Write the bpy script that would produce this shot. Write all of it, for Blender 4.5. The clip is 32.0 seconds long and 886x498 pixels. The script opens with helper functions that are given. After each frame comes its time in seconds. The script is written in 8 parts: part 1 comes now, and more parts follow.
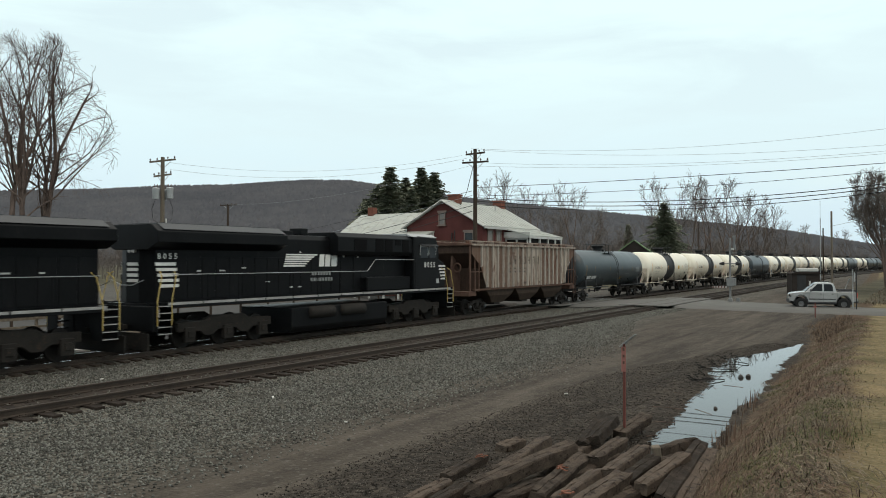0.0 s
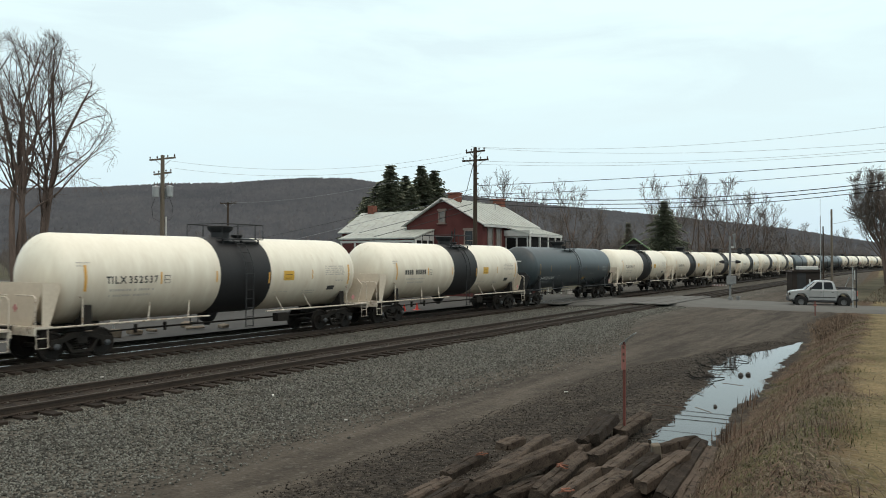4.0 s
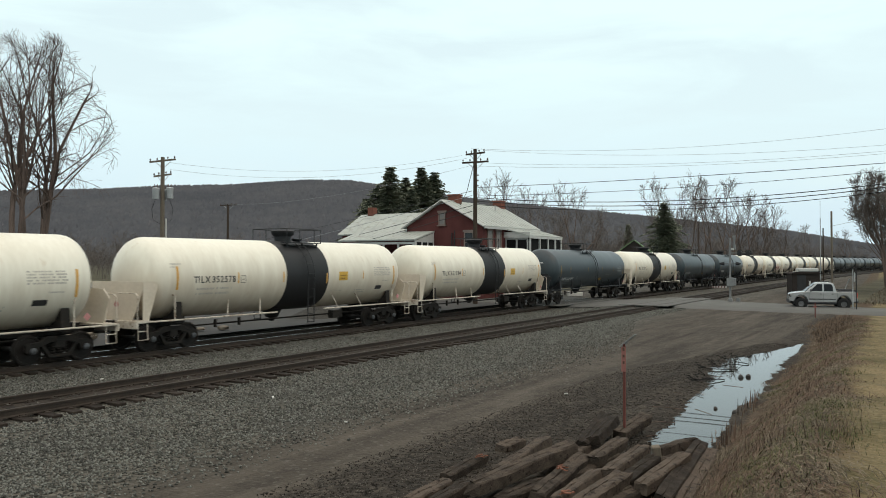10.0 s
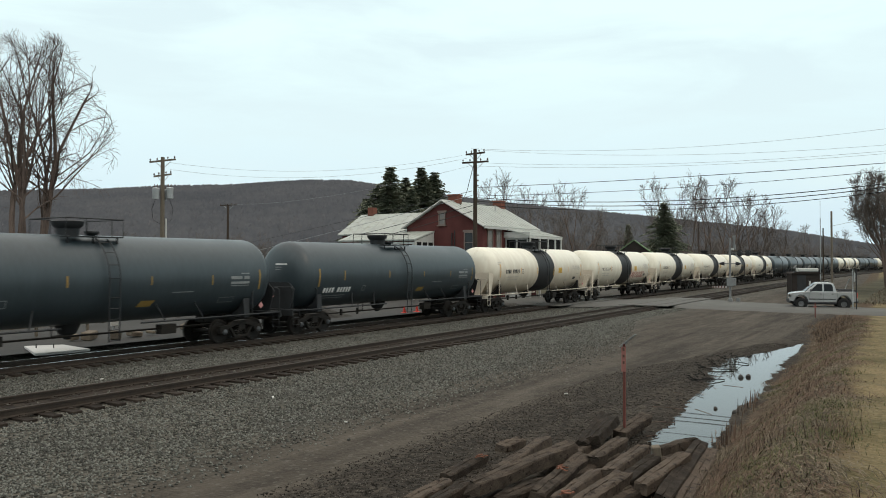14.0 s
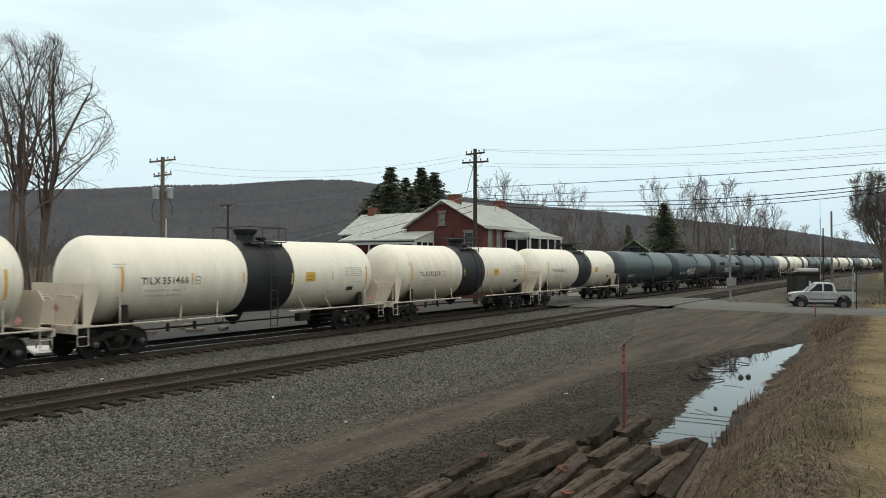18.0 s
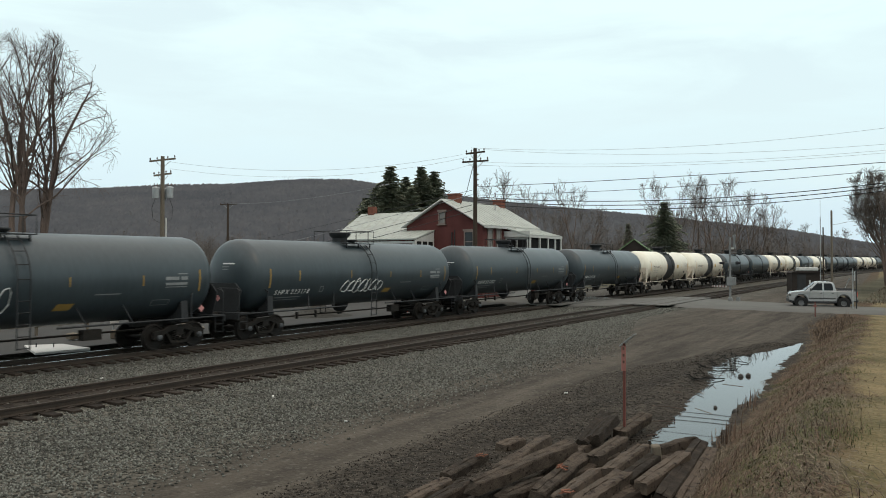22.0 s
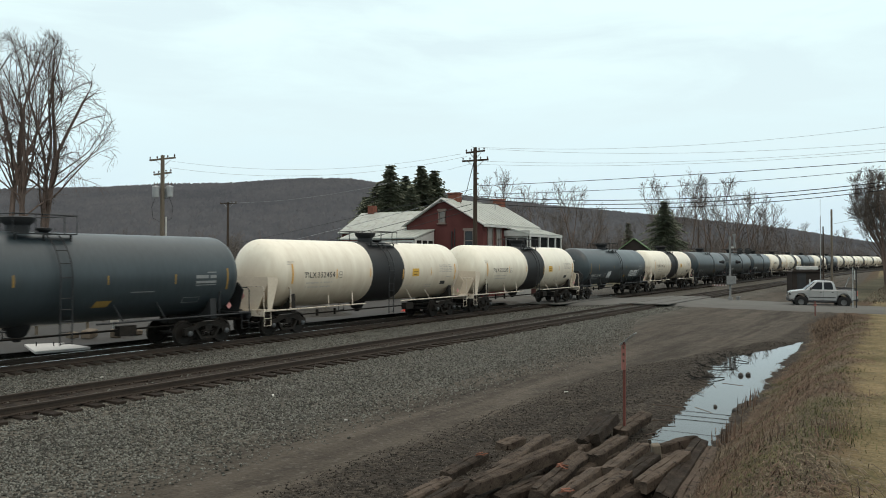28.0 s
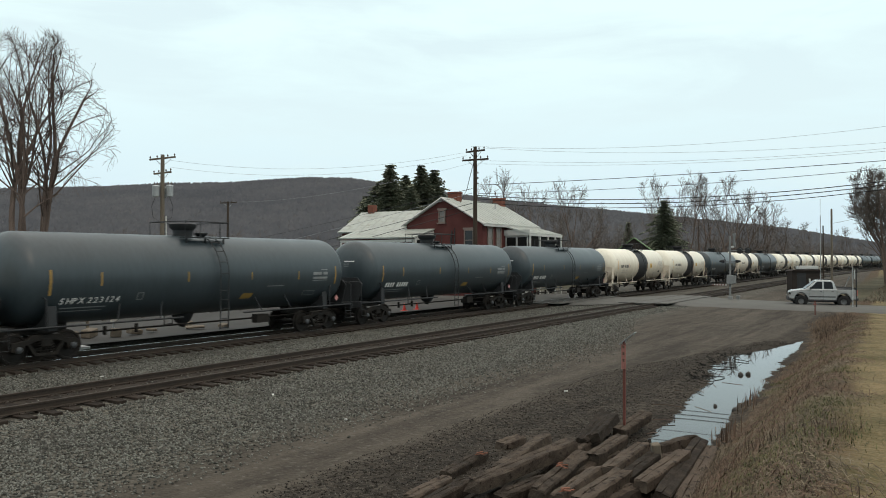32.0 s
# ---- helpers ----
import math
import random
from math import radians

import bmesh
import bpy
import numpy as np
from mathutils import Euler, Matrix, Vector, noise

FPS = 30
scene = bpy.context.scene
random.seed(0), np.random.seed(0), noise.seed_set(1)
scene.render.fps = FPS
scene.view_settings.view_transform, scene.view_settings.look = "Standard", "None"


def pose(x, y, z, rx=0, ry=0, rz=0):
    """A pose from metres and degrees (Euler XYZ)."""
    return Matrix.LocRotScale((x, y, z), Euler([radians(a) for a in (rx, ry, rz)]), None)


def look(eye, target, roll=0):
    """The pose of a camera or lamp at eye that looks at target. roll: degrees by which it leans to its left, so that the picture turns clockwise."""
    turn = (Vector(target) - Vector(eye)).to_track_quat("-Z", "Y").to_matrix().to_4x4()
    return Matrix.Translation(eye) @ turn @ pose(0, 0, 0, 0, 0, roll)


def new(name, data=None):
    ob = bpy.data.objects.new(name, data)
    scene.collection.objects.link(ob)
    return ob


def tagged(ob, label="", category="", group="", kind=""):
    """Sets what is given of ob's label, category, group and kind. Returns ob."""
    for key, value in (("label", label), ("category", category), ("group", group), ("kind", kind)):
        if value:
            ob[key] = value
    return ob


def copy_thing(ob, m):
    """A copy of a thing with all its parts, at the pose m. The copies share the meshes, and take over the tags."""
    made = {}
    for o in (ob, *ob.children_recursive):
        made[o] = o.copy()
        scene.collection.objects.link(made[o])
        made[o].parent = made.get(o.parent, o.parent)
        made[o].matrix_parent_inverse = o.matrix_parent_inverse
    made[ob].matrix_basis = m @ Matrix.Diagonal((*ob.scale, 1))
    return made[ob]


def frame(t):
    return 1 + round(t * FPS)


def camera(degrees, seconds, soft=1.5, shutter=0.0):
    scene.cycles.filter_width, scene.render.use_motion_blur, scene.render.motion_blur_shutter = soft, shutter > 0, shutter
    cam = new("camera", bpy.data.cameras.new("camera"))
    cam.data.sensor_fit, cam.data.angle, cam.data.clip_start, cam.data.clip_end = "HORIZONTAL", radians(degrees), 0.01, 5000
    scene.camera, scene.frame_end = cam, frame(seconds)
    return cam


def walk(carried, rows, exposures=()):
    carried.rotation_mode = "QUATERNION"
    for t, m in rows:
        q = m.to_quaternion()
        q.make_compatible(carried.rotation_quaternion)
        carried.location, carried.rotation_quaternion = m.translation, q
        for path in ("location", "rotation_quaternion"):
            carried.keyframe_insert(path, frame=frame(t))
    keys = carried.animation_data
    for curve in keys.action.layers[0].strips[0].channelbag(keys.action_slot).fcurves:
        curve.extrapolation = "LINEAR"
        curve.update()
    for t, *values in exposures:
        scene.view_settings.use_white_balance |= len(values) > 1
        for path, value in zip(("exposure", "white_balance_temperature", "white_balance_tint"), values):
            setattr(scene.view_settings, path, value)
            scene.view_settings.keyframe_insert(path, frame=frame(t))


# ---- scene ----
# ---------------------------------------------------------------- camera
YAW = 31.665
LENS = 58.64
FOCAL = 1396.0
cam = camera(LENS, 32.0, soft=0.95, shutter=0.12)


def aim(drop):
    """Camera pose; drop is the small sag of the tripod head, in units of 1/1396 of the focal length."""
    return pose(0, 0, 3.0, 90 + math.degrees(math.atan((21.0 - drop) / FOCAL)), 0, YAW)


SAG = [(0, 0), (1, 0), (1.5, 1.5), (3, 1.6), (3.5, 3.0), (5.5, 3.4), (6, 3.3), (6.5, 4.3), (7, 4.3), (7.5, 0), (11, 0),
       (11.5, 1.4), (12, 1.4), (12.5, 3.0), (13.5, 3.0), (14, 0), (21.5, 0), (22, 1.4), (22.5, 3.0), (31.5, 3.1), (32, 4.2)]
walk(cam, [(t, aim(d)) for t, d in SAG], exposures=[(0, 0.02), (1, 0.07), (2, 0.08), (3.5, 0.05), (6, 0.03), (32, 0.02)])

# ---------------------------------------------------------------- world and sun
world = bpy.data.worlds.new("overcast_sky")
scene.world = world
world.use_nodes = True
wt = world.node_tree
wt.nodes.clear()


def wnode(kind, **kw):
    n = wt.nodes.new(kind)
    for k, v in kw.items():
        if k == "sky_type":
            n.sky_type = v
        else:
            n.inputs[k].default_value = v
    return n


SUN_EL, SUN_AZ = radians(52), radians(105)
sky = wnode("ShaderNodeTexSky", sky_type="NISHITA")
sky.sun_disc = False
sky.sun_elevation = SUN_EL
sky.sun_rotation = SUN_AZ
sky.air_density = 1.2
sky.dust_density = 2.0
coord = wnode("ShaderNodeTexCoord")
mapping = wnode("ShaderNodeMapping")
mapping.inputs["Scale"].default_value = (1.0, 1.0, 4.5)
clouds = wnode("ShaderNodeTexNoise", Scale=3.2, Detail=6.0, Roughness=0.55, Distortion=0.4)
ramp = wnode("ShaderNodeValToRGB")
ramp.color_ramp.elements[0].position = 0.42
ramp.color_ramp.elements[1].position = 0.60
sep = wnode("ShaderNodeSeparateXYZ")
high = wnode("ShaderNodeMapRange")
high.inputs["From Min"].default_value = 0.02
high.inputs["From Max"].default_value = 0.26
zenith = wnode("ShaderNodeMapRange")
zenith.interpolation_type = "SMOOTHSTEP"
zenith.inputs["From Min"].default_value = 0.28
zenith.inputs["From Max"].default_value = 0.95
upper = wnode("ShaderNodeMix")
upper.data_type = "RGBA"
upper.inputs["B"].default_value = (1.72, 1.63, 1.50, 1)
lift = wnode("ShaderNodeMix")
lift.data_type = "RGBA"
lift.inputs["A"].default_value = (0.69, 0.855, 0.945, 1)
lift.inputs["B"].default_value = (0.875, 1.07, 1.065, 1)
cloudmix = wnode("ShaderNodeMix")
cloudmix.data_type = "RGBA"
cloudmix.inputs["B"].default_value = (0.785, 0.95, 0.98, 1)
skymul = wnode("ShaderNodeMix")
skymul.data_type = "RGBA"
skymul.blend_type = "MIX"
skymul.inputs["Factor"].default_value = 0.93
skyscale = wnode("ShaderNodeVectorMath")
skyscale.operation = "SCALE"
skyscale.inputs["Scale"].default_value = 0.10
bg = wnode("ShaderNodeBackground", Strength=1.0)
wout = wnode("ShaderNodeOutputWorld")
for a, b, c, d in ((coord, "Generated", mapping, "Vector"), (mapping, "Vector", clouds, "Vector"), (clouds, "Fac", ramp, "Fac"),
                   (coord, "Generated", sep, "Vector"), (sep, "Z", high, "Value"), (high, "Result", lift, "Factor"),
                   (ramp, "Color", cloudmix, "Factor"), (lift, "Result", cloudmix, "A"), (sep, "Z", zenith, "Value"), (zenith, "Result", upper, "Factor"), (cloudmix, "Result", upper, "A"), (sky, "Color", skyscale, "Vector"),
                   (skyscale, "Vector", skymul, "A"), (upper, "Result", skymul, "B"), (skymul, "Result", bg, "Color"),
                   (bg, "Background", wout, "Surface")):
    outs = [o for o in a.outputs if o.name == b and o.enabled]
    ins = [i for i in c.inputs if i.name == d and i.enabled]
    wt.links.new(outs[0], ins[0])

sun_data = bpy.data.lights.new("sun", "SUN")
sun_data.energy = 0.50
sun_data.angle = radians(18)
sun_data.color = (1.0, 0.84, 0.64)
sun = new("sun", sun_data)
sun.matrix_world = look((0, 0, 0), (-math.sin(SUN_AZ) * math.cos(SUN_EL), -math.cos(SUN_AZ) * math.cos(SUN_EL), -math.sin(SUN_EL)))
scene.view_settings.exposure = 0.0

# ---------------------------------------------------------------- materials


def material(name, dark, light, scale=3.0, rough=0.8, bump=0.0, metal=0.0, fine=14.0, streak=(1, 1, 1), spread=(0.3, 0.7),
             third=None, third_at=0.62, vary=0.0, use_position=False, gloss_var=0.1):
    """Two-scale mottled surface: large stains and fine grain, with optional patches of a third colour."""
    m = bpy.data.materials.new(name)
    m.use_nodes = True
    nt = m.node_tree
    bsdf = nt.nodes["Principled BSDF"]
    link = nt.links.new
    if use_position:
        src = nt.nodes.new("ShaderNodeNewGeometry").outputs["Position"]
    else:
        src = nt.nodes.new("ShaderNodeTexCoord").outputs["Object"]
    mp = nt.nodes.new("ShaderNodeMapping")
    mp.inputs["Scale"].default_value = streak
    link(src, mp.inputs["Vector"])
    big = nt.nodes.new("ShaderNodeTexNoise")
    big.inputs["Scale"].default_value = scale
    big.inputs["Detail"].default_value = 5
    small = nt.nodes.new("ShaderNodeTexNoise")
    small.inputs["Scale"].default_value = scale * fine
    small.inputs["Detail"].default_value = 3
    link(mp.outputs["Vector"], big.inputs["Vector"])
    link(mp.outputs["Vector"], small.inputs["Vector"])
    mixv = nt.nodes.new("ShaderNodeMix")
    mixv.inputs["Factor"].default_value = 0.45
    link(big.outputs["Fac"], mixv.inputs["A"])
    link(small.outputs["Fac"], mixv.inputs["B"])
    value = mixv.outputs["Result"]
    if vary:
        info = nt.nodes.new("ShaderNodeObjectInfo")
        isl = nt.nodes.new("ShaderNodeNewGeometry")
        addr = nt.nodes.new("ShaderNodeMath")
        link(info.outputs["Random"], addr.inputs[0])
        link(isl.outputs["Random Per Island"], addr.inputs[1])
        frac = nt.nodes.new("ShaderNodeMath")
        frac.operation = "FRACT"
        link(addr.outputs[0], frac.inputs[0])
        mad = nt.nodes.new("ShaderNodeMath")
        mad.operation = "MULTIPLY_ADD"
        mad.inputs[1].default_value = vary
        link(frac.outputs[0], mad.inputs[0])
        link(value, mad.inputs[2])
        sub = nt.nodes.new("ShaderNodeMath")
        sub.operation = "SUBTRACT"
        sub.inputs[1].default_value = vary / 2
        link(mad.outputs[0], sub.inputs[0])
        value = sub.outputs[0]
    rr = nt.nodes.new("ShaderNodeValToRGB")
    rr.color_ramp.elements[0].position, rr.color_ramp.elements[1].position = spread
    rr.color_ramp.elements[0].color = (*dark, 1)
    rr.color_ramp.elements[1].color = (*light, 1)
    link(value, rr.inputs["Fac"])
    colour = rr.outputs["Color"]
    if third:
        t3 = nt.nodes.new("ShaderNodeTexNoise")
        t3.inputs["Scale"].default_value = scale * 2.3
        t3.inputs["Detail"].default_value = 6
        t3.inputs["Roughness"].default_value = 0.65
        link(mp.outputs["Vector"], t3.inputs["Vector"])
        r3 = nt.nodes.new("ShaderNodeMapRange")
        r3.inputs["From Min"].default_value = third_at - 0.06
        r3.inputs["From Max"].default_value = third_at + 0.06
        link(t3.outputs["Fac"], r3.inputs["Value"])
        mc = nt.nodes.new("ShaderNodeMix")
        mc.data_type = "RGBA"
        mc.inputs["B"].default_value = (*third, 1)
        link(r3.outputs["Result"], mc.inputs["Factor"])
        link(colour, mc.inputs["A"])
        colour = mc.outputs["Result"]
    link(colour, bsdf.inputs["Base Color"])
    rg = nt.nodes.new("ShaderNodeMapRange")
    rg.inputs["To Min"].default_value = max(0.02, rough - gloss_var)
    rg.inputs["To Max"].default_value = min(1, rough + gloss_var)
    link(big.outputs["Fac"], rg.inputs["Value"])
    link(rg.outputs["Result"], bsdf.inputs["Roughness"])
    bsdf.inputs["Metallic"].default_value = metal
    bsdf.inputs["Specular IOR Level"].default_value = 0.12 if rough >= 0.8 else 0.3 if rough >= 0.55 else 0.45
    if bump:
        bp = nt.nodes.new("ShaderNodeBump")
        bp.inputs["Distance"].default_value = bump
        bp.inputs["Strength"].default_value = 0.8
        link(mixv.outputs["Result"], bp.inputs["Height"])
        link(bp.outputs["Normal"], bsdf.inputs["Normal"])
    return m


M = {}
M["white_tank"] = material("cream_white_paint", (0.635, 0.595, 0.49), (0.75, 0.72, 0.615), 0.5, 0.42, 0.0, fine=9, streak=(1, 1.6, 0.35), third=(0.52, 0.42, 0.30), third_at=0.72)
M["grey_tank"] = material("dark_grey_paint", (0.021, 0.030, 0.035), (0.037, 0.050, 0.057), 0.5, 0.38, 0.0, fine=10, streak=(1, 1.6, 0.4), third=(0.044, 0.057, 0.063), third_at=0.74)
M["band"] = material("black_band_paint", (0.010, 0.010, 0.011), (0.022, 0.022, 0.023), 1.2, 0.55)
M["fitting_white"] = material("white_painted_steel", (0.36, 0.31, 0.25), (0.62, 0.57, 0.49), 2.5, 0.55, third=(0.16, 0.10, 0.06), third_at=0.58)
M["fitting_dark"] = material("black_painted_steel", (0.012, 0.013, 0.014), (0.03, 0.031, 0.033), 2.5, 0.6)
M["truck"] = material("grimy_and_shaded_steel", (0.008, 0.0075, 0.007), (0.026, 0.023, 0.020), 3, 0.8, 0.004, third=(0.045, 0.03, 0.02), third_at=0.66)
M["wheel"] = material("worn_wheel_steel", (0.012, 0.011, 0.010), (0.032, 0.028, 0.025), 4, 0.6, metal=0.3)
M["bearing"] = material("bearing_cap_steel", (0.05, 0.055, 0.06), (0.10, 0.105, 0.11), 4, 0.5, metal=0.4)
M["orange"] = material("orange_reflective_tape", (0.50, 0.26, 0.05), (0.64, 0.36, 0.08), 3, 0.4)
M["yellow"] = material("yellow_panel_paint", (0.46, 0.27, 0.03), (0.60, 0.36, 0.05), 3, 0.45)
M["dull_strip"] = material("dull_yellow_tape", (0.20, 0.125, 0.035), (0.32, 0.20, 0.055), 3, 0.6)
M["ink"] = material("black_stencil_paint", (0.02, 0.02, 0.02), (0.04, 0.04, 0.04), 3, 0.6)
M["faint_ink"] = material("faded_stencil_paint", (0.34, 0.32, 0.29), (0.46, 0.43, 0.38), 3, 0.6)
M["white_ink"] = material("white_stencil_paint", (0.5, 0.5, 0.48), (0.68, 0.68, 0.66), 3, 0.6)
M["dim_ink"] = material("dim_white_stencil", (0.16, 0.17, 0.17), (0.24, 0.25, 0.25), 3, 0.6)
M["placard"] = material("hazard_placard", (0.34, 0.13, 0.12), (0.50, 0.26, 0.25), 8, 0.6)
M["red"] = material("red_plastic", (0.45, 0.03, 0.02), (0.6, 0.06, 0.04), 3, 0.5)
M["graffiti_pale"] = material("pale_spray_paint", (0.35, 0.36, 0.36), (0.55, 0.56, 0.56), 5, 0.6)
M["graffiti_red"] = material("red_spray_paint", (0.25, 0.08, 0.07), (0.4, 0.16, 0.14), 5, 0.6)
M["loco_black"] = material("black_locomotive_paint", (0.004, 0.0045, 0.005), (0.010, 0.0105, 0.0115), 1.0, 0.4, streak=(1, 1, 0.4), third=(0.02, 0.019, 0.017), third_at=0.7)
M["loco_roof"] = material("dusty_roof_paint", (0.010, 0.012, 0.014), (0.024, 0.027, 0.03), 1.0, 0.5)
M["loco_trim"] = material("pale_sill_stripe", (0.288, 0.297, 0.297), (0.45, 0.45, 0.441), 2, 0.5)
M["sill_white"] = material("dusty_sill_stripe", (0.17, 0.17, 0.165), (0.34, 0.34, 0.33), 1.4, 0.6)
M["handrail_yellow"] = material("yellow_handrail_paint", (0.32, 0.235, 0.07), (0.44, 0.33, 0.10), 2, 0.5)
M["hopper"] = material("weathered_grey_hopper_paint", (0.20, 0.165, 0.135), (0.36, 0.315, 0.27), 0.8, 0.8, streak=(1, 2.5, 0.25), third=(0.13, 0.062, 0.042), third_at=0.56)
M["hopper_panel"] = material("rust_streaked_panel", (0.135, 0.090, 0.068), (0.36, 0.312, 0.262), 0.7, 0.85, streak=(1, 2.6, 0.30), third=(0.100, 0.050, 0.034), third_at=0.57, vary=0.5, spread=(0.36, 0.64))
M["hopper_rib"] = material("pale_hopper_rib", (0.28, 0.245, 0.21), (0.44, 0.40, 0.355), 0.8, 0.8, streak=(1, 1, 0.25), third=(0.12, 0.058, 0.04), third_at=0.62)
# slope sheets and bulkheads: shade of the open ends is in this colour
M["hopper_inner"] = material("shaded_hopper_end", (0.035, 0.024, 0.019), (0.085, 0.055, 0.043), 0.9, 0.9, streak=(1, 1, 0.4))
M["dim_stencil"] = material("worn_dark_stencil", (0.035, 0.03, 0.027), (0.10, 0.085, 0.07), 6, 0.8)
M["loco_grille"] = material("dark_vent_mesh", (0.0025, 0.0025, 0.003), (0.006, 0.006, 0.0065), 4, 0.8)
M["hopper_low"] = material("grimy_hopper_bay", (0.022, 0.016, 0.012), (0.062, 0.045, 0.035), 0.8, 0.85, streak=(1, 2, 0.5))
M["rust"] = material("rusty_steel", (0.055, 0.030, 0.023), (0.125, 0.078, 0.060), 2, 0.85, 0.003)
M["rail"] = material("rail_steel", (0.0224, 0.0161, 0.0119), (0.0486, 0.0357, 0.0272), 2, 0.7, 0.002)
M["railhead"] = material("polished_railhead", (0.50, 0.50, 0.49), (0.64, 0.64, 0.63), 2, 0.15, metal=0.9, gloss_var=0.05)
M["sleeper"] = material("creosoted_sleeper", (0.0129, 0.00986, 0.00792), (0.0414, 0.0323, 0.0264), 2, 0.9, 0.01, streak=(0.5, 3, 3), vary=0.25)
M["old_tie"] = material("weathered_tie_wood", (0.0220, 0.0176, 0.0140), (0.090, 0.0705, 0.0560), 2.4, 0.95, 0.02, streak=(1.6, 1.6, 2.4), vary=0.35, third=(0.0147, 0.0108, 0.00864), third_at=0.60, spread=(0.34, 0.66))
M["tie_end"] = material("orange_broken_wood", (0.15, 0.062, 0.04), (0.24, 0.11, 0.075), 6, 0.9)
M["asphalt"] = material("worn_grey_asphalt", (0.080, 0.0792, 0.0750), (0.126, 0.124, 0.116), 0.7, 0.85, 0.003, fine=40, use_position=True)
M["lot"] = material("pale_gravel_lot", (0.039, 0.0384, 0.0372), (0.069, 0.0678, 0.0654), 0.5, 0.9, 0.006, fine=40, use_position=True)
M["concrete"] = material("pale_concrete", (0.44, 0.432, 0.416), (0.576, 0.568, 0.544), 0.8, 0.8, 0.003, fine=30)
M["stone"] = material("track_ballast_stone", (0.044, 0.0440, 0.0392), (0.168, 0.169, 0.151), 1.5, 0.9, 0.0, vary=0.7, use_position=True)
M["cinder_stone"] = material("dark_cinder_stone", (0.014, 0.012, 0.010), (0.125, 0.113, 0.098), 1.5, 0.9, 0.0, vary=0.7, spread=(0.35, 0.85), use_position=True)
M["shield_white"] = material("dusty_cream_paint", (0.46, 0.395, 0.31), (0.60, 0.53, 0.43), 0.6, 0.5)
M["wood_pole"] = material("brown_utility_pole", (0.025, 0.019, 0.015), (0.07, 0.053, 0.041), 2, 0.9, 0.006, streak=(4, 4, 0.3))
M["pale_pole"] = material("pale_weathered_pole", (0.09, 0.075, 0.058), (0.17, 0.145, 0.115), 2, 0.9, 0.006, streak=(4, 4, 0.3))
M["wire"] = material("black_cable", (0.008, 0.008, 0.009), (0.015, 0.015, 0.016), 2, 0.6)
M["thin_wire"] = material("grey_conductor", (0.16, 0.17, 0.18), (0.24, 0.25, 0.26), 2, 0.5)
M["transformer"] = material("grey_transformer_enamel", (0.32, 0.34, 0.35), (0.44, 0.46, 0.47), 2, 0.4)
M["insulator"] = material("brown_porcelain", (0.06, 0.04, 0.035), (0.1, 0.07, 0.06), 2, 0.25)
M["brick"] = material("dark_red_brick", (0.074, 0.026, 0.024), (0.118, 0.044, 0.040), 0.9, 0.9, 0.004, fine=30)
M["roof_metal"] = material("pale_weathered_metal_roof", (0.257, 0.274, 0.254), (0.4, 0.422, 0.388), 0.7, 0.6, 0.002, streak=(1, 2, 1), third=(0.214, 0.214, 0.176), third_at=0.62)
M["white_trim"] = material("white_trim_paint", (0.36, 0.36, 0.34), (0.52, 0.52, 0.50), 2, 0.55)
M["house_glass"] = material("dark_window_glass", (0.015, 0.018, 0.02), (0.03, 0.034, 0.038), 2, 0.08)
M["porch_dark"] = material("dark_porch_openings", (0.006, 0.006, 0.006), (0.014, 0.014, 0.014), 2, 0.9)
M["blind"] = material("closed_window_blind", (0.15, 0.145, 0.14), (0.24, 0.235, 0.225), 4, 0.8)
M["chimney"] = material("orange_red_chimney_brick", (0.12, 0.045, 0.032), (0.19, 0.08, 0.058), 3, 0.9, 0.006)
M["bark"] = material("grey_brown_bark", (0.052, 0.041, 0.036), (0.160, 0.118, 0.099), 1.6, 0.95, 0.02, streak=(3, 3, 0.4))
M["twig"] = material("bare_twig_bark", (0.052, 0.040, 0.035), (0.130, 0.098, 0.083), 1.2, 0.95)
# paler than the near twigs: distance haze is put into the colour
M["far_twig"] = material("haze_paled_branches", (0.074, 0.064, 0.058), (0.152, 0.132, 0.119), 0.4, 0.95)
M["needles"] = material("dark_green_needles", (0.078, 0.090, 0.066), (0.185, 0.196, 0.142), 0.8, 0.9, vary=0.25)
# hill and its trees: far haze is baked into these blue-grey tones
M["hill"] = material("hazed_wooded_hillside", (0.058, 0.058, 0.064), (0.084, 0.081, 0.085), 0.01, 1.0, 0.0, fine=6, use_position=True)
M["hill_tree"] = material("hazed_hillside_trees", (0.082, 0.084, 0.094), (0.116, 0.115, 0.122), 0.006, 1.0, 0, fine=10, vary=0.06, spread=(0.36, 0.64), use_position=True)
M["dry_grass"] = material("dry_straw_grass", (0.0614, 0.0510, 0.0391), (0.2372, 0.1958, 0.1421), 0.6, 0.9, vary=0.45, use_position=True, spread=(0.35, 0.85))
M["lawn_blade"] = material("winter_lawn_blades", (0.120, 0.096, 0.050), (0.34, 0.248, 0.148), 0.42, 0.9, vary=0.16, use_position=True, spread=(0.34, 0.72), fine=9)
M["green_blade"] = material("dull_green_grass", (0.048, 0.056, 0.026), (0.140, 0.138, 0.066), 0.9, 0.9, vary=0.4, use_position=True)
M["weed"] = material("dead_brown_weeds", (0.052, 0.036, 0.027), (0.150, 0.102, 0.076), 0.8, 0.9, vary=0.5, use_position=True)
M["brush"] = material("dead_brush_stems", (0.040, 0.031, 0.024), (0.150, 0.112, 0.080), 0.8, 0.9, vary=0.6, use_position=True)
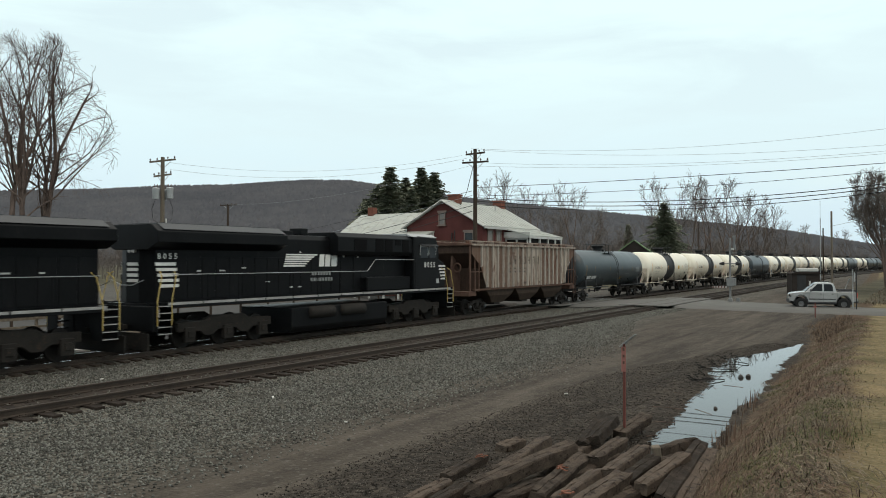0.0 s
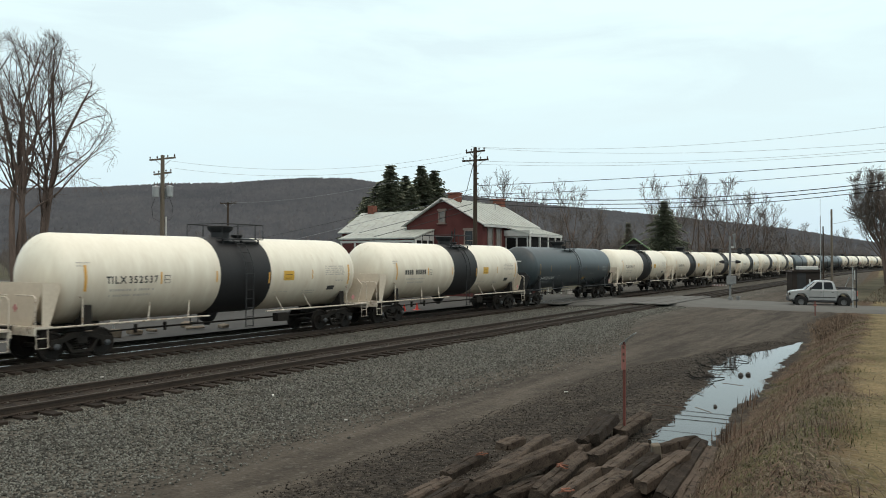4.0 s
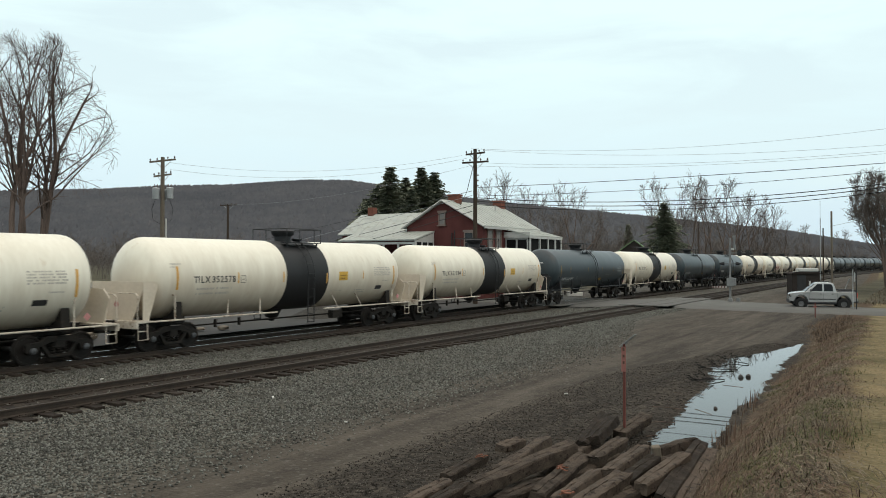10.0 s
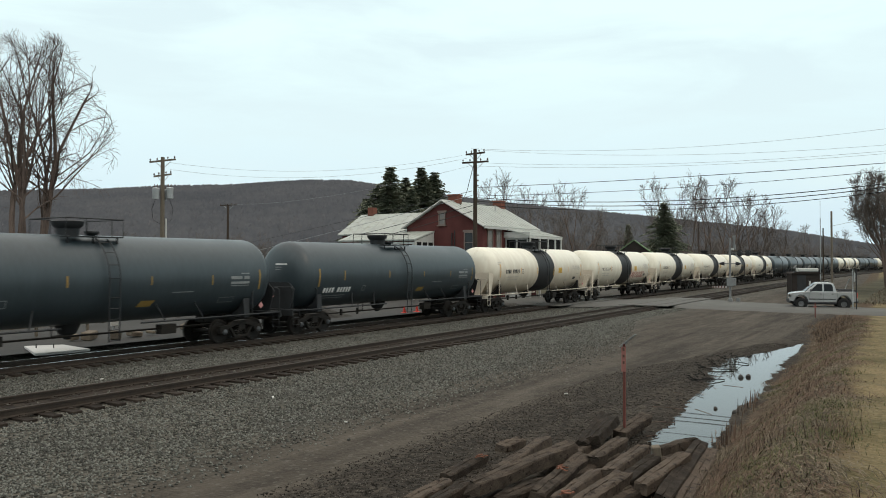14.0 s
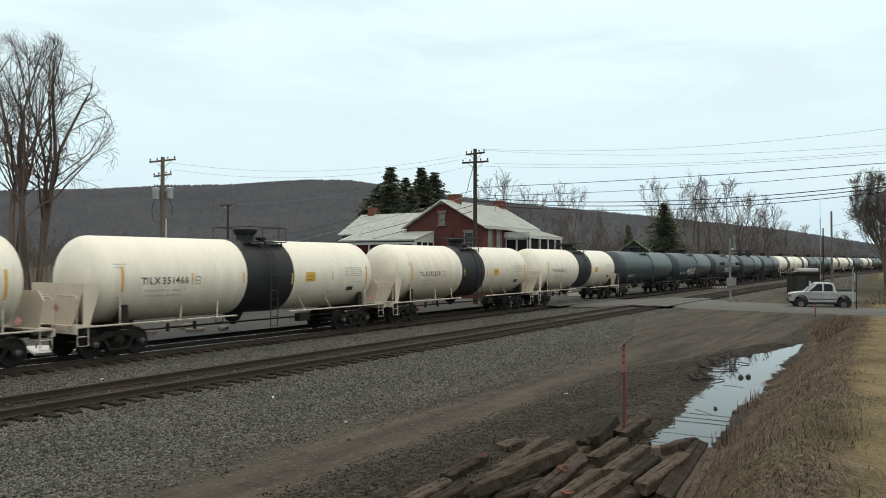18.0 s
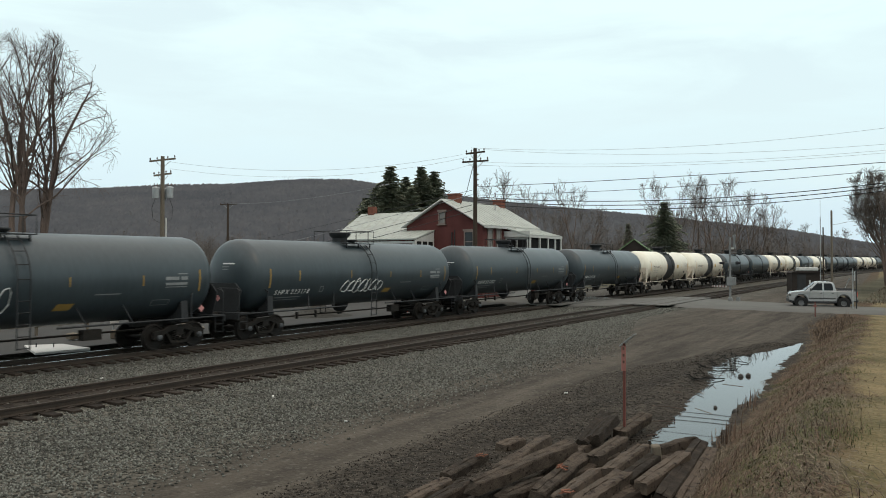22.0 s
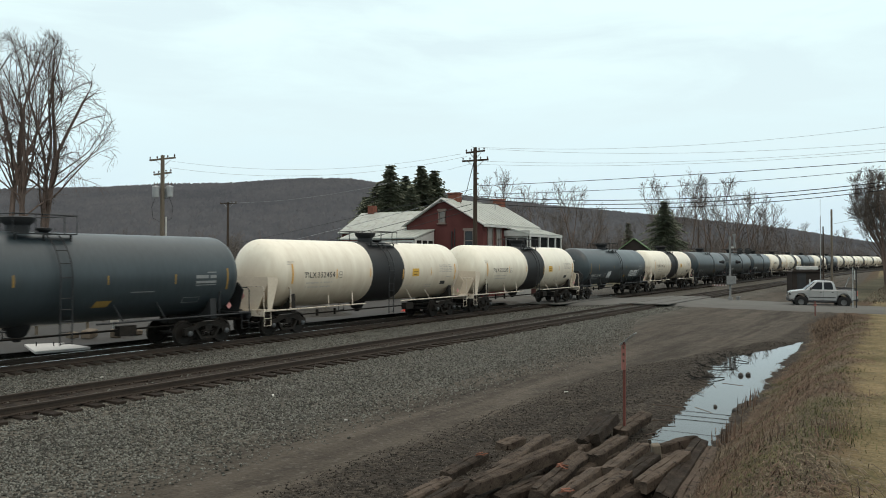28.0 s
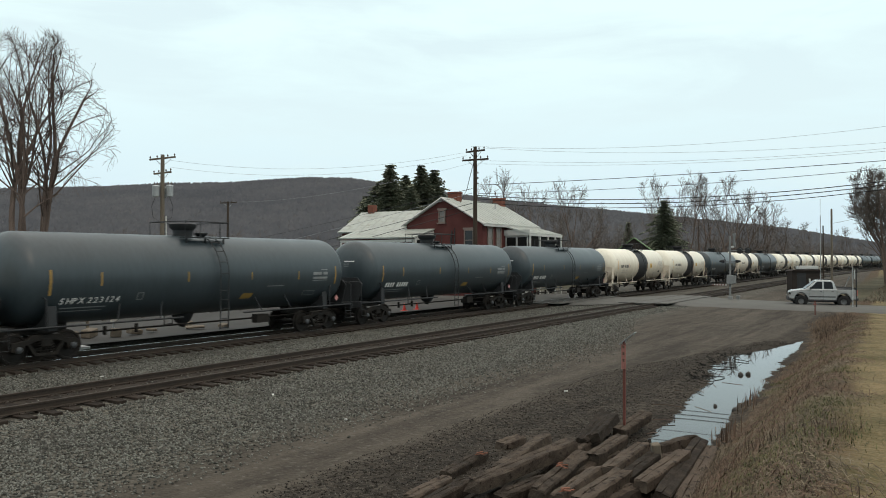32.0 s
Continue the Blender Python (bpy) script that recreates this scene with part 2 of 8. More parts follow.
M["truck_silver"] = material("silver_car_paint", (0.31, 0.315, 0.31), (0.40, 0.405, 0.40), 1.2, 0.25, metal=0.5, gloss_var=0.05)
M["car_glass"] = material("tinted_car_glass", (0.01, 0.012, 0.014), (0.02, 0.022, 0.025), 2, 0.05, gloss_var=0.02)
M["dark_gravel"] = material("dark_piled_gravel", (0.022, 0.021, 0.019), (0.062, 0.059, 0.053), 3.0, 0.9, 0.03)
M["rubble"] = material("grey_brown_rubble", (0.085, 0.070, 0.055), (0.20, 0.17, 0.135), 2.5, 0.9, 0.02)
M["tyre"] = material("black_rubber", (0.012, 0.012, 0.012), (0.025, 0.025, 0.025), 5, 0.85)
M["rim"] = material("alloy_rim", (0.10, 0.10, 0.10), (0.19, 0.19, 0.19), 5, 0.45, metal=0.4)
M["dark_plastic"] = material("dark_grey_plastic", (0.03, 0.03, 0.032), (0.055, 0.055, 0.058), 3, 0.7)
M["shed"] = material("dark_brown_shed", (0.020, 0.016, 0.014), (0.04, 0.033, 0.03), 1, 0.85, streak=(1, 1, 4))
M["galv"] = material("galvanised_steel", (0.26, 0.27, 0.27), (0.38, 0.39, 0.39), 3, 0.5, metal=0.4)
M["faded_red"] = material("faded_red_post_paint", (0.085, 0.032, 0.026), (0.16, 0.062, 0.052), 5, 0.85)
M["faded_pink"] = material("faded_pink_reflector", (0.20, 0.085, 0.072), (0.30, 0.135, 0.118), 6, 0.8)
M["signal_grey"] = material("weathered_signal_paint", (0.13, 0.135, 0.135), (0.22, 0.225, 0.225), 4, 0.6)
M["mud"] = material("wet_dark_mud", (0.012, 0.010, 0.008), (0.03, 0.025, 0.02), 6, 0.5, 0.01)
M["green_roof"] = material("green_roof_sheet", (0.09, 0.15, 0.07), (0.14, 0.22, 0.11), 1, 0.7)



def dirt_and_belly_shade(m, film, amount):
    """Streaky brown dirt over a car's lower half, with the belly's shade painted in."""
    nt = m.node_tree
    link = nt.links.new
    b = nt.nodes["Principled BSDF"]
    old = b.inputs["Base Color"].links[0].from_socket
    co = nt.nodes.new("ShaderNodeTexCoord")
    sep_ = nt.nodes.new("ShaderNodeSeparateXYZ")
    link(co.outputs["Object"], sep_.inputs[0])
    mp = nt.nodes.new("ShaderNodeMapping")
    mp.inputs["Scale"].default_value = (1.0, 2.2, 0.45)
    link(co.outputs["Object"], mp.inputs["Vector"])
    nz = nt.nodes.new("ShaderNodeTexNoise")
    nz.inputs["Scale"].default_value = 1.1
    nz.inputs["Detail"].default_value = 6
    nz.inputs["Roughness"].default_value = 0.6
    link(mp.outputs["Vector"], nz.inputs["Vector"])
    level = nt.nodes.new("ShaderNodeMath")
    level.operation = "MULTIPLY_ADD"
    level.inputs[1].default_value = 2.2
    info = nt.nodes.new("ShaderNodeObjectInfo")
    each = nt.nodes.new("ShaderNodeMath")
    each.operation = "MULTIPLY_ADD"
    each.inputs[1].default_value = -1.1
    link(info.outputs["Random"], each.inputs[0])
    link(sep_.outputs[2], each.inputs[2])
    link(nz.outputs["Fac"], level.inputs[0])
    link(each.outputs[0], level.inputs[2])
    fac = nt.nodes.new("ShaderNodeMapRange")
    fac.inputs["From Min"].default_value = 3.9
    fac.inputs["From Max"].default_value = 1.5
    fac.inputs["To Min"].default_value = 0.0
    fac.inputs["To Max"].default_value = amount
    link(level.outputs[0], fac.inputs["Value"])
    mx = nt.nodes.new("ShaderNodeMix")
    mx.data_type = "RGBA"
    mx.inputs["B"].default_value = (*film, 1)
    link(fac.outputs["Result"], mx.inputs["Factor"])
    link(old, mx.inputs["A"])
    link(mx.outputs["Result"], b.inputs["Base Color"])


dirt_and_belly_shade(M["white_tank"], (0.36, 0.265, 0.18), 0.72)
M["car_glass"].node_tree.nodes["Principled BSDF"].inputs["IOR"].default_value = 1.2
M["dim_trim"] = material("weathered_brown_trim", (0.15, 0.115, 0.10), (0.24, 0.19, 0.165), 2, 0.7)
for key, gloss in (("loco_black", 0.07), ("loco_grille", 0.07), ("truck", 0.16), ("wheel", 0.16)):
    M[key].node_tree.nodes["Principled BSDF"].inputs["Specular IOR Level"].default_value = gloss


def water_material():
    m = bpy.data.materials.new("still_puddle_water")
    m.use_nodes = True
    nt = m.node_tree
    b = nt.nodes["Principled BSDF"]
    b.inputs["Base Color"].default_value = (0.02, 0.018, 0.015, 1)
    b.inputs["Roughness"].default_value = 0.015
    b.inputs["IOR"].default_value = 1.34
    b.inputs["Specular IOR Level"].default_value = 0.5
    n = nt.nodes.new("ShaderNodeTexNoise")
    n.inputs["Scale"].default_value = 3.0
    bp = nt.nodes.new("ShaderNodeBump")
    bp.inputs["Distance"].default_value = 0.002
    bp.inputs["Strength"].default_value = 0.12
    nt.links.new(n.outputs["Fac"], bp.inputs["Height"])
    nt.links.new(bp.outputs["Normal"], b.inputs["Normal"])
    return m


def ground_material():
    """Gravel yard, beaten dirt lane, black cinders by the puddle and turf on the bank, zoned along the track's direction."""
    m = bpy.data.materials.new("gravel_dirt_and_cinders")
    m.use_nodes = True
    nt = m.node_tree
    b = nt.nodes["Principled BSDF"]
    link = nt.links.new
    N = nt.nodes.new
    pos = N("ShaderNodeNewGeometry").outputs["Position"]
    sp = N("ShaderNodeSeparateXYZ")
    link(pos, sp.inputs[0])

    def noise_tex(scale, detail=4, rough=0.55, vec=pos):
        n = N("ShaderNodeTexNoise")
        n.inputs["Scale"].default_value = scale
        n.inputs["Detail"].default_value = detail
        n.inputs["Roughness"].default_value = rough
        link(vec, n.inputs["Vector"])
        return n.outputs["Fac"]

    def calc(op, a, c, d=None):
        n = N("ShaderNodeMath")
        n.operation = op
        for i, v in enumerate((a, c, d)):
            if v is None:
                continue
            if isinstance(v, (int, float)):
                n.inputs[i].default_value = v
            else:
                link(v, n.inputs[i])
        return n.outputs[0]

    def step(v, lo, hi):
        n = N("ShaderNodeMapRange")
        n.interpolation_type = "SMOOTHSTEP"
        n.inputs["From Min"].default_value = lo
        n.inputs["From Max"].default_value = hi
        link(v, n.inputs["Value"])
        return n.outputs["Result"]

    def mixc(f, a, c):
        n = N("ShaderNodeMix")
        n.data_type = "RGBA"
        link(f, n.inputs["Factor"])
        for key, v in (("A", a), ("B", c)):
            if isinstance(v, tuple):
                n.inputs[key].default_value = (*v, 1)
            else:
                link(v, n.inputs[key])
        return n.outputs["Result"]

    def ramp2(f, c1, c2, lo=0.3, hi=0.7):
        r = N("ShaderNodeValToRGB")
        r.color_ramp.elements[0].position, r.color_ramp.elements[1].position = lo, hi
        r.color_ramp.elements[0].color, r.color_ramp.elements[1].color = (*c1, 1), (*c2, 1)
        link(f, r.inputs["Fac"])
        return r.outputs["Color"]

    vor = N("ShaderNodeTexVoronoi")
    vor.inputs["Scale"].default_value = 15.0
    link(pos, vor.inputs["Vector"])
    spv = N("ShaderNodeSeparateColor")
    link(vor.outputs["Color"], spv.inputs[0])
    gravel = ramp2(spv.outputs[0], (0.0280, 0.0258, 0.0215), (0.126, 0.117, 0.098), 0.1, 0.9)
    gravel = mixc(step(noise_tex(0.5), 0.42, 0.62), gravel, mixc(calc("MULTIPLY", spv.outputs[1], 0.6), (0.0460, 0.0428, 0.0372), (0.084, 0.0780, 0.0675)))
    along = N("ShaderNodeMapping")
    along.inputs["Scale"].default_value = (1.0, 0.09, 1.0)
    link(pos, along.inputs["Vector"])
    lane = noise_tex(1.6, 5, 0.6, along.outputs["Vector"])
    dirt = ramp2(calc("ADD", calc("MULTIPLY", lane, 0.75), calc("MULTIPLY", noise_tex(28, 3), 0.25)), (0.0325, 0.0278, 0.0229), (0.0950, 0.0820, 0.0670), 0.33, 0.68)
    blotch = step(noise_tex(1.9, 6, 0.7), 0.50, 0.64)
    dirt = mixc(calc("MULTIPLY", blotch, 0.45), dirt, (0.0250, 0.0215, 0.0182))
    dirt = mixc(calc("MULTIPLY", step(spv.outputs[1], 0.90, 0.97), 0.5), dirt, (0.115, 0.108, 0.094))
    black = ramp2(calc("ADD", calc("MULTIPLY", noise_tex(1.3, 6, 0.65), 0.5), calc("MULTIPLY", spv.outputs[0], 0.5)), (0.0130, 0.0112, 0.0092), (0.074, 0.0625, 0.0505), 0.22, 0.85)
    wob = calc("MULTIPLY", calc("SUBTRACT", noise_tex(0.35, 5, 0.6), 0.5), 2.6)
    xw = calc("ADD", sp.outputs[0], wob)
    # lane edge bends towards the tracks where it meets the road
    def ease(lo, hi, amount):
        n = N("ShaderNodeMapRange")
        n.inputs["From Min"].default_value = lo
        n.inputs["From Max"].default_value = hi
        n.inputs["To Max"].default_value = amount
        link(sp.outputs[1], n.inputs["Value"])
        return n.outputs["Result"]

    rail_bed = step(calc("MULTIPLY", calc("ABSOLUTE", calc("ADD", sp.outputs[0], 16.63), 0), -1.0), -0.98, -0.72)
    lane_x = calc("ADD", xw, calc("ADD", ease(8.0, 24.0, 1.5), ease(24.0, 46.0, 1.6)))
    col = mixc(step(lane_x, -11.0, -9.0), gravel, dirt)
    cinder_x = calc("SUBTRACT", calc("ADD", sp.outputs[0], calc("MULTIPLY", wob, 0.22)), ease(22.0, 34.0, 2.4))
    col = mixc(step(cinder_x, -8.0, -7.55), col, black)
    col = mixc(calc("MULTIPLY", rail_bed, 0.85), col, ramp2(noise_tex(7, 5, 0.6), (0.0165, 0.0130, 0.0105), (0.046, 0.036, 0.029)))
    ruts = N("ShaderNodeMapping")
    ruts.inputs["Scale"].default_value = (1.0, 0.05, 1.0)
    link(pos, ruts.inputs["Vector"])
    stain = step(noise_tex(1.3, 5, 0.65, ruts.outputs["Vector"]), 0.52, 0.66)
    col = mixc(calc("MULTIPLY", stain, calc("MULTIPLY", step(sp.outputs[0], -12.5, -9.0), 0.55)), col, (0.0205, 0.0172, 0.0143))
    turf = ramp2(calc("ADD", calc("MULTIPLY", noise_tex(0.8, 5), 0.6), calc("MULTIPLY", noise_tex(22, 3), 0.4)), (0.076, 0.067, 0.0330), (0.200, 0.152, 0.086), 0.38, 0.66)
    weedy = ramp2(calc("ADD", calc("MULTIPLY", noise_tex(1.6, 5), 0.5), calc("MULTIPLY", noise_tex(30, 3), 0.5)), (0.0285, 0.0187, 0.0126), (0.110, 0.0738, 0.0475))
    weedy = mixc(calc("MULTIPLY", step(noise_tex(0.9, 5, 0.6), 0.50, 0.62), 0.7), weedy, (0.052, 0.052, 0.027))
    slope_x = calc("ADD", sp.outputs[0], calc("MULTIPLY", calc("SUBTRACT", sp.outputs[1], 12.0), 0.045))
    col = mixc(step(calc("ADD", slope_x, calc("MULTIPLY", wob, 0.2)), -3.12, -2.7), col, weedy)
    col = mixc(step(calc("ADD", slope_x, calc("SUBTRACT", calc("MULTIPLY", wob, 0.3), calc("MULTIPLY", step(calc("MULTIPLY", sp.outputs[1], -1.0), -21.0, -8.0), 0.25))), -1.4, -0.9), col, turf)
    farlot = ramp2(calc("ADD", calc("MULTIPLY", noise_tex(0.25, 5), 0.6), calc("MULTIPLY", spv.outputs[0], 0.4)), (0.0466, 0.0442, 0.0395), (0.0978, 0.093, 0.0832))
    col = mixc(step(calc("MULTIPLY", sp.outputs[0], -1.0), 25.8, 26.6), col, farlot)
    field = ramp2(noise_tex(0.12, 5), (0.042, 0.040, 0.028), (0.085, 0.078, 0.050))
    out_y = step(calc("ADD", sp.outputs[1], calc("MULTIPLY", wob, 1.5)), 68.0, 71.0)
    off_track = step(calc("ABSOLUTE", calc("ADD", sp.outputs[0], 20.5), 0), 11.5, 14.0)
    col = mixc(calc("MULTIPLY", out_y, off_track), col, field)
    link(col, b.inputs["Base Color"])
    b.inputs["Roughness"].default_value = 0.95
    b.inputs["Specular IOR Level"].default_value = 0.10
    bp = N("ShaderNodeBump")
    bp.inputs["Distance"].default_value = 0.032
    bp.inputs["Strength"].default_value = 0.9
    link(calc("ADD", calc("MULTIPLY", vor.outputs["Distance"], -0.7), noise_tex(9, 5)), bp.inputs["Height"])
    link(bp.outputs["Normal"], b.inputs["Normal"])
    return m


M["water"] = water_material()
M["ground"] = ground_material()

# ---------------------------------------------------------------- mesh helpers


class Geo:
    """Collects vertices and faces of one mesh."""

    def __init__(self):
        self.v, self.f = [], []

    def add(self, verts, faces):
        o = len(self.v)
        self.v.extend(tuple(p) for p in verts)
        self.f.extend(tuple(i + o for i in q) for q in faces)
        return self

    def box(self, c, s, turn=None):
        hx, hy, hz = s[0] / 2, s[1] / 2, s[2] / 2
        p = [Vector((x, y, z)) for z in (-hz, hz) for y in (-hy, hy) for x in (-hx, hx)]
        if turn is not None:
            p = [turn @ q for q in p]
        c = Vector(c)
        return self.add([q + c for q in p], [(0, 2, 3, 1), (4, 5, 7, 6), (0, 1, 5, 4), (2, 6, 7, 3), (0, 4, 6, 2), (1, 3, 7, 5)])

    def prism(self, outline, axis, lo, hi):
        """Extrudes a 2D outline (counter-clockwise list of pairs) along an axis."""
        n = len(outline)

        def put(a, b, h):
            return {"x": (h, a, b), "y": (a, h, b), "z": (a, b, h)}[axis]
        vs = [put(a, b, lo) for a, b in outline] + [put(a, b, hi) for a, b in outline]
        fs = [tuple(range(n))[::-1], tuple(range(n, 2 * n))] + [(i, (i + 1) % n, n + (i + 1) % n, n + i) for i in range(n)]
        return self.add(vs, fs)

    def tube(self, pts, r, n=6, r2=None, caps=True):
        pts = [Vector(p) for p in pts]
        m = len(pts)
        rs = [r + ((r2 if r2 is not None else r) - r) * i / max(1, m - 1) for i in range(m)] if not isinstance(r, (list, tuple)) else r
        vs, fs = [], []
        for i, p in enumerate(pts):
            d = (pts[min(i + 1, m - 1)] - pts[max(i - 1, 0)]).normalized()
            up = Vector((0, 0, 1)) if abs(d.z) < 0.9 else Vector((1, 0, 0))
            a = d.cross(up).normalized()
            b = a.cross(d)
            for k in range(n):
                w = 2 * math.pi * k / n
                vs.append(p + (a * math.cos(w) + b * math.sin(w)) * rs[i])
        for i in range(m - 1):
            for k in range(n):
                fs.append((i * n + k, i * n + (k + 1) % n, (i + 1) * n + (k + 1) % n, (i + 1) * n + k))
        if caps:
            fs += [tuple(range(n))[::-1], tuple(range((m - 1) * n, m * n))]
        return self.add(vs, fs)

    def lathe(self, profile, n=32, axis="y", centre=(0, 0, 0), a0=0.0, a1=2 * math.pi):
        """Turns (position along axis, radius) pairs round an axis."""
        full = abs(a1 - a0 - 2 * math.pi) < 1e-6
        k = n if full else n + 1
        vs, fs = [], []
        for h, r in profile:
            for i in range(k):
                w = a0 + (a1 - a0) * i / n
                c, s = r * math.cos(w), r * math.sin(w)
                vs.append({"y": (c, h, s), "x": (h, c, s), "z": (c, s, h)}[axis])
        for j in range(len(profile) - 1):
            for i in range(n if full else n):
                i2 = (i + 1) % k if full else i + 1
                q = (j * k + i, (j + 1) * k + i, (j + 1) * k + i2, j * k + i2)
                fs.append(q if axis != "x" else q[::-1])
        c = Vector(centre)
        return self.add([Vector(v) + c for v in vs], fs)


def part(name, geo, mat, parent=None, label="", smooth=False, bevel=0.0, at=None):
    """Links a Geo as one mesh object, under a thing or a part if one is given."""
    me = bpy.data.meshes.new(name)
    me.from_pydata([tuple(v) for v in geo.v], [], geo.f)
    if bevel or smooth == "weld":
        bm = bmesh.new()
        bm.from_mesh(me)
        bmesh.ops.remove_doubles(bm, verts=bm.verts, dist=1e-4)
        bmesh.ops.recalc_face_normals(bm, faces=bm.faces)
        if bevel:
            edges = [e for e in bm.edges if len(e.link_faces) == 2 and e.calc_face_angle(0) > 0.5]
            bmesh.ops.bevel(bm, geom=edges, offset=bevel, segments=1, affect="EDGES", clamp_overlap=True)
        bm.to_mesh(me)
        bm.free()
    if smooth:
        me.polygons.foreach_set("use_smooth", [True] * len(me.polygons))
        me.set_sharp_from_angle(angle=radians(42))
    me.materials.append(M[mat])
    me.update()
    ob = new(name, me)
    if parent:
        ob.parent = parent
    if at is not None:
        ob.matrix_basis = at
    if label:
        tagged(ob, label)
    return ob


def again(ob, m, parent=None):
    """Another object on the same mesh, with the parts under it."""
    o = ob.copy()
    scene.collection.objects.link(o)
    o.parent = parent or ob.parent
    o.matrix_basis = m
    for c in ob.children:
        again(c, c.matrix_basis.copy(), o)
    return o


def thing(name, label, category, m=None, group="", kind=""):
    e = new(name)
    e.empty_display_size = 0.3
    if m is not None:
        e.matrix_basis = m
    return tagged(e, label, category, group, kind)


def structure(ob, label, category):
    return tagged(ob, label, category, kind="structure")


def ground_at(px, depth, z=0.0):
    """World place at a picture column px, depth metres ahead of the camera, at height z."""
    th = radians(YAW)
    lat = (px - 784) / FOCAL * depth
    return Vector((-math.sin(th) * depth + math.cos(th) * lat, math.cos(th) * depth + math.sin(th) * lat, z))


def rise(py, depth):
    """Height above the railhead of picture row py at a depth."""
    return 3.0 + (462 - py) / FOCAL * depth


# letter shapes from the built-in font, flat in the xz plane
GLYPHS = {}


def load_glyphs(chars):
    for ch in chars:
        cu = bpy.data.curves.new("glyph", "FONT")
        cu.body = ch
        cu.size = 1.0
        cu.resolution_u = 3
        cu.offset = 0.018
        ob = bpy.data.objects.new("glyph", cu)
        scene.collection.objects.link(ob)
        me = bpy.data.meshes.new_from_object(ob.evaluated_get(bpy.context.evaluated_depsgraph_get()))
        vs = [(v.co.x, v.co.y) for v in me.vertices]
        GLYPHS[ch] = (vs, [tuple(p.vertices) for p in me.polygons], max(v[0] for v in vs) if vs else 0.3)
        bpy.data.objects.remove(ob)
        bpy.data.meshes.remove(me)
        bpy.data.curves.remove(cu)


load_glyphs("0123456789TILXSHP")


def lettering(text, size, put, advance=0.74, slant=0.0):
    """Geo of a line of text; put(u, v) maps the text plane to space."""
    g = Geo()
    u = 0.0
    for ch in text:
        if ch != " ":
            vs, fs, w = GLYPHS[ch]
            g.add([put(u + (x + slant * y) * size, y * size) for x, y in vs], fs)
        u += size * (advance if ch not in "I1" else advance * (0.6 if ch == "I" else 0.85)) * (0.6 if ch == " " else 1.0)
    return g
# ---------------------------------------------------------------- ground
TRAIN_X, SIDING_X = -24.4, -16.63
MAIN_DROP = 0.22  # the main track lies lower than the siding
CURVE_FROM, CURVE_R = 142.0, 1500.0
rng = random.Random(7)


def track_shift(y):
    q = np.clip(np.asarray(y, float) - CURVE_FROM, 0, 700)
    return CURVE_R - np.sqrt(CURVE_R ** 2 - q ** 2)


def on_track(s, x0, z=0.0):
    """Place and heading (degrees) at a run s along a track."""
    if s <= CURVE_FROM:
        return x0, s, 0.0
    a = (s - CURVE_FROM) / CURVE_R
    r = CURVE_R
    return x0 + r * (1 - math.cos(a)), CURVE_FROM + r * math.sin(a), -math.degrees(a)


def smooth01(v):
    v = np.clip(v, 0, 1)
    return v * v * (3 - 2 * v)


def waves(x, y, k):
    return (np.sin(x * 1.7 * k + 1.3) * np.cos(y * 1.3 * k + 0.4) + 0.6 * np.sin(x * 3.1 * k + y * 2.3 * k + 2.0) + 0.45 * np.cos(y * 4.7 * k - x * 2.9 * k)
            + 0.3 * np.sin(x * 7.9 * k - 1.0) * np.sin(y * 8.3 * k)) / 2.3


def puddle_mid(y):
    return np.interp(np.asarray(y, float), (12, 15, 18, 21, 24.5, 28, 30.5, 35), (-3.75, -3.88, -4.2, -4.28, -4.75, -4.92, -4.6, -4.3))


def puddle_half(y):
    return np.interp(np.asarray(y, float), (13, 15, 18, 20.5, 22, 24.5, 28, 30.5, 33.5), (0.56, 0.54, 0.5, 0.72, 0.66, 0.88, 0.84, 0.5, 0.15))


def main_bed(xs):
    """How far the ground has sunk towards the main track's bed."""
    return MAIN_DROP * smooth01((-18.3 - xs) / 4.5) * smooth01((xs + 27.3) / 0.5)


def ground_z(x, y):
    x, y = np.asarray(x, float), np.asarray(y, float)
    xs = x - track_shift(y)
    z = np.full(np.broadcast(x, y).shape, -0.27) + 0.015 * waves(x, y, 1.0)
    for c in (TRAIN_X, SIDING_X):
        z = z + 0.035 * smooth01((2.3 - np.abs(xs - c)) / 0.8) + 0.058 * smooth01((0.95 - np.abs(xs - c)) / 0.25)
    z = z - main_bed(xs)
    # black cinder hollow with the puddle
    mid = puddle_mid(y)
    dip = np.exp(-((x - mid) / (puddle_half(y) / 1.13)) ** 2) * smooth01((y - 10.5) / 3.5) * smooth01((35.5 - y) / 3.0)
    z = z - 0.15 * dip + (0.020 * waves(x, y, 2.4) + 0.016 * waves(x * 0.6, y * 1.6, 5.3)) * smooth01((x + 8) / 2)
    # grassy bank under the camera, falling to the road
    foot = -3.15 - 0.045 * (y - 12)
    top = np.clip(1.42 - 0.034 * np.clip(y - 8, 0, None), 0.0, 1.42) * smooth01((y + 60) / 20)
    z = z + (top + 0.2) * smooth01((x - foot) / 2.1) * smooth01((49.5 - y) / 7.0) + 0.05 * waves(x, y, 0.9) * smooth01((x - foot) / 1.0) * smooth01((49 - y) / 5)
    # rough bank beyond the road
    far = smooth01((y - 66) / 14) * smooth01((xs + 5.5) / 9.0) * smooth01((260 - y) / 60)
    z = z + 2.4 * far * smooth01((y - 60) / 40)
    return z


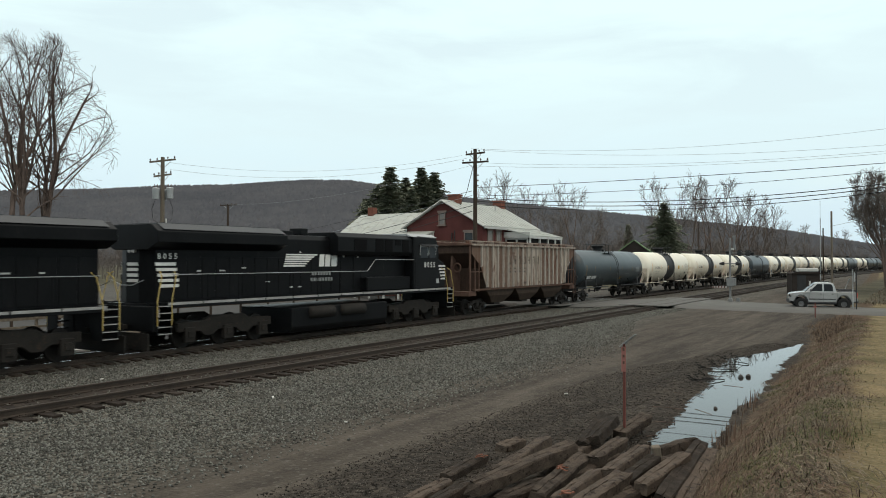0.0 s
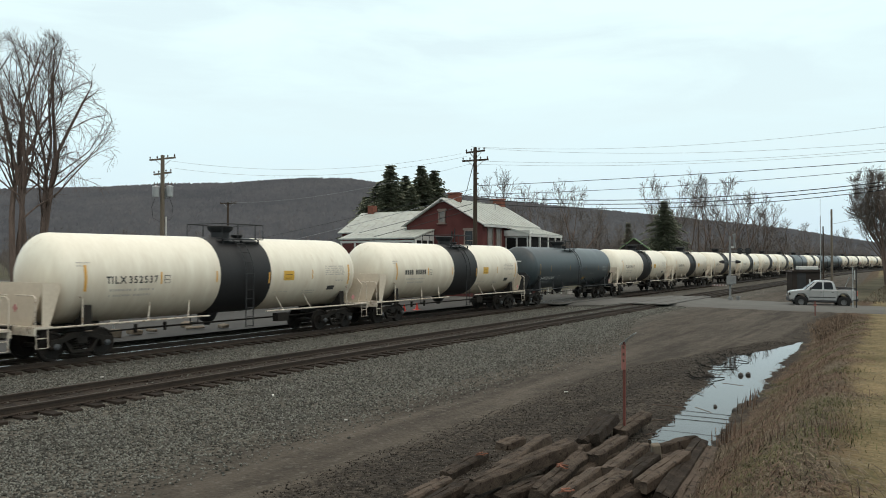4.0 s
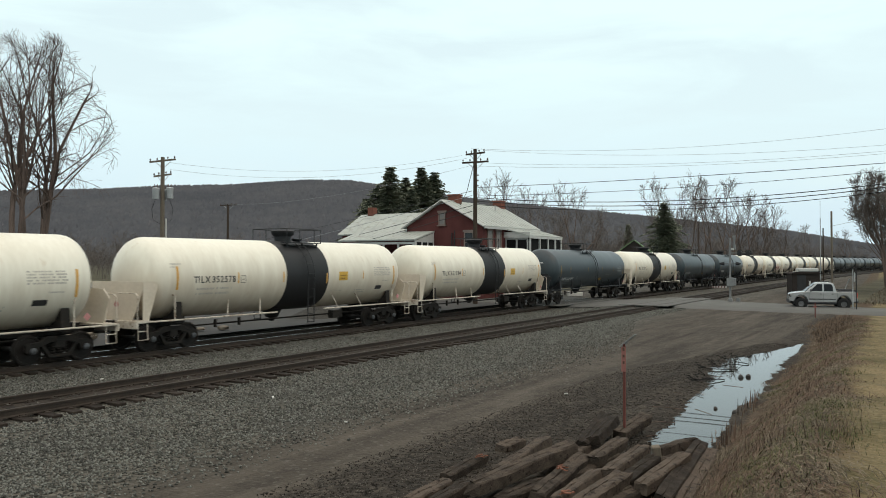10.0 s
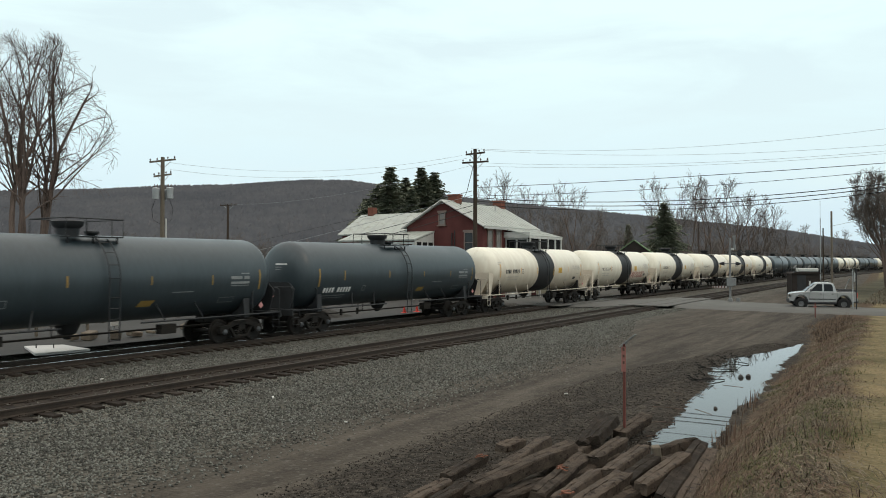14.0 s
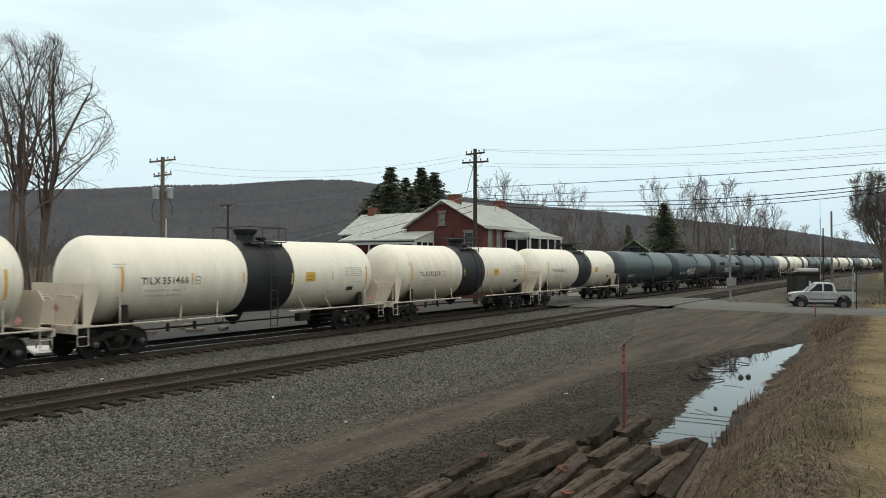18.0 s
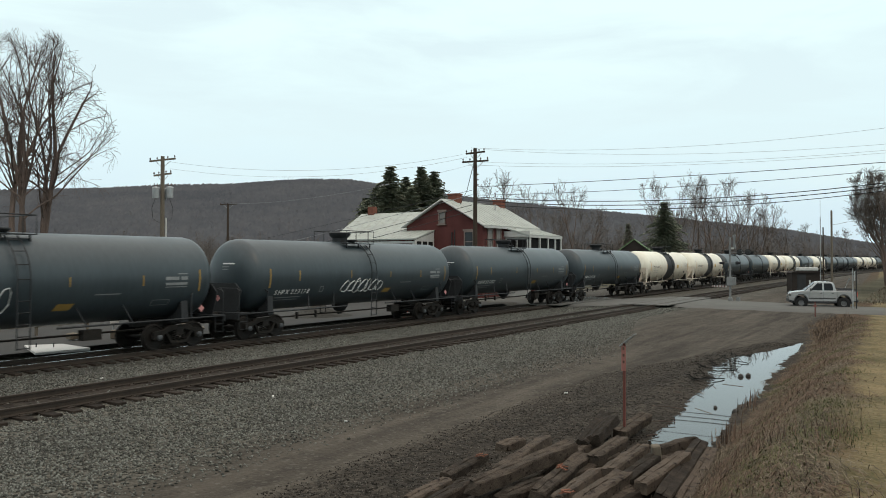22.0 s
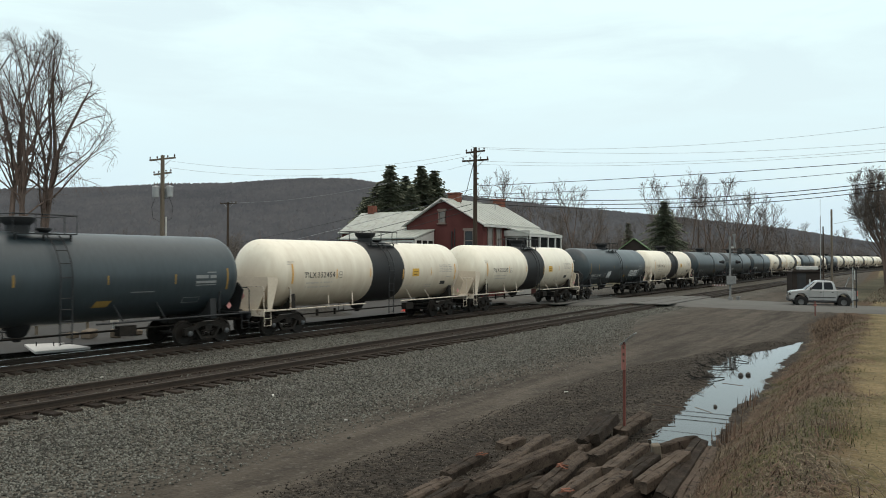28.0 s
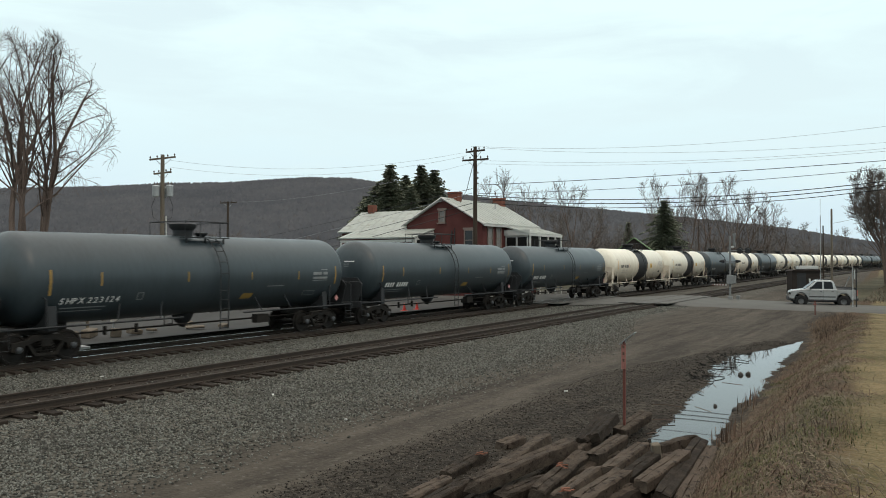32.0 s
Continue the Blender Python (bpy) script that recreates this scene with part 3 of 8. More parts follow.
def spaced(marks):
    out = []
    for lo, hi, step in marks:
        n = max(1, int(round((hi - lo) / step)))
        out += [lo + (hi - lo) * i / n for i in range(n)]
    return np.array(out + [marks[-1][1]])


gx = spaced([(-3000, -400, 260), (-400, -60, 34), (-60, -28, 3.2), (-28, -13, 0.4), (-13, -8, 0.3), (-8, 1.5, 0.11), (1.5, 8, 0.6), (8, 60, 6), (60, 3000, 300)])
gy = spaced([(-3000, -60, 294), (-60, -4, 6), (-4, 6, 0.8), (6, 34, 0.16), (34, 70, 0.6), (70, 140, 3.0), (140, 420, 10), (420, 3000, 170)])
XX, YY = np.meshgrid(gx, gy)
ZZ = ground_z(XX, YY)
nx, ny = len(gx), len(gy)
g = Geo()
g.v = list(zip(XX.ravel().tolist(), YY.ravel().tolist(), ZZ.ravel().tolist()))
g.f = [(j * nx + i, j * nx + i + 1, (j + 1) * nx + i + 1, (j + 1) * nx + i) for j in range(ny - 1) for i in range(nx - 1)]
ground = structure(part("ground", g, "ground", smooth=True), "grey gravel yard with dirt lane, cinders and grassy bank", "ground")

# standing water in the hollow
g = Geo()
N_SHORE = 48
ring = []
for i in range(N_SHORE):
    a = 2 * math.pi * i / N_SHORE
    y = 22.3 + 13.5 * math.sin(a)
    x = float(puddle_mid(y)) + 1.5 * math.cos(a)
    ring.append((x, y, -0.312))
g.add(ring, [tuple(range(N_SHORE))])
structure(part("water", g, "water"), "shallow still puddle reflecting the pale sky", "puddle")

# ---------------------------------------------------------------- road
g = Geo()
ROAD = [(-70, 66, 5.5), (-50, 63, 5.5), (-34, 60.5, 5.8), (-27.5, 60.5, 5.7), (-20.5, 60.0, 5.6), (-13, 59.8, 5.2), (-8, 58.2, 4.5), (-3, 57.1, 3.7), (3, 56.0, 3.1), (14, 54.1, 3.0), (40, 50.6, 3.0)]
vs, fs = [], []
fine_road = []
for (x0, y0, w0), (x1, y1, w1) in zip(ROAD, ROAD[1:]):
    k = max(2, int(abs(x1 - x0) / 1.5))
    fine_road += [(x0 + (x1 - x0) * i / k, y0 + (y1 - y0) * i / k, w0 + (w1 - w0) * i / k) for i in range(k)]
fine_road.append(ROAD[-1])
for x, y, w in fine_road:
    for e in (-1, -0.92, 0, 0.92, 1):
        yy = y + e * w + 0.12 * math.sin(x * 2.1 + e * 3)
        crown = (-0.06 if abs(x + 20.5) < 6.5 else -0.16) - float(main_bed(np.float64(x)))
        vs.append((x, yy, crown - (0.16 if abs(e) == 1 else 0.02 * e * e)))
for j in range(len(fine_road) - 1):
    for i in range(4):
        fs.append((j * 5 + i, j * 5 + 5 + i, j * 5 + 6 + i, j * 5 + 1 + i)[::-1])
g.add(vs, fs)
structure(part("road", g, "asphalt", smooth=True), "worn grey asphalt road over the level crossing", "road")

# lot beyond the train
g = Geo()
g.add([(-26.9, 6, -0.235), (-26.9, 53, -0.2), (-34, 54, -0.2), (-46, 54, -0.22), (-46, 6, -0.235)], [(0, 1, 2, 3, 4)])
structure(part("pavement", g, "lot"), "pale grey paved lot behind the main track", "pavement")

# ---------------------------------------------------------------- tracks


def rail_geo(x0, offset, drop):
    """One rail with foot, web and head following the line."""
    prof = [(-0.07, -0.165), (0.07, -0.165), (0.07, -0.15), (0.012, -0.13), (0.012, -0.045), (0.036, -0.035), (0.036, -0.004), (0.03, 0.0), (-0.03, 0.0), (-0.036, -0.004), (-0.036, -0.035), (-0.012, -0.045), (-0.012, -0.13), (-0.07, -0.15)]
    g = Geo()
    runs = spaced([(-60, 142, 20), (142, 520, 12)])
    n = len(prof)
    vs, fs = [], []
    for s in runs:
        x, y, h = on_track(s, x0)
        c, sn = math.cos(radians(h)), math.sin(radians(h))
        for a, z in prof:
            vs.append((x + c * (offset + a), y + sn * (offset + a), z - drop))
    for j in range(len(runs) - 1):
        for i in range(n):
            fs.append((j * n + i, j * n + (i + 1) % n, (j + 1) * n + (i + 1) % n, (j + 1) * n + i))
    return g.add(vs, fs)


def head_geo(x0, offset, drop):
    g = Geo()
    runs = spaced([(-60, 142, 20), (142, 520, 12)])
    vs, fs = [], []
    for s in runs:
        x, y, h = on_track(s, x0)
        for a in (-0.026, 0.026):
            vs.append((x + offset + a, y, 0.003 - drop))
    for j in range(len(runs) - 1):
        fs.append((2 * j, 2 * j + 1, 2 * j + 3, 2 * j + 2))
    return g.add(vs, fs)


def tie_mesh():
    g = Geo().box((0, 0, 0), (2.6, 0.23, 0.18))
    me = bpy.data.meshes.new("sleeper")
    bm = bmesh.new()
    tmp = bpy.data.meshes.new("tmp")
    tmp.from_pydata([tuple(v) for v in g.v], [], g.f)
    bm.from_mesh(tmp)
    bmesh.ops.bevel(bm, geom=bm.edges[:], offset=0.012, segments=1, affect="EDGES")
    bm.to_mesh(me)
    bm.free()
    bpy.data.meshes.remove(tmp)
    me.materials.append(M["sleeper"])
    return me


TIE = tie_mesh()
PLATE = bpy.data.meshes.new("tie_plate")
_g = Geo().box((0, 0, 0), (0.32, 0.19, 0.02))
for sx in (-0.11, 0.11):
    for sy in (-0.06, 0.06):
        _g.box((sx, sy, 0.02), (0.03, 0.03, 0.03))
PLATE.from_pydata([tuple(v) for v in _g.v], [], _g.f)
PLATE.materials.append(M["rail"])


def lay_track(x0, label, dense_from, dense_to, polished, drop=0.0):
    t = structure(thing("railway_track", label, "railway track"), label, "railway track")
    for off in (-0.7525, 0.7525):
        r = part("rail", rail_geo(x0, off, drop), "rail", t)
        part("railhead", head_geo(x0, off, drop), "railhead" if polished else "rail", r, "worn bright running surface" if polished else "")
    far = Geo()
    s = -20.0
    while s < 420:
        s += 0.53
        x, y, h = on_track(s, x0)
        if 52.5 < y < 66.5:
            continue
        jig = rng.uniform(-0.05, 0.05)
        if dense_from < s < dense_to:
            o = new("sleeper", TIE)
            o.parent = t
            o.matrix_basis = pose(x + jig, y, -0.262 - drop + rng.uniform(-0.006, 0.006), 0, 0, h + rng.uniform(-1.2, 1.2))
        else:
            far.box((x + jig, y, -0.262 - drop), (2.6, 0.23, 0.18))
    o = part("sleeper_row", far, "sleeper", t)
    tagged(o, "distant row of dark sleepers", kind="stuff")
    if x0 == SIDING_X:
        s = 5.0
        while s < 32:
            s += 0.53
            for off in (-0.7525, 0.7525):
                o = new("tie_plate", PLATE)
                o.parent = t
                o.matrix_basis = pose(x0 + off, s, -0.168)
    return t


lay_track(TRAIN_X, "main railway track on dark ballast with polished rails", 4, 52.5, True, MAIN_DROP)
lay_track(SIDING_X, "empty railway siding with brown rusty rails and dark sleepers", 4, 52.5, False)

# crossing panels between the rails
for x0 in (TRAIN_X, SIDING_X):
    for off, w in ((0, 1.36), (-1.25, 0.86), (1.25, 0.86)):
        for k in range(5):
            gp = Geo().box((x0 + off, 54.0 + k * 2.5, -0.035 - (MAIN_DROP if x0 == TRAIN_X else 0)), (w, 2.46, 0.06))
            structure(part("crossing_panel", gp, "asphalt", bevel=0.008), "grey rubber level crossing panel", "crossing panel")

# ---------------------------------------------------------------- loose stones


def scatter_stones(n, seed, region, size, zlift=0.0):
    r = np.random.RandomState(seed)
    base = np.array([(1, 0, 0), (-0.5, 0.85, 0.05), (-0.5, -0.85, 0), (0.15, 0.1, 0.8), (0.1, -0.1, -0.5)])
    faces = np.array([(0, 1, 3), (1, 2, 3), (2, 0, 3), (1, 0, 4), (2, 1, 4), (0, 2, 4)])
    x, y = region(r, n)
    z = ground_z(x, y) + zlift
    sc = size * r.uniform(0.55, 1.35, (n, 1)) * r.uniform(0.7, 1.2, (n, 3))
    ang = r.uniform(0, 2 * np.pi, n)
    tilt = r.uniform(-0.6, 0.6, n)
    p = base[None] * sc[:, None, :] * r.uniform(0.75, 1.25, (n, 5, 3))
    ct, st = np.cos(tilt)[:, None], np.sin(tilt)[:, None]
    px, pz = p[..., 0] * ct - p[..., 2] * st, p[..., 0] * st + p[..., 2] * ct
    c, s = np.cos(ang)[:, None], np.sin(ang)[:, None]
    v = np.stack([px * c - p[..., 1] * s + x[:, None], px * s + p[..., 1] * c + y[:, None], pz + z[:, None] + 0.25 * size], -1)
    f = (faces[None] + 5 * np.arange(n)[:, None, None]).reshape(-1, 3)
    return v.reshape(-1, 3), f


def raw(name, v, f, mat, label, category):
    me = bpy.data.meshes.new(name)
    me.vertices.add(len(v))
    me.vertices.foreach_set("co", np.asarray(v, np.float32).ravel())
    k = f.shape[1]
    me.loops.add(len(f) * k)
    me.loops.foreach_set("vertex_index", f.astype(np.int32).ravel())
    me.polygons.add(len(f))
    me.polygons.foreach_set("loop_start", np.arange(0, len(f) * k, k, dtype=np.int32))
    me.update(calc_edges=True)
    me.validate()
    me.materials.append(M[mat])
    return tagged(new(name, me), label, category, kind="stuff")


def near_track(r, n):
    y = 5 + 50 * r.uniform(0, 1, n) ** 1.5
    x = r.uniform(-23.0, -8.6, n)
    keep = r.uniform(0, 1, n) < np.clip((-8.3 - x) / 1.5, 0, 1)
    x = np.where(keep, x, r.uniform(-15, -11, n))
    on_tie = (np.abs(x - SIDING_X) < 1.3)
    x = np.where(on_tie & (r.uniform(0, 1, n) < np.where(np.abs(x - SIDING_X) < 0.85, 0.93, 0.45)), SIDING_X + 1.4 + r.uniform(0, 4.5, n), x)
    x = np.where((np.abs(x - TRAIN_X) < 1.4), x + 6.0, x)
    limit = -9.0 - 4.8 * smooth01((y - 24) / 22.0) - np.abs(r.normal(0, 1.25, n))
    x = np.where(x > limit, limit - 4.0 * r.uniform(0, 1, n) ** 2, x)
    return x, y


v, f = scatter_stones(96000, 3, near_track, 0.029)
raw("ballast_stones", v, f, "stone", "loose angular grey ballast stones", "gravel")


def cinder_zone(r, n):
    y = 6.5 + 27 * r.uniform(0, 1, n) ** 1.4
    edge = -7.8 + 2.4 * np.clip((y - 22) / 12, 0, 1)
    return edge + (-4.3 - edge) * r.uniform(-0.06, 1, n), y


v, f = scatter_stones(26000, 5, cinder_zone, 0.016)
raw("cinder_stones", v, f, "cinder_stone", "small stones strewn on black cinders", "gravel")

# ---------------------------------------------------------------- bank vegetation


def blades(n, seed, region, height, width, lean=0.5, zoff=-0.01):
    """Thin bent blades as two-triangle strips."""
    r = np.random.RandomState(seed)
    x, y = region(r, n)
    z = ground_z(x, y) + zoff
    h = height * r.uniform(0.4, 1.25, n)
    a = r.uniform(0, 2 * np.pi, n)
    ln = r.uniform(0.1 if lean < 1.2 else 0.5, 1.0, n) * min(lean, 1.0)
    w = width * r.uniform(0.6, 1.4, n)
    dx, dy = np.cos(a), np.sin(a)
    sx, sy = -dy * w, dx * w
    mid = 0.55
    P = [np.stack([x - sx, y - sy, z], -1), np.stack([x + sx, y + sy, z], -1),
         np.stack([x + dx * ln * h * 0.35 + sx * 0.7, y + dy * ln * h * 0.35 + sy * 0.7, z + h * mid], -1),
         np.stack([x + dx * ln * h * 0.35 - sx * 0.7, y + dy * ln * h * 0.35 - sy * 0.7, z + h * mid], -1),
         np.stack([x + dx * ln * h, y + dy * ln * h, z + h * np.sqrt(np.maximum(0.05, 1 - ln ** 2))], -1)]
    v = np.stack(P, 1).reshape(-1, 3)
    k = 5 * np.arange(n)[:, None, None]
    f = (np.array([(0, 1, 2), (0, 2, 3), (3, 2, 4)])[None] + k).reshape(-1, 3)
    return v, f


def mats(n, seed, region, length, width, flat=0.16):
    """Long dead blades lying over each other, mostly combed downhill."""
    r = np.random.RandomState(seed)
    x, y = region(r, n)
    ln = length * r.uniform(0.5, 1.35, n)
    a = r.normal(math.pi, 1.15, n)
    w = width * r.uniform(0.6, 1.4, n)
    rise_ = ln * np.abs(r.normal(0, flat, n)) + 0.008
    dx, dy = np.cos(a), np.sin(a)
    sx, sy = -dy * w, dx * w
    z = ground_z(x, y)
    xm, ym = x + dx * ln * 0.5, y + dy * ln * 0.5
    zm = ground_z(xm, ym) + rise_
    xt, yt = x + dx * ln + r.normal(0, 0.02, n), y + dy * ln + r.normal(0, 0.02, n)
    zt = ground_z(xt, yt) + rise_ * r.uniform(0.1, 1.1, n)
    P = [np.stack([x - sx, y - sy, z], -1), np.stack([x + sx, y + sy, z], -1), np.stack([xm + sx, ym + sy, zm], -1), np.stack([xm - sx, ym - sy, zm + w], -1), np.stack([xt, yt, zt], -1)]
    v = np.stack(P, 1).reshape(-1, 3)
    f = (np.array([(0, 1, 2), (0, 2, 3), (3, 2, 4)])[None] + 5 * np.arange(n)[:, None, None]).reshape(-1, 3)
    return v, f


def foot_x(y):
    return -3.15 - 0.045 * (y - 12)


def bank_width(y):
    return 1.13 - 0.12 * smooth01((y - 8) / 13.0)


def weedy_slope(r, n):
    y = 6.0 + 40 * r.uniform(0, 1, n) ** 1.7
    return foot_x(y) + r.triangular(0.14, 1.0, 2.05, n) * bank_width(y), y


def lawn(r, n):
    y = 4.5 + 44 * r.uniform(0, 1, n) ** 1.6
    return foot_x(y) + 1.95 * bank_width(y) + 4.5 * r.uniform(0, 1, n) ** 1.3, y


def clumpy(region, cells, spread):
    def pick(r, n):
        cx, cy = region(r, cells)
        i = r.randint(0, cells, n)
        return cx[i] + r.normal(0, spread, n), cy[i] + r.normal(0, spread, n)
    return pick


v, f = mats(104000, 11, clumpy(weedy_slope, 420, 0.23), 0.12, 0.0026)
raw("dead_grass", v, f, "dry_grass", "matted straw-coloured dead grass on the bank", "grass")
v, f = mats(46000, 12, clumpy(weedy_slope, 150, 0.24), 0.12, 0.0030, 0.28)
raw("dead_weeds", v, f, "weed", "reddish brown dead weeds on the bank", "weeds")
v, f = blades(1700, 18, clumpy(weedy_slope, 30, 0.20), 0.27, 0.0026, 0.95)
raw("weed_stems", v, f, "weed", "upright reddish dead weed stems on the bank", "weeds")
v, f = blades(46000, 17, clumpy(weedy_slope, 90, 0.24), 0.085, 0.0032, 1.5)
raw("green_tufts", v, f, "green_blade", "low dull green grass tufts among the weeds", "grass")


def straw_edge(r, n):
    y = r.uniform(7.5, 13.5, n)
    return foot_x(y) - 0.05 + np.abs(r.normal(0, 0.3, n)), y


v, f = mats(9000, 19, clumpy(straw_edge, 60, 0.12), 0.16, 0.0026, 0.4)
raw("straw_tufts", v, f, "dry_grass", "pale straw tufts beside the tie heap", "grass")
v, f = blades(90000, 13, lawn, 0.022, 0.0026, 1.6)
raw("lawn_grass", v, f, "lawn_blade", "short yellow-green winter lawn grass", "grass")


def weed_patch(r, n):
    y = r.uniform(34, 47, n)
    return foot_x(y) + 0.62 + r.normal(0, 0.3, n), y


v, f = blades(2600, 14, clumpy(weed_patch, 34, 0.13), 0.34, 0.004, 1.15)
raw("dead_brush", v, f, "brush", "tangled grey-brown dead brush by the road", "weeds")
v, f = mats(9000, 24, clumpy(weed_patch, 60, 0.22), 0.24, 0.0045, 0.55)
raw("dead_brush", v, f, "brush", "flattened dark dead brush by the road", "weeds")


def reeds(r, n):
    cx = np.array([(-3.1, 14.6), (-3.35, 17.6), (-3.4, 18.6), (-3.2, 15.4), (-3.5, 19.4)])
    i = r.randint(0, 5, n)
    return cx[i, 0] + r.normal(0, 0.08, n), cx[i, 1] + r.normal(0, 0.3, n)


v, f = blades(70, 15, reeds, 0.32, 0.012, 0.35)
raw("dock_stalks", v, f, "weed", "dark brown dock stalks at the water's edge", "weeds")


def rough_bank(r, n):
    y = r.uniform(66, 150, n)
    return track_shift(y) - 4.5 + 14 * r.uniform(0, 1, n), y


v, f = blades(16000, 16, rough_bank, 0.24, 0.02, 1.2)
raw("rough_grass", v, f, "dry_grass", "rough dead grass on the far bank", "grass")
# ---------------------------------------------------------------- rolling stock


def bogie(parent, y, name="bogie", axle_gap=1.78, z_wheel=0.457, axles=2, frame_z=0.52, mat="truck"):
    """Freight truck: two cast side frames with springs, a bolster and wheelsets."""
    b = part(name, Geo().box((0, y, 0.62), (2.2, 0.34, 0.26)), mat, parent, "grimy cast steel bogie", bevel=0.02)
    half = axle_gap * (axles - 1) / 2
    for sx in (-1, 1):
        x = sx * 1.0
        g = Geo()
        g.prism([(y - half - 0.22, 0.40), (y - half - 0.22, 0.66), (y - half + 0.24, 0.72), (y - 0.45, 0.86), (y + 0.45, 0.86), (y + half - 0.24, 0.72), (y + half + 0.22, 0.66), (y + half + 0.22, 0.40), (y + half - 0.16, 0.36), (y + half - 0.22, 0.56), (y + 0.30, 0.68), (y - 0.30, 0.68), (y - half + 0.22, 0.56), (y - half + 0.16, 0.36)], "x", x - 0.075, x + 0.075)
        g.prism([(y - 0.62, 0.60), (y - 0.36, 0.20), (y + 0.36, 0.20), (y + 0.62, 0.60), (y + 0.50, 0.60), (y + 0.30, 0.30), (y - 0.30, 0.30), (y - 0.50, 0.60)], "x", x - 0.07, x + 0.07)
        side = part("side_frame", g, mat, b, bevel=0.012)
        sp = Geo()
        for dy in (-0.2, 0, 0.2):
            pts = [(x + 0.07 * math.cos(a), y + dy + 0.07 * math.sin(a), 0.30 + 0.32 * a / (2 * math.pi * 4)) for a in np.linspace(0, 2 * math.pi * 4, 30)]
            sp.tube(pts, 0.018, 4)
        part("spring", sp, mat, b)
    for k in range(axles):
        yw = y - half + k * axle_gap
        w = Geo()
        for sx in (-1, 1):
            x = sx * 0.755
            prof = [(-0.075, 0.0), (-0.075, 0.08), (-0.03, 0.12), (-0.02, 0.38), (-0.07, 0.40), (-0.075, 0.485), (-0.045, 0.485), (-0.03, 0.457), (0.065, 0.45), (0.065, 0.40), (0.03, 0.38), (0.02, 0.14), (0.08, 0.10), (0.08, 0.0)]
            w.lathe([(h * sx + 0.0, r) for h, r in prof][:: sx], 22, "x", (x, yw, z_wheel))
        w.tube([(-0.9, yw, z_wheel), (0.9, yw, z_wheel)], 0.075, 8)
        part("wheelset", w, "wheel", b, "worn steel wheels on an axle", smooth=True)
        for sx in (-1, 1):
            c = Geo().lathe([(1.02 * sx, 0.0), (1.05 * sx, 0.1), (1.13 * sx, 0.1), (1.15 * sx, 0.075), (1.15 * sx, 0.0)][:: sx], 12, "x", (0, yw, z_wheel))
            part("bearing_cap", c, "bearing", b, "grey bearing end cap", smooth=True)
    return b


def coupler(parent, y, sgn):
    g = Geo().box((0, y - sgn * 0.35, 0.88), (0.16, 0.7, 0.16)).box((0, y - sgn * 0.02, 0.88), (0.28, 0.26, 0.30)).box((0.08, y + sgn * 0.10, 0.88), (0.12, 0.12, 0.28))
    part("coupler", g, "truck", parent, bevel=0.02)


TANK_R, TANK_Z = 1.5, 2.59
LIFT = 0.13  # marks are set out for a barrel axis 2.46 m up


def skin(u, v0, off=0.008, y0=0.0):
    """Maps text or sign coordinates onto the tank's near side: u along the car, v0 + v above the railhead."""
    def put(a, b):
        ang = math.asin(max(-0.99, min(0.99, (v0 + LIFT - TANK_Z) / TANK_R))) + b / TANK_R
        r = TANK_R + off
        return (r * math.cos(ang), u + a + y0, TANK_Z + r * math.sin(ang))
    return put


def patch(u, z, w, h, off=0.007, slant=0.0):
    """A thin painted or taped rectangle on the tank's near side."""
    put = skin(u, z, off)
    n = 4
    vs = [put(a + slant * (k / n), h * k / n) for k in range(n + 1) for a in (0, w)]
    return Geo().add(vs, [(2 * k, 2 * k + 1, 2 * k + 3, 2 * k + 2) for k in range(n)])


def dashes(u, z, w, h, seed):
    """A line of illegible small stencilling as uneven dashes."""
    r = random.Random(seed)
    g = Geo()
    x = 0.0
    while x < w:
        k = r.uniform(0.03, 0.09)
        s = patch(u + x, z, k, h)
        g.add(s.v, s.f)
        x += k + (0.03 if r.random() < 0.8 else 0.12)
    return g


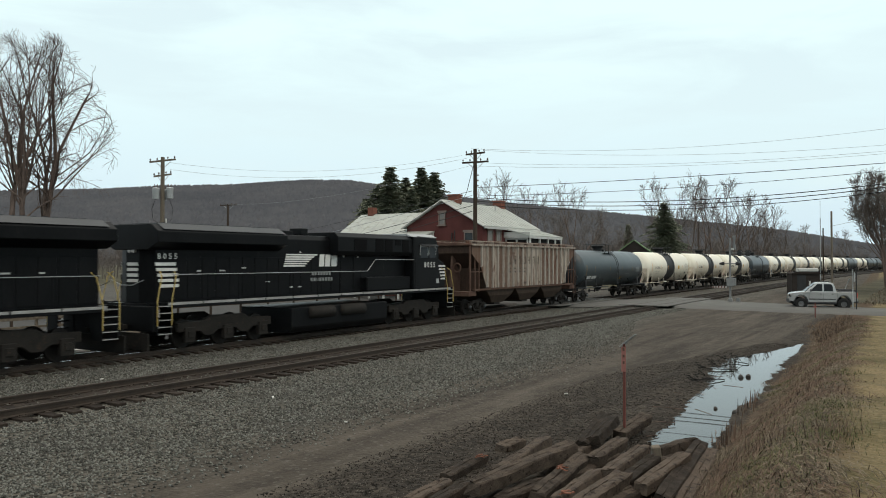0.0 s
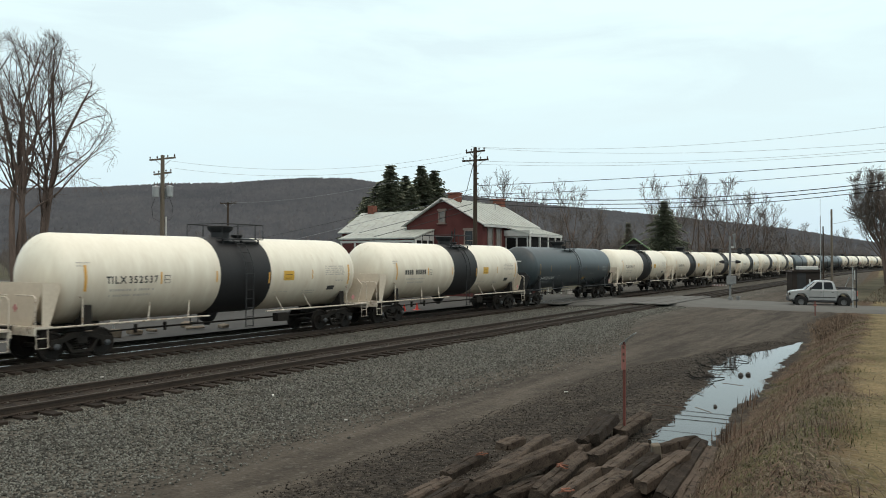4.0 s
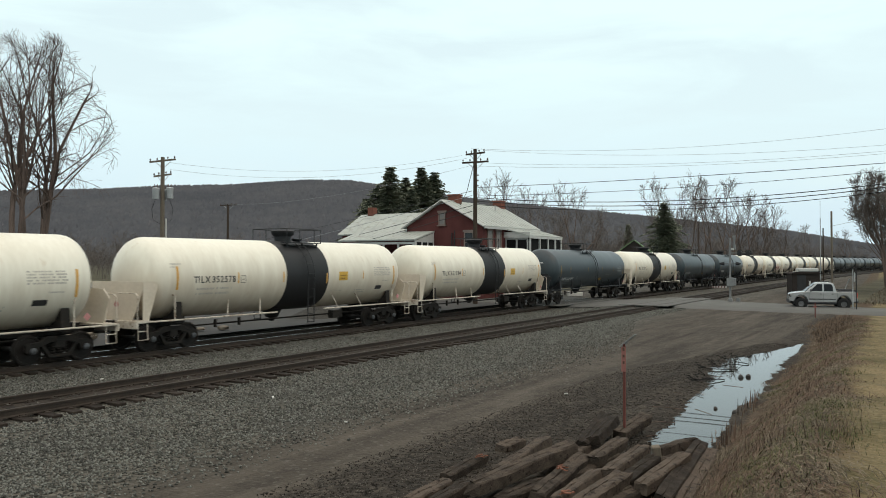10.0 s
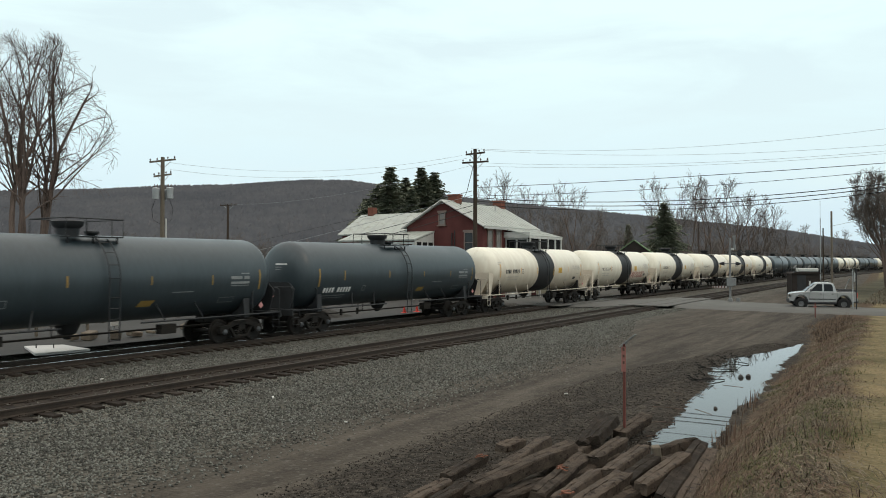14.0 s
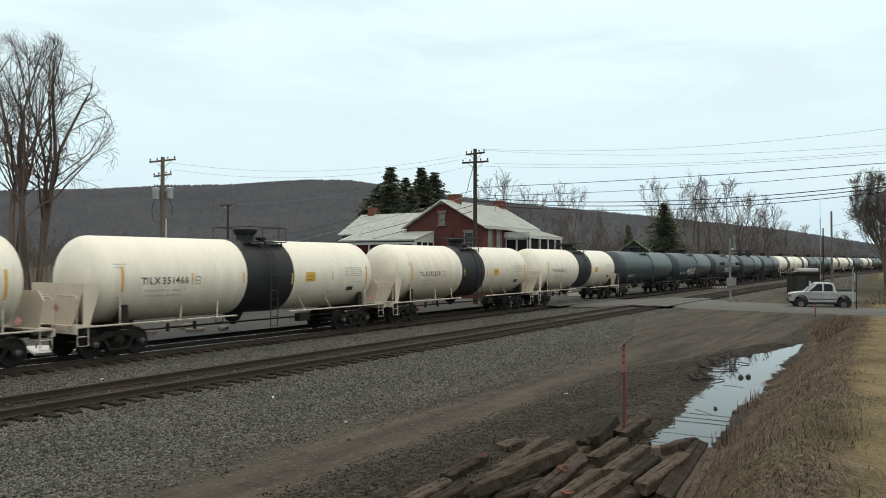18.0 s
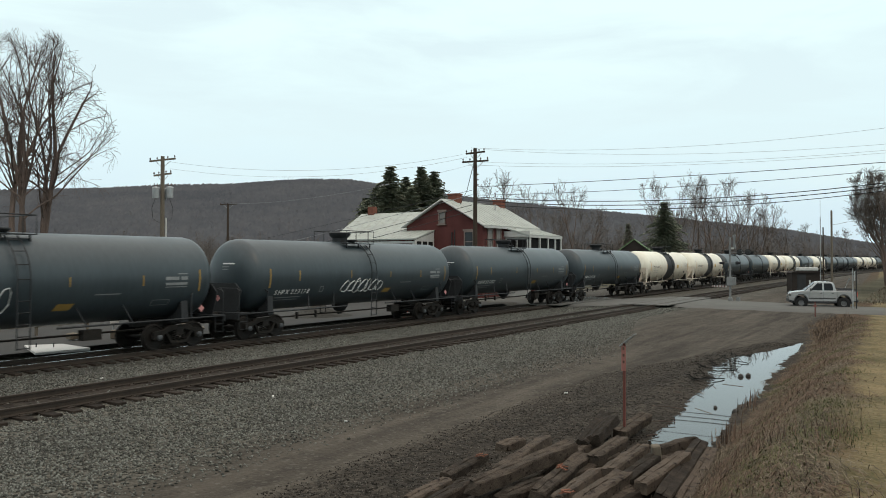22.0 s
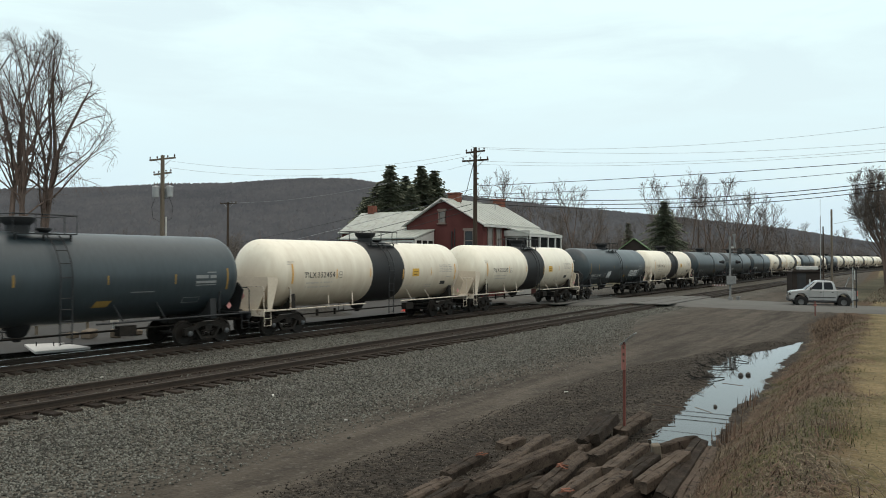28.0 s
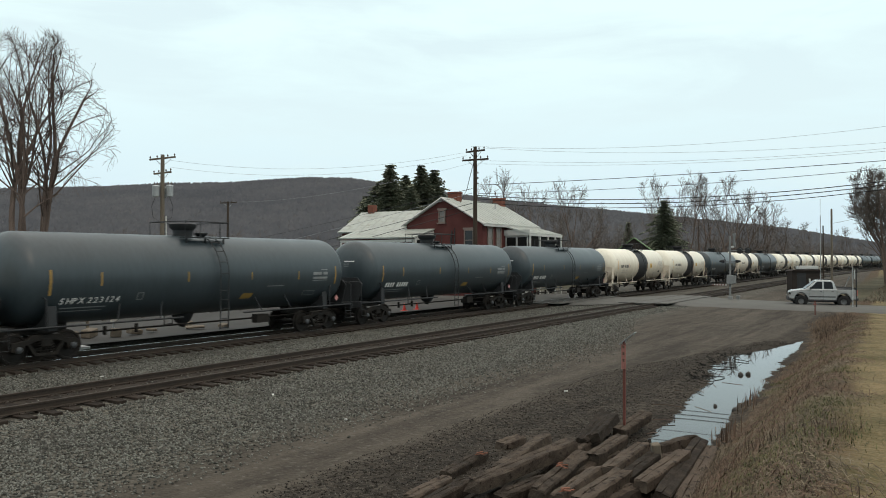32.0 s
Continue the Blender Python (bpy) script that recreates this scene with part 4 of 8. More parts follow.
def tank_car(white):
    if white:
        t = thing("tank_car", "cream white tank car with a black centre band and ladder", "tank car", group="tank cars of the train")
        # saddles of the white car: near-black steel puts underside shade in the colour
        paint, fit, low = "white_tank", "fitting_white", "truck"
    else:
        t = thing("tank_car", "dark grey tank car with yellow reflective strips", "tank car", group="tank cars of the train")
        paint, fit, low = "grey_tank", "fitting_dark", "fitting_dark"
    L, HD = 7.30, 0.74
    prof = [(-L - HD, 0.0)]
    prof += [(-L - HD * math.cos(a), TANK_R * math.sin(a) ** 0.85) for a in np.linspace(0.08, math.pi / 2, 9)]
    rear = L if white else L + 0.36
    prof += [(rear + HD * math.cos(a), TANK_R * math.sin(a) ** 0.85) for a in np.linspace(math.pi / 2, 0.08, 9)] + [(rear + HD, 0.0)]
    part("tank", Geo().lathe(prof, 56, "y", (0, 0, TANK_Z)), paint, t, smooth=True)
    if white:
        part("centre_band", Geo().lathe([(-1.04, TANK_R), (-1.04, TANK_R + 0.012), (1.77, TANK_R + 0.012), (1.77, TANK_R)], 56, "y", (0, 0, TANK_Z)), "band", t, "black painted centre band", smooth=True)
    # underframe: stub sills, bolster saddles, end platforms, side rails
    for e in (-1, 1):
        part("stub_sill", Geo().box((0, e * 7.2, 0.98), (0.5, 3.4, 0.34)), "truck", t, bevel=0.02)
        sad = Geo().prism([(-1.38, 0.98), (1.38, 0.98), (1.32, 1.75), (1.05, 1.36), (0.6, 1.06), (-0.6, 1.06), (-1.05, 1.36), (-1.32, 1.75)], "y", e * 6.75 - 0.16, e * 6.75 + 0.16)
        part("saddle", sad, low, t, bevel=0.01)
        part("end_platform", Geo().box((0, e * 8.35, 1.12), (2.9, 0.62, 0.06)).box((0, e * 8.66, 1.0), (2.9, 0.06, 0.22)), fit, t)
        coupler(t, e * 8.95, e)
        for sx in (-1, 1):
            part("side_rail", Geo().tube([(sx * 1.42, e * 8.6, 1.10), (sx * 1.42, e * 1.55, 1.10)], 0.035, 6), fit, t, "slim side running rail")
            for yy in (2.6, 4.4):
                part("rail_bracket", Geo().tube([(sx * 1.42, e * yy, 1.10), (sx * 1.20, e * (yy - 0.25), 1.70)], 0.025, 5), fit, t)
            part("handrail", Geo().tube([(sx * 1.42, e * 7.0, 1.12), (sx * 1.42, e * 7.0, 1.95), (sx * 1.36, e * 7.12, 2.05), (sx * 1.30, e * 7.2, 1.98)], 0.03, 6), fit, t)
            part("grab_rail", Geo().tube([(sx * 1.40, e * 8.62, 1.14), (sx * 1.40, e * 8.62, 2.02), (sx * 1.28, e * 8.6, 2.1), (sx * 0.25, e * 8.55, 2.1)], 0.022, 5), fit, t)
            part("sill_step", Geo().tube([(sx * 1.40, e * 8.6, 1.1), (sx * 1.42, e * 8.6, 0.5), (sx * 1.42, e * 8.2, 0.5), (sx * 1.40, e * 8.2, 1.1)], 0.02, 5).tube([(sx * 1.42, e * 8.6, 0.8), (sx * 1.42, e * 8.2, 0.8)], 0.018, 5), fit, t)
        bogie(t, e * 6.45)
    # brake gear below the barrel
    part("brake_rigging", Geo().tube([(0.35, -6.0, 0.74), (0.35, 6.0, 0.74)], 0.03, 5).tube([(0.75, -4.5, 0.80), (0.75, 5.4, 0.80)], 0.022, 5).box((0.75, 3.2, 0.75), (0.3, 0.7, 0.34)).box((0.75, -3.1, 0.8), (0.1, 0.08, 0.3)).box((0.75, -4.4, 0.8), (0.1, 0.08, 0.3)), "truck", t)
    part("bottom_outlet", Geo().lathe([(0.62, 0.12), (0.75, 0.16), (0.8, 0.28), (1.16, 0.46)], 14, "z", (0, -0.35, 0)), "band" if white else "fitting_dark", t, smooth=True)
    # top works
    zt = TANK_Z + TANK_R
    yh = 0.35 if white else -0.35
    part("manway_housing", Geo().lathe([(zt - 0.06, 0.36), (zt + 0.20, 0.38), (zt + 0.30, 0.50), (zt + 0.44, 0.54), (zt + 0.47, 0.50), (zt + 0.48, 0.0)], 22, "z", (0, yh, 0)), "fitting_dark", t, "black manway housing", smooth=True)
    part("valve_cover", Geo().lathe([(zt - 0.03, 0.12), (zt + 0.08, 0.26), (zt + 0.13, 0.26), (zt + 0.15, 0)], 14, "z", (0.1, yh + 0.85, 0)), "fitting_dark", t, smooth=True)
    yp0, yp1 = yh - (0.85 if white else 0.75), yh + 1.45
    for sx in (-1, 1):
        pl = Geo()
        pl.box((sx * 0.85, (yp0 + yp1) / 2, zt - 0.08), (0.36, yp1 - yp0, 0.035))
        for yy in (yp0 + 0.15, (yp0 + yp1) / 2, yp1 - 0.15):
            pl.box((sx * 0.88, yy, zt - 0.2), (0.05, 0.05, 0.26))
        platform = part("platform", pl, "fitting_dark", t, "thin black steel top platform")
        part("railing", Geo().tube([(sx * 1.0, yp0, zt - 0.1), (sx * 1.0, yp0, zt + 0.52), (sx * 1.0, yp1, zt + 0.52), (sx * 1.0, yp1, zt - 0.1)], 0.022, 5), "fitting_dark", platform)
        for yy in (yh, yp1 - 0.45):
            part("rail_post", Geo().tube([(sx * 1.0, yy, zt - 0.1), (sx * 1.0, yy, zt + 0.52)], 0.02, 5), "fitting_dark", platform)
    for yy in (yp0, yp1):
        part("railing", Geo().tube([(-1.0, yy, zt + 0.52), (1.0, yy, zt + 0.52)], 0.02, 5), "fitting_dark", platform)
    # ladders on both sides
    y0 = 0.42 if white else 0.32
    for sx in (-1, 1):
        g = Geo()
        arc = [(sx * (TANK_R + 0.13) * math.cos(a), TANK_Z + (TANK_R + 0.13) * math.sin(a)) for a in np.linspace(1.0, -0.1, 9)]
        arc += [(sx * (TANK_R + 0.11), 2.0), (sx * (TANK_R + 0.09), 0.55)]
        for yy in (y0 - 0.21, y0 + 0.21):
            g.tube([(x, yy, z) for x, z in arc], 0.024, 5)
        for x, z in arc[1:9:2] + [(sx * (TANK_R + 0.105), zz) for zz in (2.0, 1.65, 1.3, 0.95, 0.6)]:
            g.tube([(x, y0 - 0.21, z), (x, y0 + 0.21, z)], 0.016, 4)
        part("ladder", g, "fitting_dark", t, "black steel ladder")
    # half head shields
    for e in (-1, 1):
        sh = Geo()
        ol = [(-0.85, 1.14), (0.85, 1.14), (1.40, 2.2), (1.40, 2.5), (-1.40, 2.5), (-1.40, 2.2)] if white and e < 0 else [(-1.05, 1.14), (1.05, 1.14), (1.3, 2.0), (1.0, 2.3), (-1.0, 2.3), (-1.3, 2.0)]
        sh.prism(ol, "y", e * 8.40 - 0.02, e * 8.40 + 0.02)
        if white and e < 0:
            for sx in (-1, 1):
                sh.prism([(e * 8.40, 1.14), (e * 8.15, 1.14), (e * 7.78, 2.3), (e * 7.82, 2.46), (e * 8.40, 2.5)], "x", sx * 1.40 - 0.012, sx * 1.40 + 0.012)
        part("head_shield", sh, "shield_white" if white else "fitting_dark", t, "flat steel head shield")
        part("placard", Geo().prism([(0.0, 1.55), (0.14, 1.69), (0.0, 1.83), (-0.14, 1.69)], "y", e * 8.43 - 0.006, e * 8.43 + 0.006), "placard" if e < 0 else "placard", t, "small hazard placard")
    part("placard", Geo().add([(1.46, 7.45, 1.30), (1.46, 7.59, 1.44), (1.46, 7.45, 1.58), (1.46, 7.31, 1.44)], [(0, 1, 2, 3)]), "placard", t, "small hazard placard")
    # strips, panels and stencils
    if white:
        strips = [(-7.0, 2.05, 0.10, 0.85), (-3.93, 2.22, 0.07, 0.42), (-1.28, 2.22, 0.07, 0.42), (1.62, 2.1, 0.08, 0.46), (4.4, 2.22, 0.06, 0.40), (7.0, 1.95, 0.10, 0.9)]
        for u, z, w, h in strips:
            part("reflective_strip", patch(u, z, w, h, 0.016), "orange", t, "orange reflective strip")
        part("yellow_panel", patch(2.55, 2.2, 0.66, 0.40), "yellow", t, "yellow warning panel")
        for u, z, w in ((2.62, 2.42, 0.5), (2.62, 2.28, 0.42)):
            part("stencil_bar", patch(u + 0.04, z, w - 0.05, 0.025, 0.011), "rust", t)
        part("data_plate", patch(5.6, 1.72, 0.5, 0.2), "ink", t, "black data plate")
        for n, (u, z, w, h) in enumerate(((-6.0, 2.02, 1.75, 0.075), (-6.0, 1.84, 1.7, 0.075), (5.35, 2.74, 1.3, 0.05), (5.35, 2.65, 1.3, 0.05), (5.35, 2.56, 1.3, 0.05), (5.35, 2.47, 1.3, 0.05), (5.35, 2.38, 1.3, 0.05), (6.1, 2.1, 0.5, 0.05), (3.95, 1.70, 0.8, 0.06), (3.95, 1.60, 0.7, 0.06), (2.0, 1.72, 0.9, 0.03), (-7.25, 2.95, 0.5, 0.05), (-7.25, 2.85, 0.4, 0.04))):
            tagged(part("stencil_line", dashes(u, z, w, h, n), "faint_ink", t), "faded stencilled line too small to read", kind="stuff")
        for du, w, z, h in ((-3.75, 0.26, 2.24, 0.02), (-3.75, 0.26, 2.50, 0.02), (-3.75, 0.02, 2.24, 0.26), (-3.51, 0.02, 2.24, 0.28), (-3.68, 0.12, 2.36, 0.03)):
            part("stencil_bar", patch(du, z, w, h), "ink", t)
    else:
        strips = [(-6.95, 1.95, 0.09, 0.8), (-5.1, 2.2, 0.07, 0.44), (-1.4, 2.25, 0.07, 0.36), (1.9, 2.25, 0.06, 0.3), (4.75, 2.2, 0.06, 0.36), (7.3, 1.95, 0.08, 0.8)]
        for u, z, w, h in strips:
            part("reflective_strip", patch(u, z, w, h, 0.012), "dull_strip", t, "dull yellow reflective strip")
        part("yellow_panel", patch(1.5, 1.50, 0.6, 0.26, slant=0.12), "dull_strip", t, "yellow warning panel")
        for u, z, w, h, mt in ((5.75, 2.2, 1.0, 0.09, "dim_ink"), (5.75, 2.38, 0.6, 0.12, "dim_ink"), (6.45, 2.38, 0.30, 0.12, "dim_ink"), (6.3, 2.58, 0.45, 0.04, "dim_ink"), (5.75, 2.12, 1.0, 0.03, "dim_ink"), (2.9, 1.95, 1.0, 0.035, "dim_ink"), (-6.4, 1.5, 1.7, 0.05, "dim_ink"), (-6.4, 1.40, 1.6, 0.04, "dim_ink"),
                               (5.3, 1.5, 0.8, 0.025, "dim_ink"), (5.3, 1.68, 0.8, 0.025, "dim_ink"), (5.3, 1.5, 0.03, 0.2, "dim_ink"), (6.07, 1.5, 0.03, 0.2, "dim_ink"), (-3.55, 1.68, 0.26, 0.03, "dim_ink"), (-3.55, 1.90, 0.26, 0.03, "dim_ink"), (-3.55, 1.68, 0.03, 0.25, "dim_ink"), (-3.32, 1.68, 0.03, 0.25, "dim_ink")):
            part("stencil_bar", patch(u, z, w, h), mt, t)
        # marks on the head
        for k, (w, z) in enumerate(((0.62, 3.05), (0.36, 2.93), (0.30, 2.83))):
            g = Geo()
            a0 = -0.12
            vs = []
            for i in range(5):
                x = a0 + w * i / 4
                for dz in (0, 0.055 if k == 0 else 0.03):
                    rr = math.sqrt(x * x + (z + dz - TANK_Z) ** 2) / TANK_R
                    vs.append((x, -7.30 - 0.74 * math.cos(math.asin(min(1, rr ** (1 / 0.85)))) - 0.012, z + dz))
            g.add(vs, [(2 * i, 2 * i + 2, 2 * i + 3, 2 * i + 1) for i in range(4)])
            part("stencil_bar", g, "white_ink" if k == 0 else "dim_ink", t)
    # shortened lengthwise to 17.3 m over couplers to fit the camera's view
    for child in t.children:
        if not child.name.startswith("bogie"):
            for o in (child, *child.children):
                o.data.transform(Matrix.Diagonal((1, 0.955, 1, 1)))
    return t


def hopper_car():
    t = thing("covered_hopper_car", "rust-streaked pale grey three-bay covered hopper car", "hopper car")
    W, zb, ztop, half = 1.5, 1.30, 3.96, 7.8
    side = [(-half, ztop), (-half + 0.05, 3.45), (-6.5, 2.55), (-5.9, zb), (5.9, zb), (6.5, 2.55), (half - 0.05, 3.45), (half, ztop)]
    part("body", Geo().prism(side, "x", -W + 0.02, W - 0.02), "hopper_inner", t, "slope sheets with shade put into their colour")
    g = Geo().prism([(-W - 0.02, 3.90), (W + 0.02, 3.90), (W + 0.02, 3.98), (0.6, 4.10), (-0.6, 4.10), (-W - 0.02, 3.98)], "y", -half - 0.15, half + 0.15)
    part("roof", g, "rust", t, "rusty brown roof", bevel=0.015)
    ribs = [-6.65 + 0.70 * i for i in range(20)]
    slope = lambda y: zb + 0.05 if abs(y) < 5.9 else zb + (abs(y) - 5.9) * 2.08 if abs(y) < 6.5 else 2.55 + (abs(y) - 6.5) * 0.69
    for sx in (-1, 1):
        for i, y in enumerate(ribs):
            lo = slope(y)
            part("rib", Geo().box((sx * (W + 0.045), y, (lo + ztop) / 2), (0.13, 0.085, ztop - lo)), "hopper_rib", t)
        edges = [-half + 0.05] + ribs + [half - 0.05]
        for y0, y1 in zip(edges, edges[1:]):
            part("side_panel", Geo().prism([(y0, slope(y0)), (y1, slope(y1)), (y1, ztop), (y0, ztop)], "x", min(sx * (W - 0.02), sx * W), max(sx * (W - 0.02), sx * W)), "hopper_panel", t, "rust-streaked side panel")
        part("side_sill", Geo().box((sx * (W + 0.02), 0, zb - 0.02), (0.10, 2 * half - 0.5, 0.10)), "rust", t)
        part("top_chord", Geo().box((sx * (W + 0.05), 0, ztop), (0.13, 2 * half + 0.2, 0.11)), "hopper", t)
        part("roof_walk", Geo().box((sx * 0.85, 0, 4.22), (0.5, 2 * half + 0.1, 0.04)), "rust", t)
        part("roof_rail", Geo().tube([(sx * 1.42, -half - 0.1, 4.17), (sx * 1.42, half + 0.1, 4.17)], 0.03, 5), "hopper", t)
        for i in range(12):
            y = -half + 0.1 + i * (2 * half - 0.2) / 11
            part("walk_support", Geo().box((sx * 1.25, y, 4.08), (0.4, 0.06, 0.2)), "hopper", t)
        # stencilled name and number as bars
        for k in range(7):
            y = -2.8 + 0.70 * k
            gl = Geo().box((sx * (W + 0.006), y - 0.12, 3.05), (0.012, 0.07, 0.52)).box((sx * (W + 0.006), y + 0.12, 3.05), (0.012, 0.07, 0.52))
            gl.box((sx * (W + 0.006), y, 3.05 + 0.2 * (k % 3 - 1)), (0.012, 0.17, 0.07))
            part("stencil_bar", gl, "dim_stencil", t)
        for k in range(4):
            y = -2.8 + 0.70 * k
            part("stencil_bar", Geo().box((sx * (W + 0.006), y, 2.3), (0.012, 0.26, 0.07)).box((sx * (W + 0.006), y, 2.52), (0.012, 0.26, 0.07)).box((sx * (W + 0.006), y - 0.1, 2.41), (0.012, 0.07, 0.2)), "dim_stencil", t)
        for u, w in ((-4.4, 0.5), (-3.6, 0.4), (-0.6, 0.45), (1.8, 0.4), (3.3, 0.35), (5.3, 0.4)):
            part("stencil_bar", Geo().box((sx * (W + 0.006), u, 1.55), (0.012, w, 0.09)), "dim_stencil", t)
        for e in (-1, 1):
            part("corner_post", Geo().box((sx * (W - 0.05), e * (half + 0.1), 2.55), (0.09, 0.09, 2.7)), "rust", t)
            for yy in (6.85, 7.35):
                part("end_upright", Geo().box((sx * (W - 0.03), e * yy, 2.2), (0.06, 0.06, 2.0)), "rust", t)
            part("end_rail", Geo().box((sx * (W - 0.03), e * 7.05, 2.35), (0.05, 1.6, 0.05)), "rust", t)
            if e < 0:
                continue
            g = Geo()
            for yy in (half + 0.12, half + 0.5):
                g.tube([(sx * 1.42, e * yy, 0.55), (sx * 1.42, e * yy, 4.1)], 0.022, 5)
            for k in range(9):
                g.tube([(sx * 1.42, e * (half + 0.12), 0.6 + k * 0.4), (sx * 1.42, e * (half + 0.5), 0.6 + k * 0.4)], 0.016, 4)
            part("ladder", g, "rust", t)
    for i in range(3):
        y = (i - 1) * 3.95
        g = Geo()
        vs = [(-1.45, y - 2.04, zb), (1.45, y - 2.04, zb), (1.45, y + 2.04, zb), (-1.45, y + 2.04, zb), (-1.42, y - 1.5, 0.86), (1.42, y - 1.5, 0.86), (1.42, y + 1.5, 0.86), (-1.42, y + 1.5, 0.86), (-1.2, y - 0.8, 0.40), (1.2, y - 0.8, 0.40), (1.2, y + 0.8, 0.40), (-1.2, y + 0.8, 0.40)]
        g.add(vs, [(0, 1, 2, 3), (8, 11, 10, 9)] + [(a + k, a + 4 + k, a + 4 + (k + 1) % 4, a + (k + 1) % 4) for a in (0, 4) for k in range(4)])
        part("discharge_bay", g, "hopper_low", t, "sloped discharge bay", bevel=0.03)
        part("outlet_gate", Geo().box((0, y, 0.34), (2.3, 0.8, 0.12)), "truck", t)
    for e in (-1, 1):
        part("end_sill", Geo().box((0, e * 7.6, 1.05), (2.9, 0.9, 0.28)), "rust", t, bevel=0.02)
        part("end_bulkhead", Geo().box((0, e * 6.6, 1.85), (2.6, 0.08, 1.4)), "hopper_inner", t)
        part("slope_sheet_brace", Geo().prism([(e * 6.1, 1.2), (e * 7.8, 1.2), (e * 7.5, 3.5)], "x", -0.06, 0.06), "rust", t)
        coupler(t, e * (8.5 if e > 0 else 9.1), e)
        part("draft_sill", Geo().box((0, e * 8.1, 0.92), (0.4, 1.4, 0.3)), "truck", t)
        bogie(t, e * 6.35)
    part("brake_wheel", Geo().lathe([(-0.02, 0.28), (0.02, 0.28), (0.02, 0.22), (-0.02, 0.22), (-0.02, 0.28)], 16, "y", (0.6, -7.95, 2.6)), "rust", t)
    return t


def locomotive(label):
    """Six-axle diesel-electric unit, cab towards +y."""
    t = thing("diesel_locomotive", label, "locomotive", group="locomotives of the train")
    H, HR = 11.1, 10.25
    part("frame_deck", Geo().box((0, (H - HR) / 2, 1.34), (3.05, H + HR - 1.3, 0.2)), "loco_black", t, bevel=0.01)
    for sx in (-1, 1):
        for i in range(12):
            y = -HR + 1.5 + i * (H + HR - 2.8) / 11.0
            part("sill_stripe", Geo().box((sx * 1.53, y, 1.40), (0.015, 1.62, 0.10)), "sill_white", t, "pale reflective sill stripe")
    # long hood
    hood = Geo().prism([(-0.92, 1.44), (0.92, 1.44), (0.92, 4.0), (0.78, 4.22), (-0.78, 4.22), (-0.92, 4.0)], "y", -HR + 0.6, 2.4)
    hood_ob = part("long_hood", hood, "loco_black", t, bevel=0.02)
    y0, y1 = -HR + 0.35, -HR + 0.6
    ring = [(-1, 1.44), (1, 1.44), (1, 4.0), (0.85, 4.22), (-0.85, 4.22), (-1, 4.0)]
    part("hood_end", Geo().add([(0.36 * u, y0, z) for u, z in ring] + [(0.92 * u, y1, z) for u, z in ring], [(0, 1, 2, 3, 4, 5)] + [(k, 6 + k, 6 + (k + 1) % 6, (k + 1) % 6) for k in range(6)]), "loco_black", hood_ob, "tapered hood end")
    for sx in (-1, 1):
        for i in range(16):
            y = -HR + 1.0 + i * 0.72
            part("hood_door", Geo().box((sx * 0.93, y, 2.35), (0.025, 0.66, 1.65)), "loco_black", hood_ob, bevel=0.008)
        for y, z, w, h in ((-6.4, 2.62, 0.30, 0.06), (-5.2, 2.72, 0.25, 0.05), (-2.3, 1.82, 0.16, 0.08), (-1.75, 1.82, 0.2, 0.05), (-1.7, 3.42, 0.12, 0.08), (1.45, 3.25, 0.14, 0.09), (2.55, 3.22, 0.12, 0.09), (-7.6, 2.62, 0.2, 0.06), (-3.8, 2.1, 0.25, 0.04)):
            part("decal", Geo().box((sx * 0.95, y, z), (0.012, w, h)), "loco_trim", hood_ob)
    # radiator with flared wings
    rad = Geo().prism([(-0.95, 3.45), (0.95, 3.45), (1.5, 3.72), (1.5, 4.14), (1.1, 4.42), (-1.1, 4.42), (-1.5, 4.14), (-1.5, 3.72)], "y", -HR + 0.25, -3.15)
    part("radiator_wing", rad, "loco_black", t, "flared radiator housing", bevel=0.02)
    part("radiator_top", Geo().prism([(-1.46, 4.22), (1.46, 4.22), (1.08, 4.46), (-1.08, 4.46)], "y", -HR + 0.55, -3.3), "loco_roof", t, "dusty grey radiator top")
    for k in range(16):
        part("grille_slat", Geo().box((0, -9.2 + k * 0.36, 4.48), (1.85, 0.05, 0.04)), "loco_roof", t)
    part("exhaust_housing", Geo().box((0, -2.2, 4.32), (1.0, 1.0, 0.22)).box((0.2, -0.95, 4.42), (0.7, 0.5, 0.3)), "loco_black", t, bevel=0.02)
    upper = part("upper_body", Geo().prism([(-1.32, 3.3), (1.32, 3.3), (1.42, 3.5), (1.42, 4.2), (1.2, 4.42), (-1.2, 4.42), (-1.42, 4.2), (-1.42, 3.5)], "y", 0.4, 6.8), "loco_black", t, "wide upper equipment body", bevel=0.02)
    for sx in (-1, 1):
        for y, w, z0, z1 in ((2.15, 1.0, 3.55, 4.1), (3.75, 0.68, 3.5, 4.15), (4.55, 0.68, 3.5, 4.15), (5.4, 0.5, 3.85, 4.15), (6.1, 0.6, 3.5, 4.15)):
            part("vent_panel", Geo().box((sx * 1.425, y, (z0 + z1) / 2), (0.02, w, z1 - z0)), "loco_grille", upper, "dark recessed vent panel")
    part("inner_hood", Geo().box((0, 4.5, 2.5), (1.9, 4.6, 2.1)), "loco_black", t, bevel=0.03)
    part("blower_duct", Geo().box((0.0, 4.75, 1.82), (2.7, 3.9, 0.72)), "loco_black", t, bevel=0.05)
    # cab
    cab = part("cab", Geo().prism([(6.75, 1.44), (9.35, 1.44), (9.35, 3.42), (9.22, 4.05), (9.05, 4.34), (7.3, 4.40), (6.75, 4.34)], "x", -1.52, 1.52), "loco_black", t, "black crew cab", bevel=0.05)
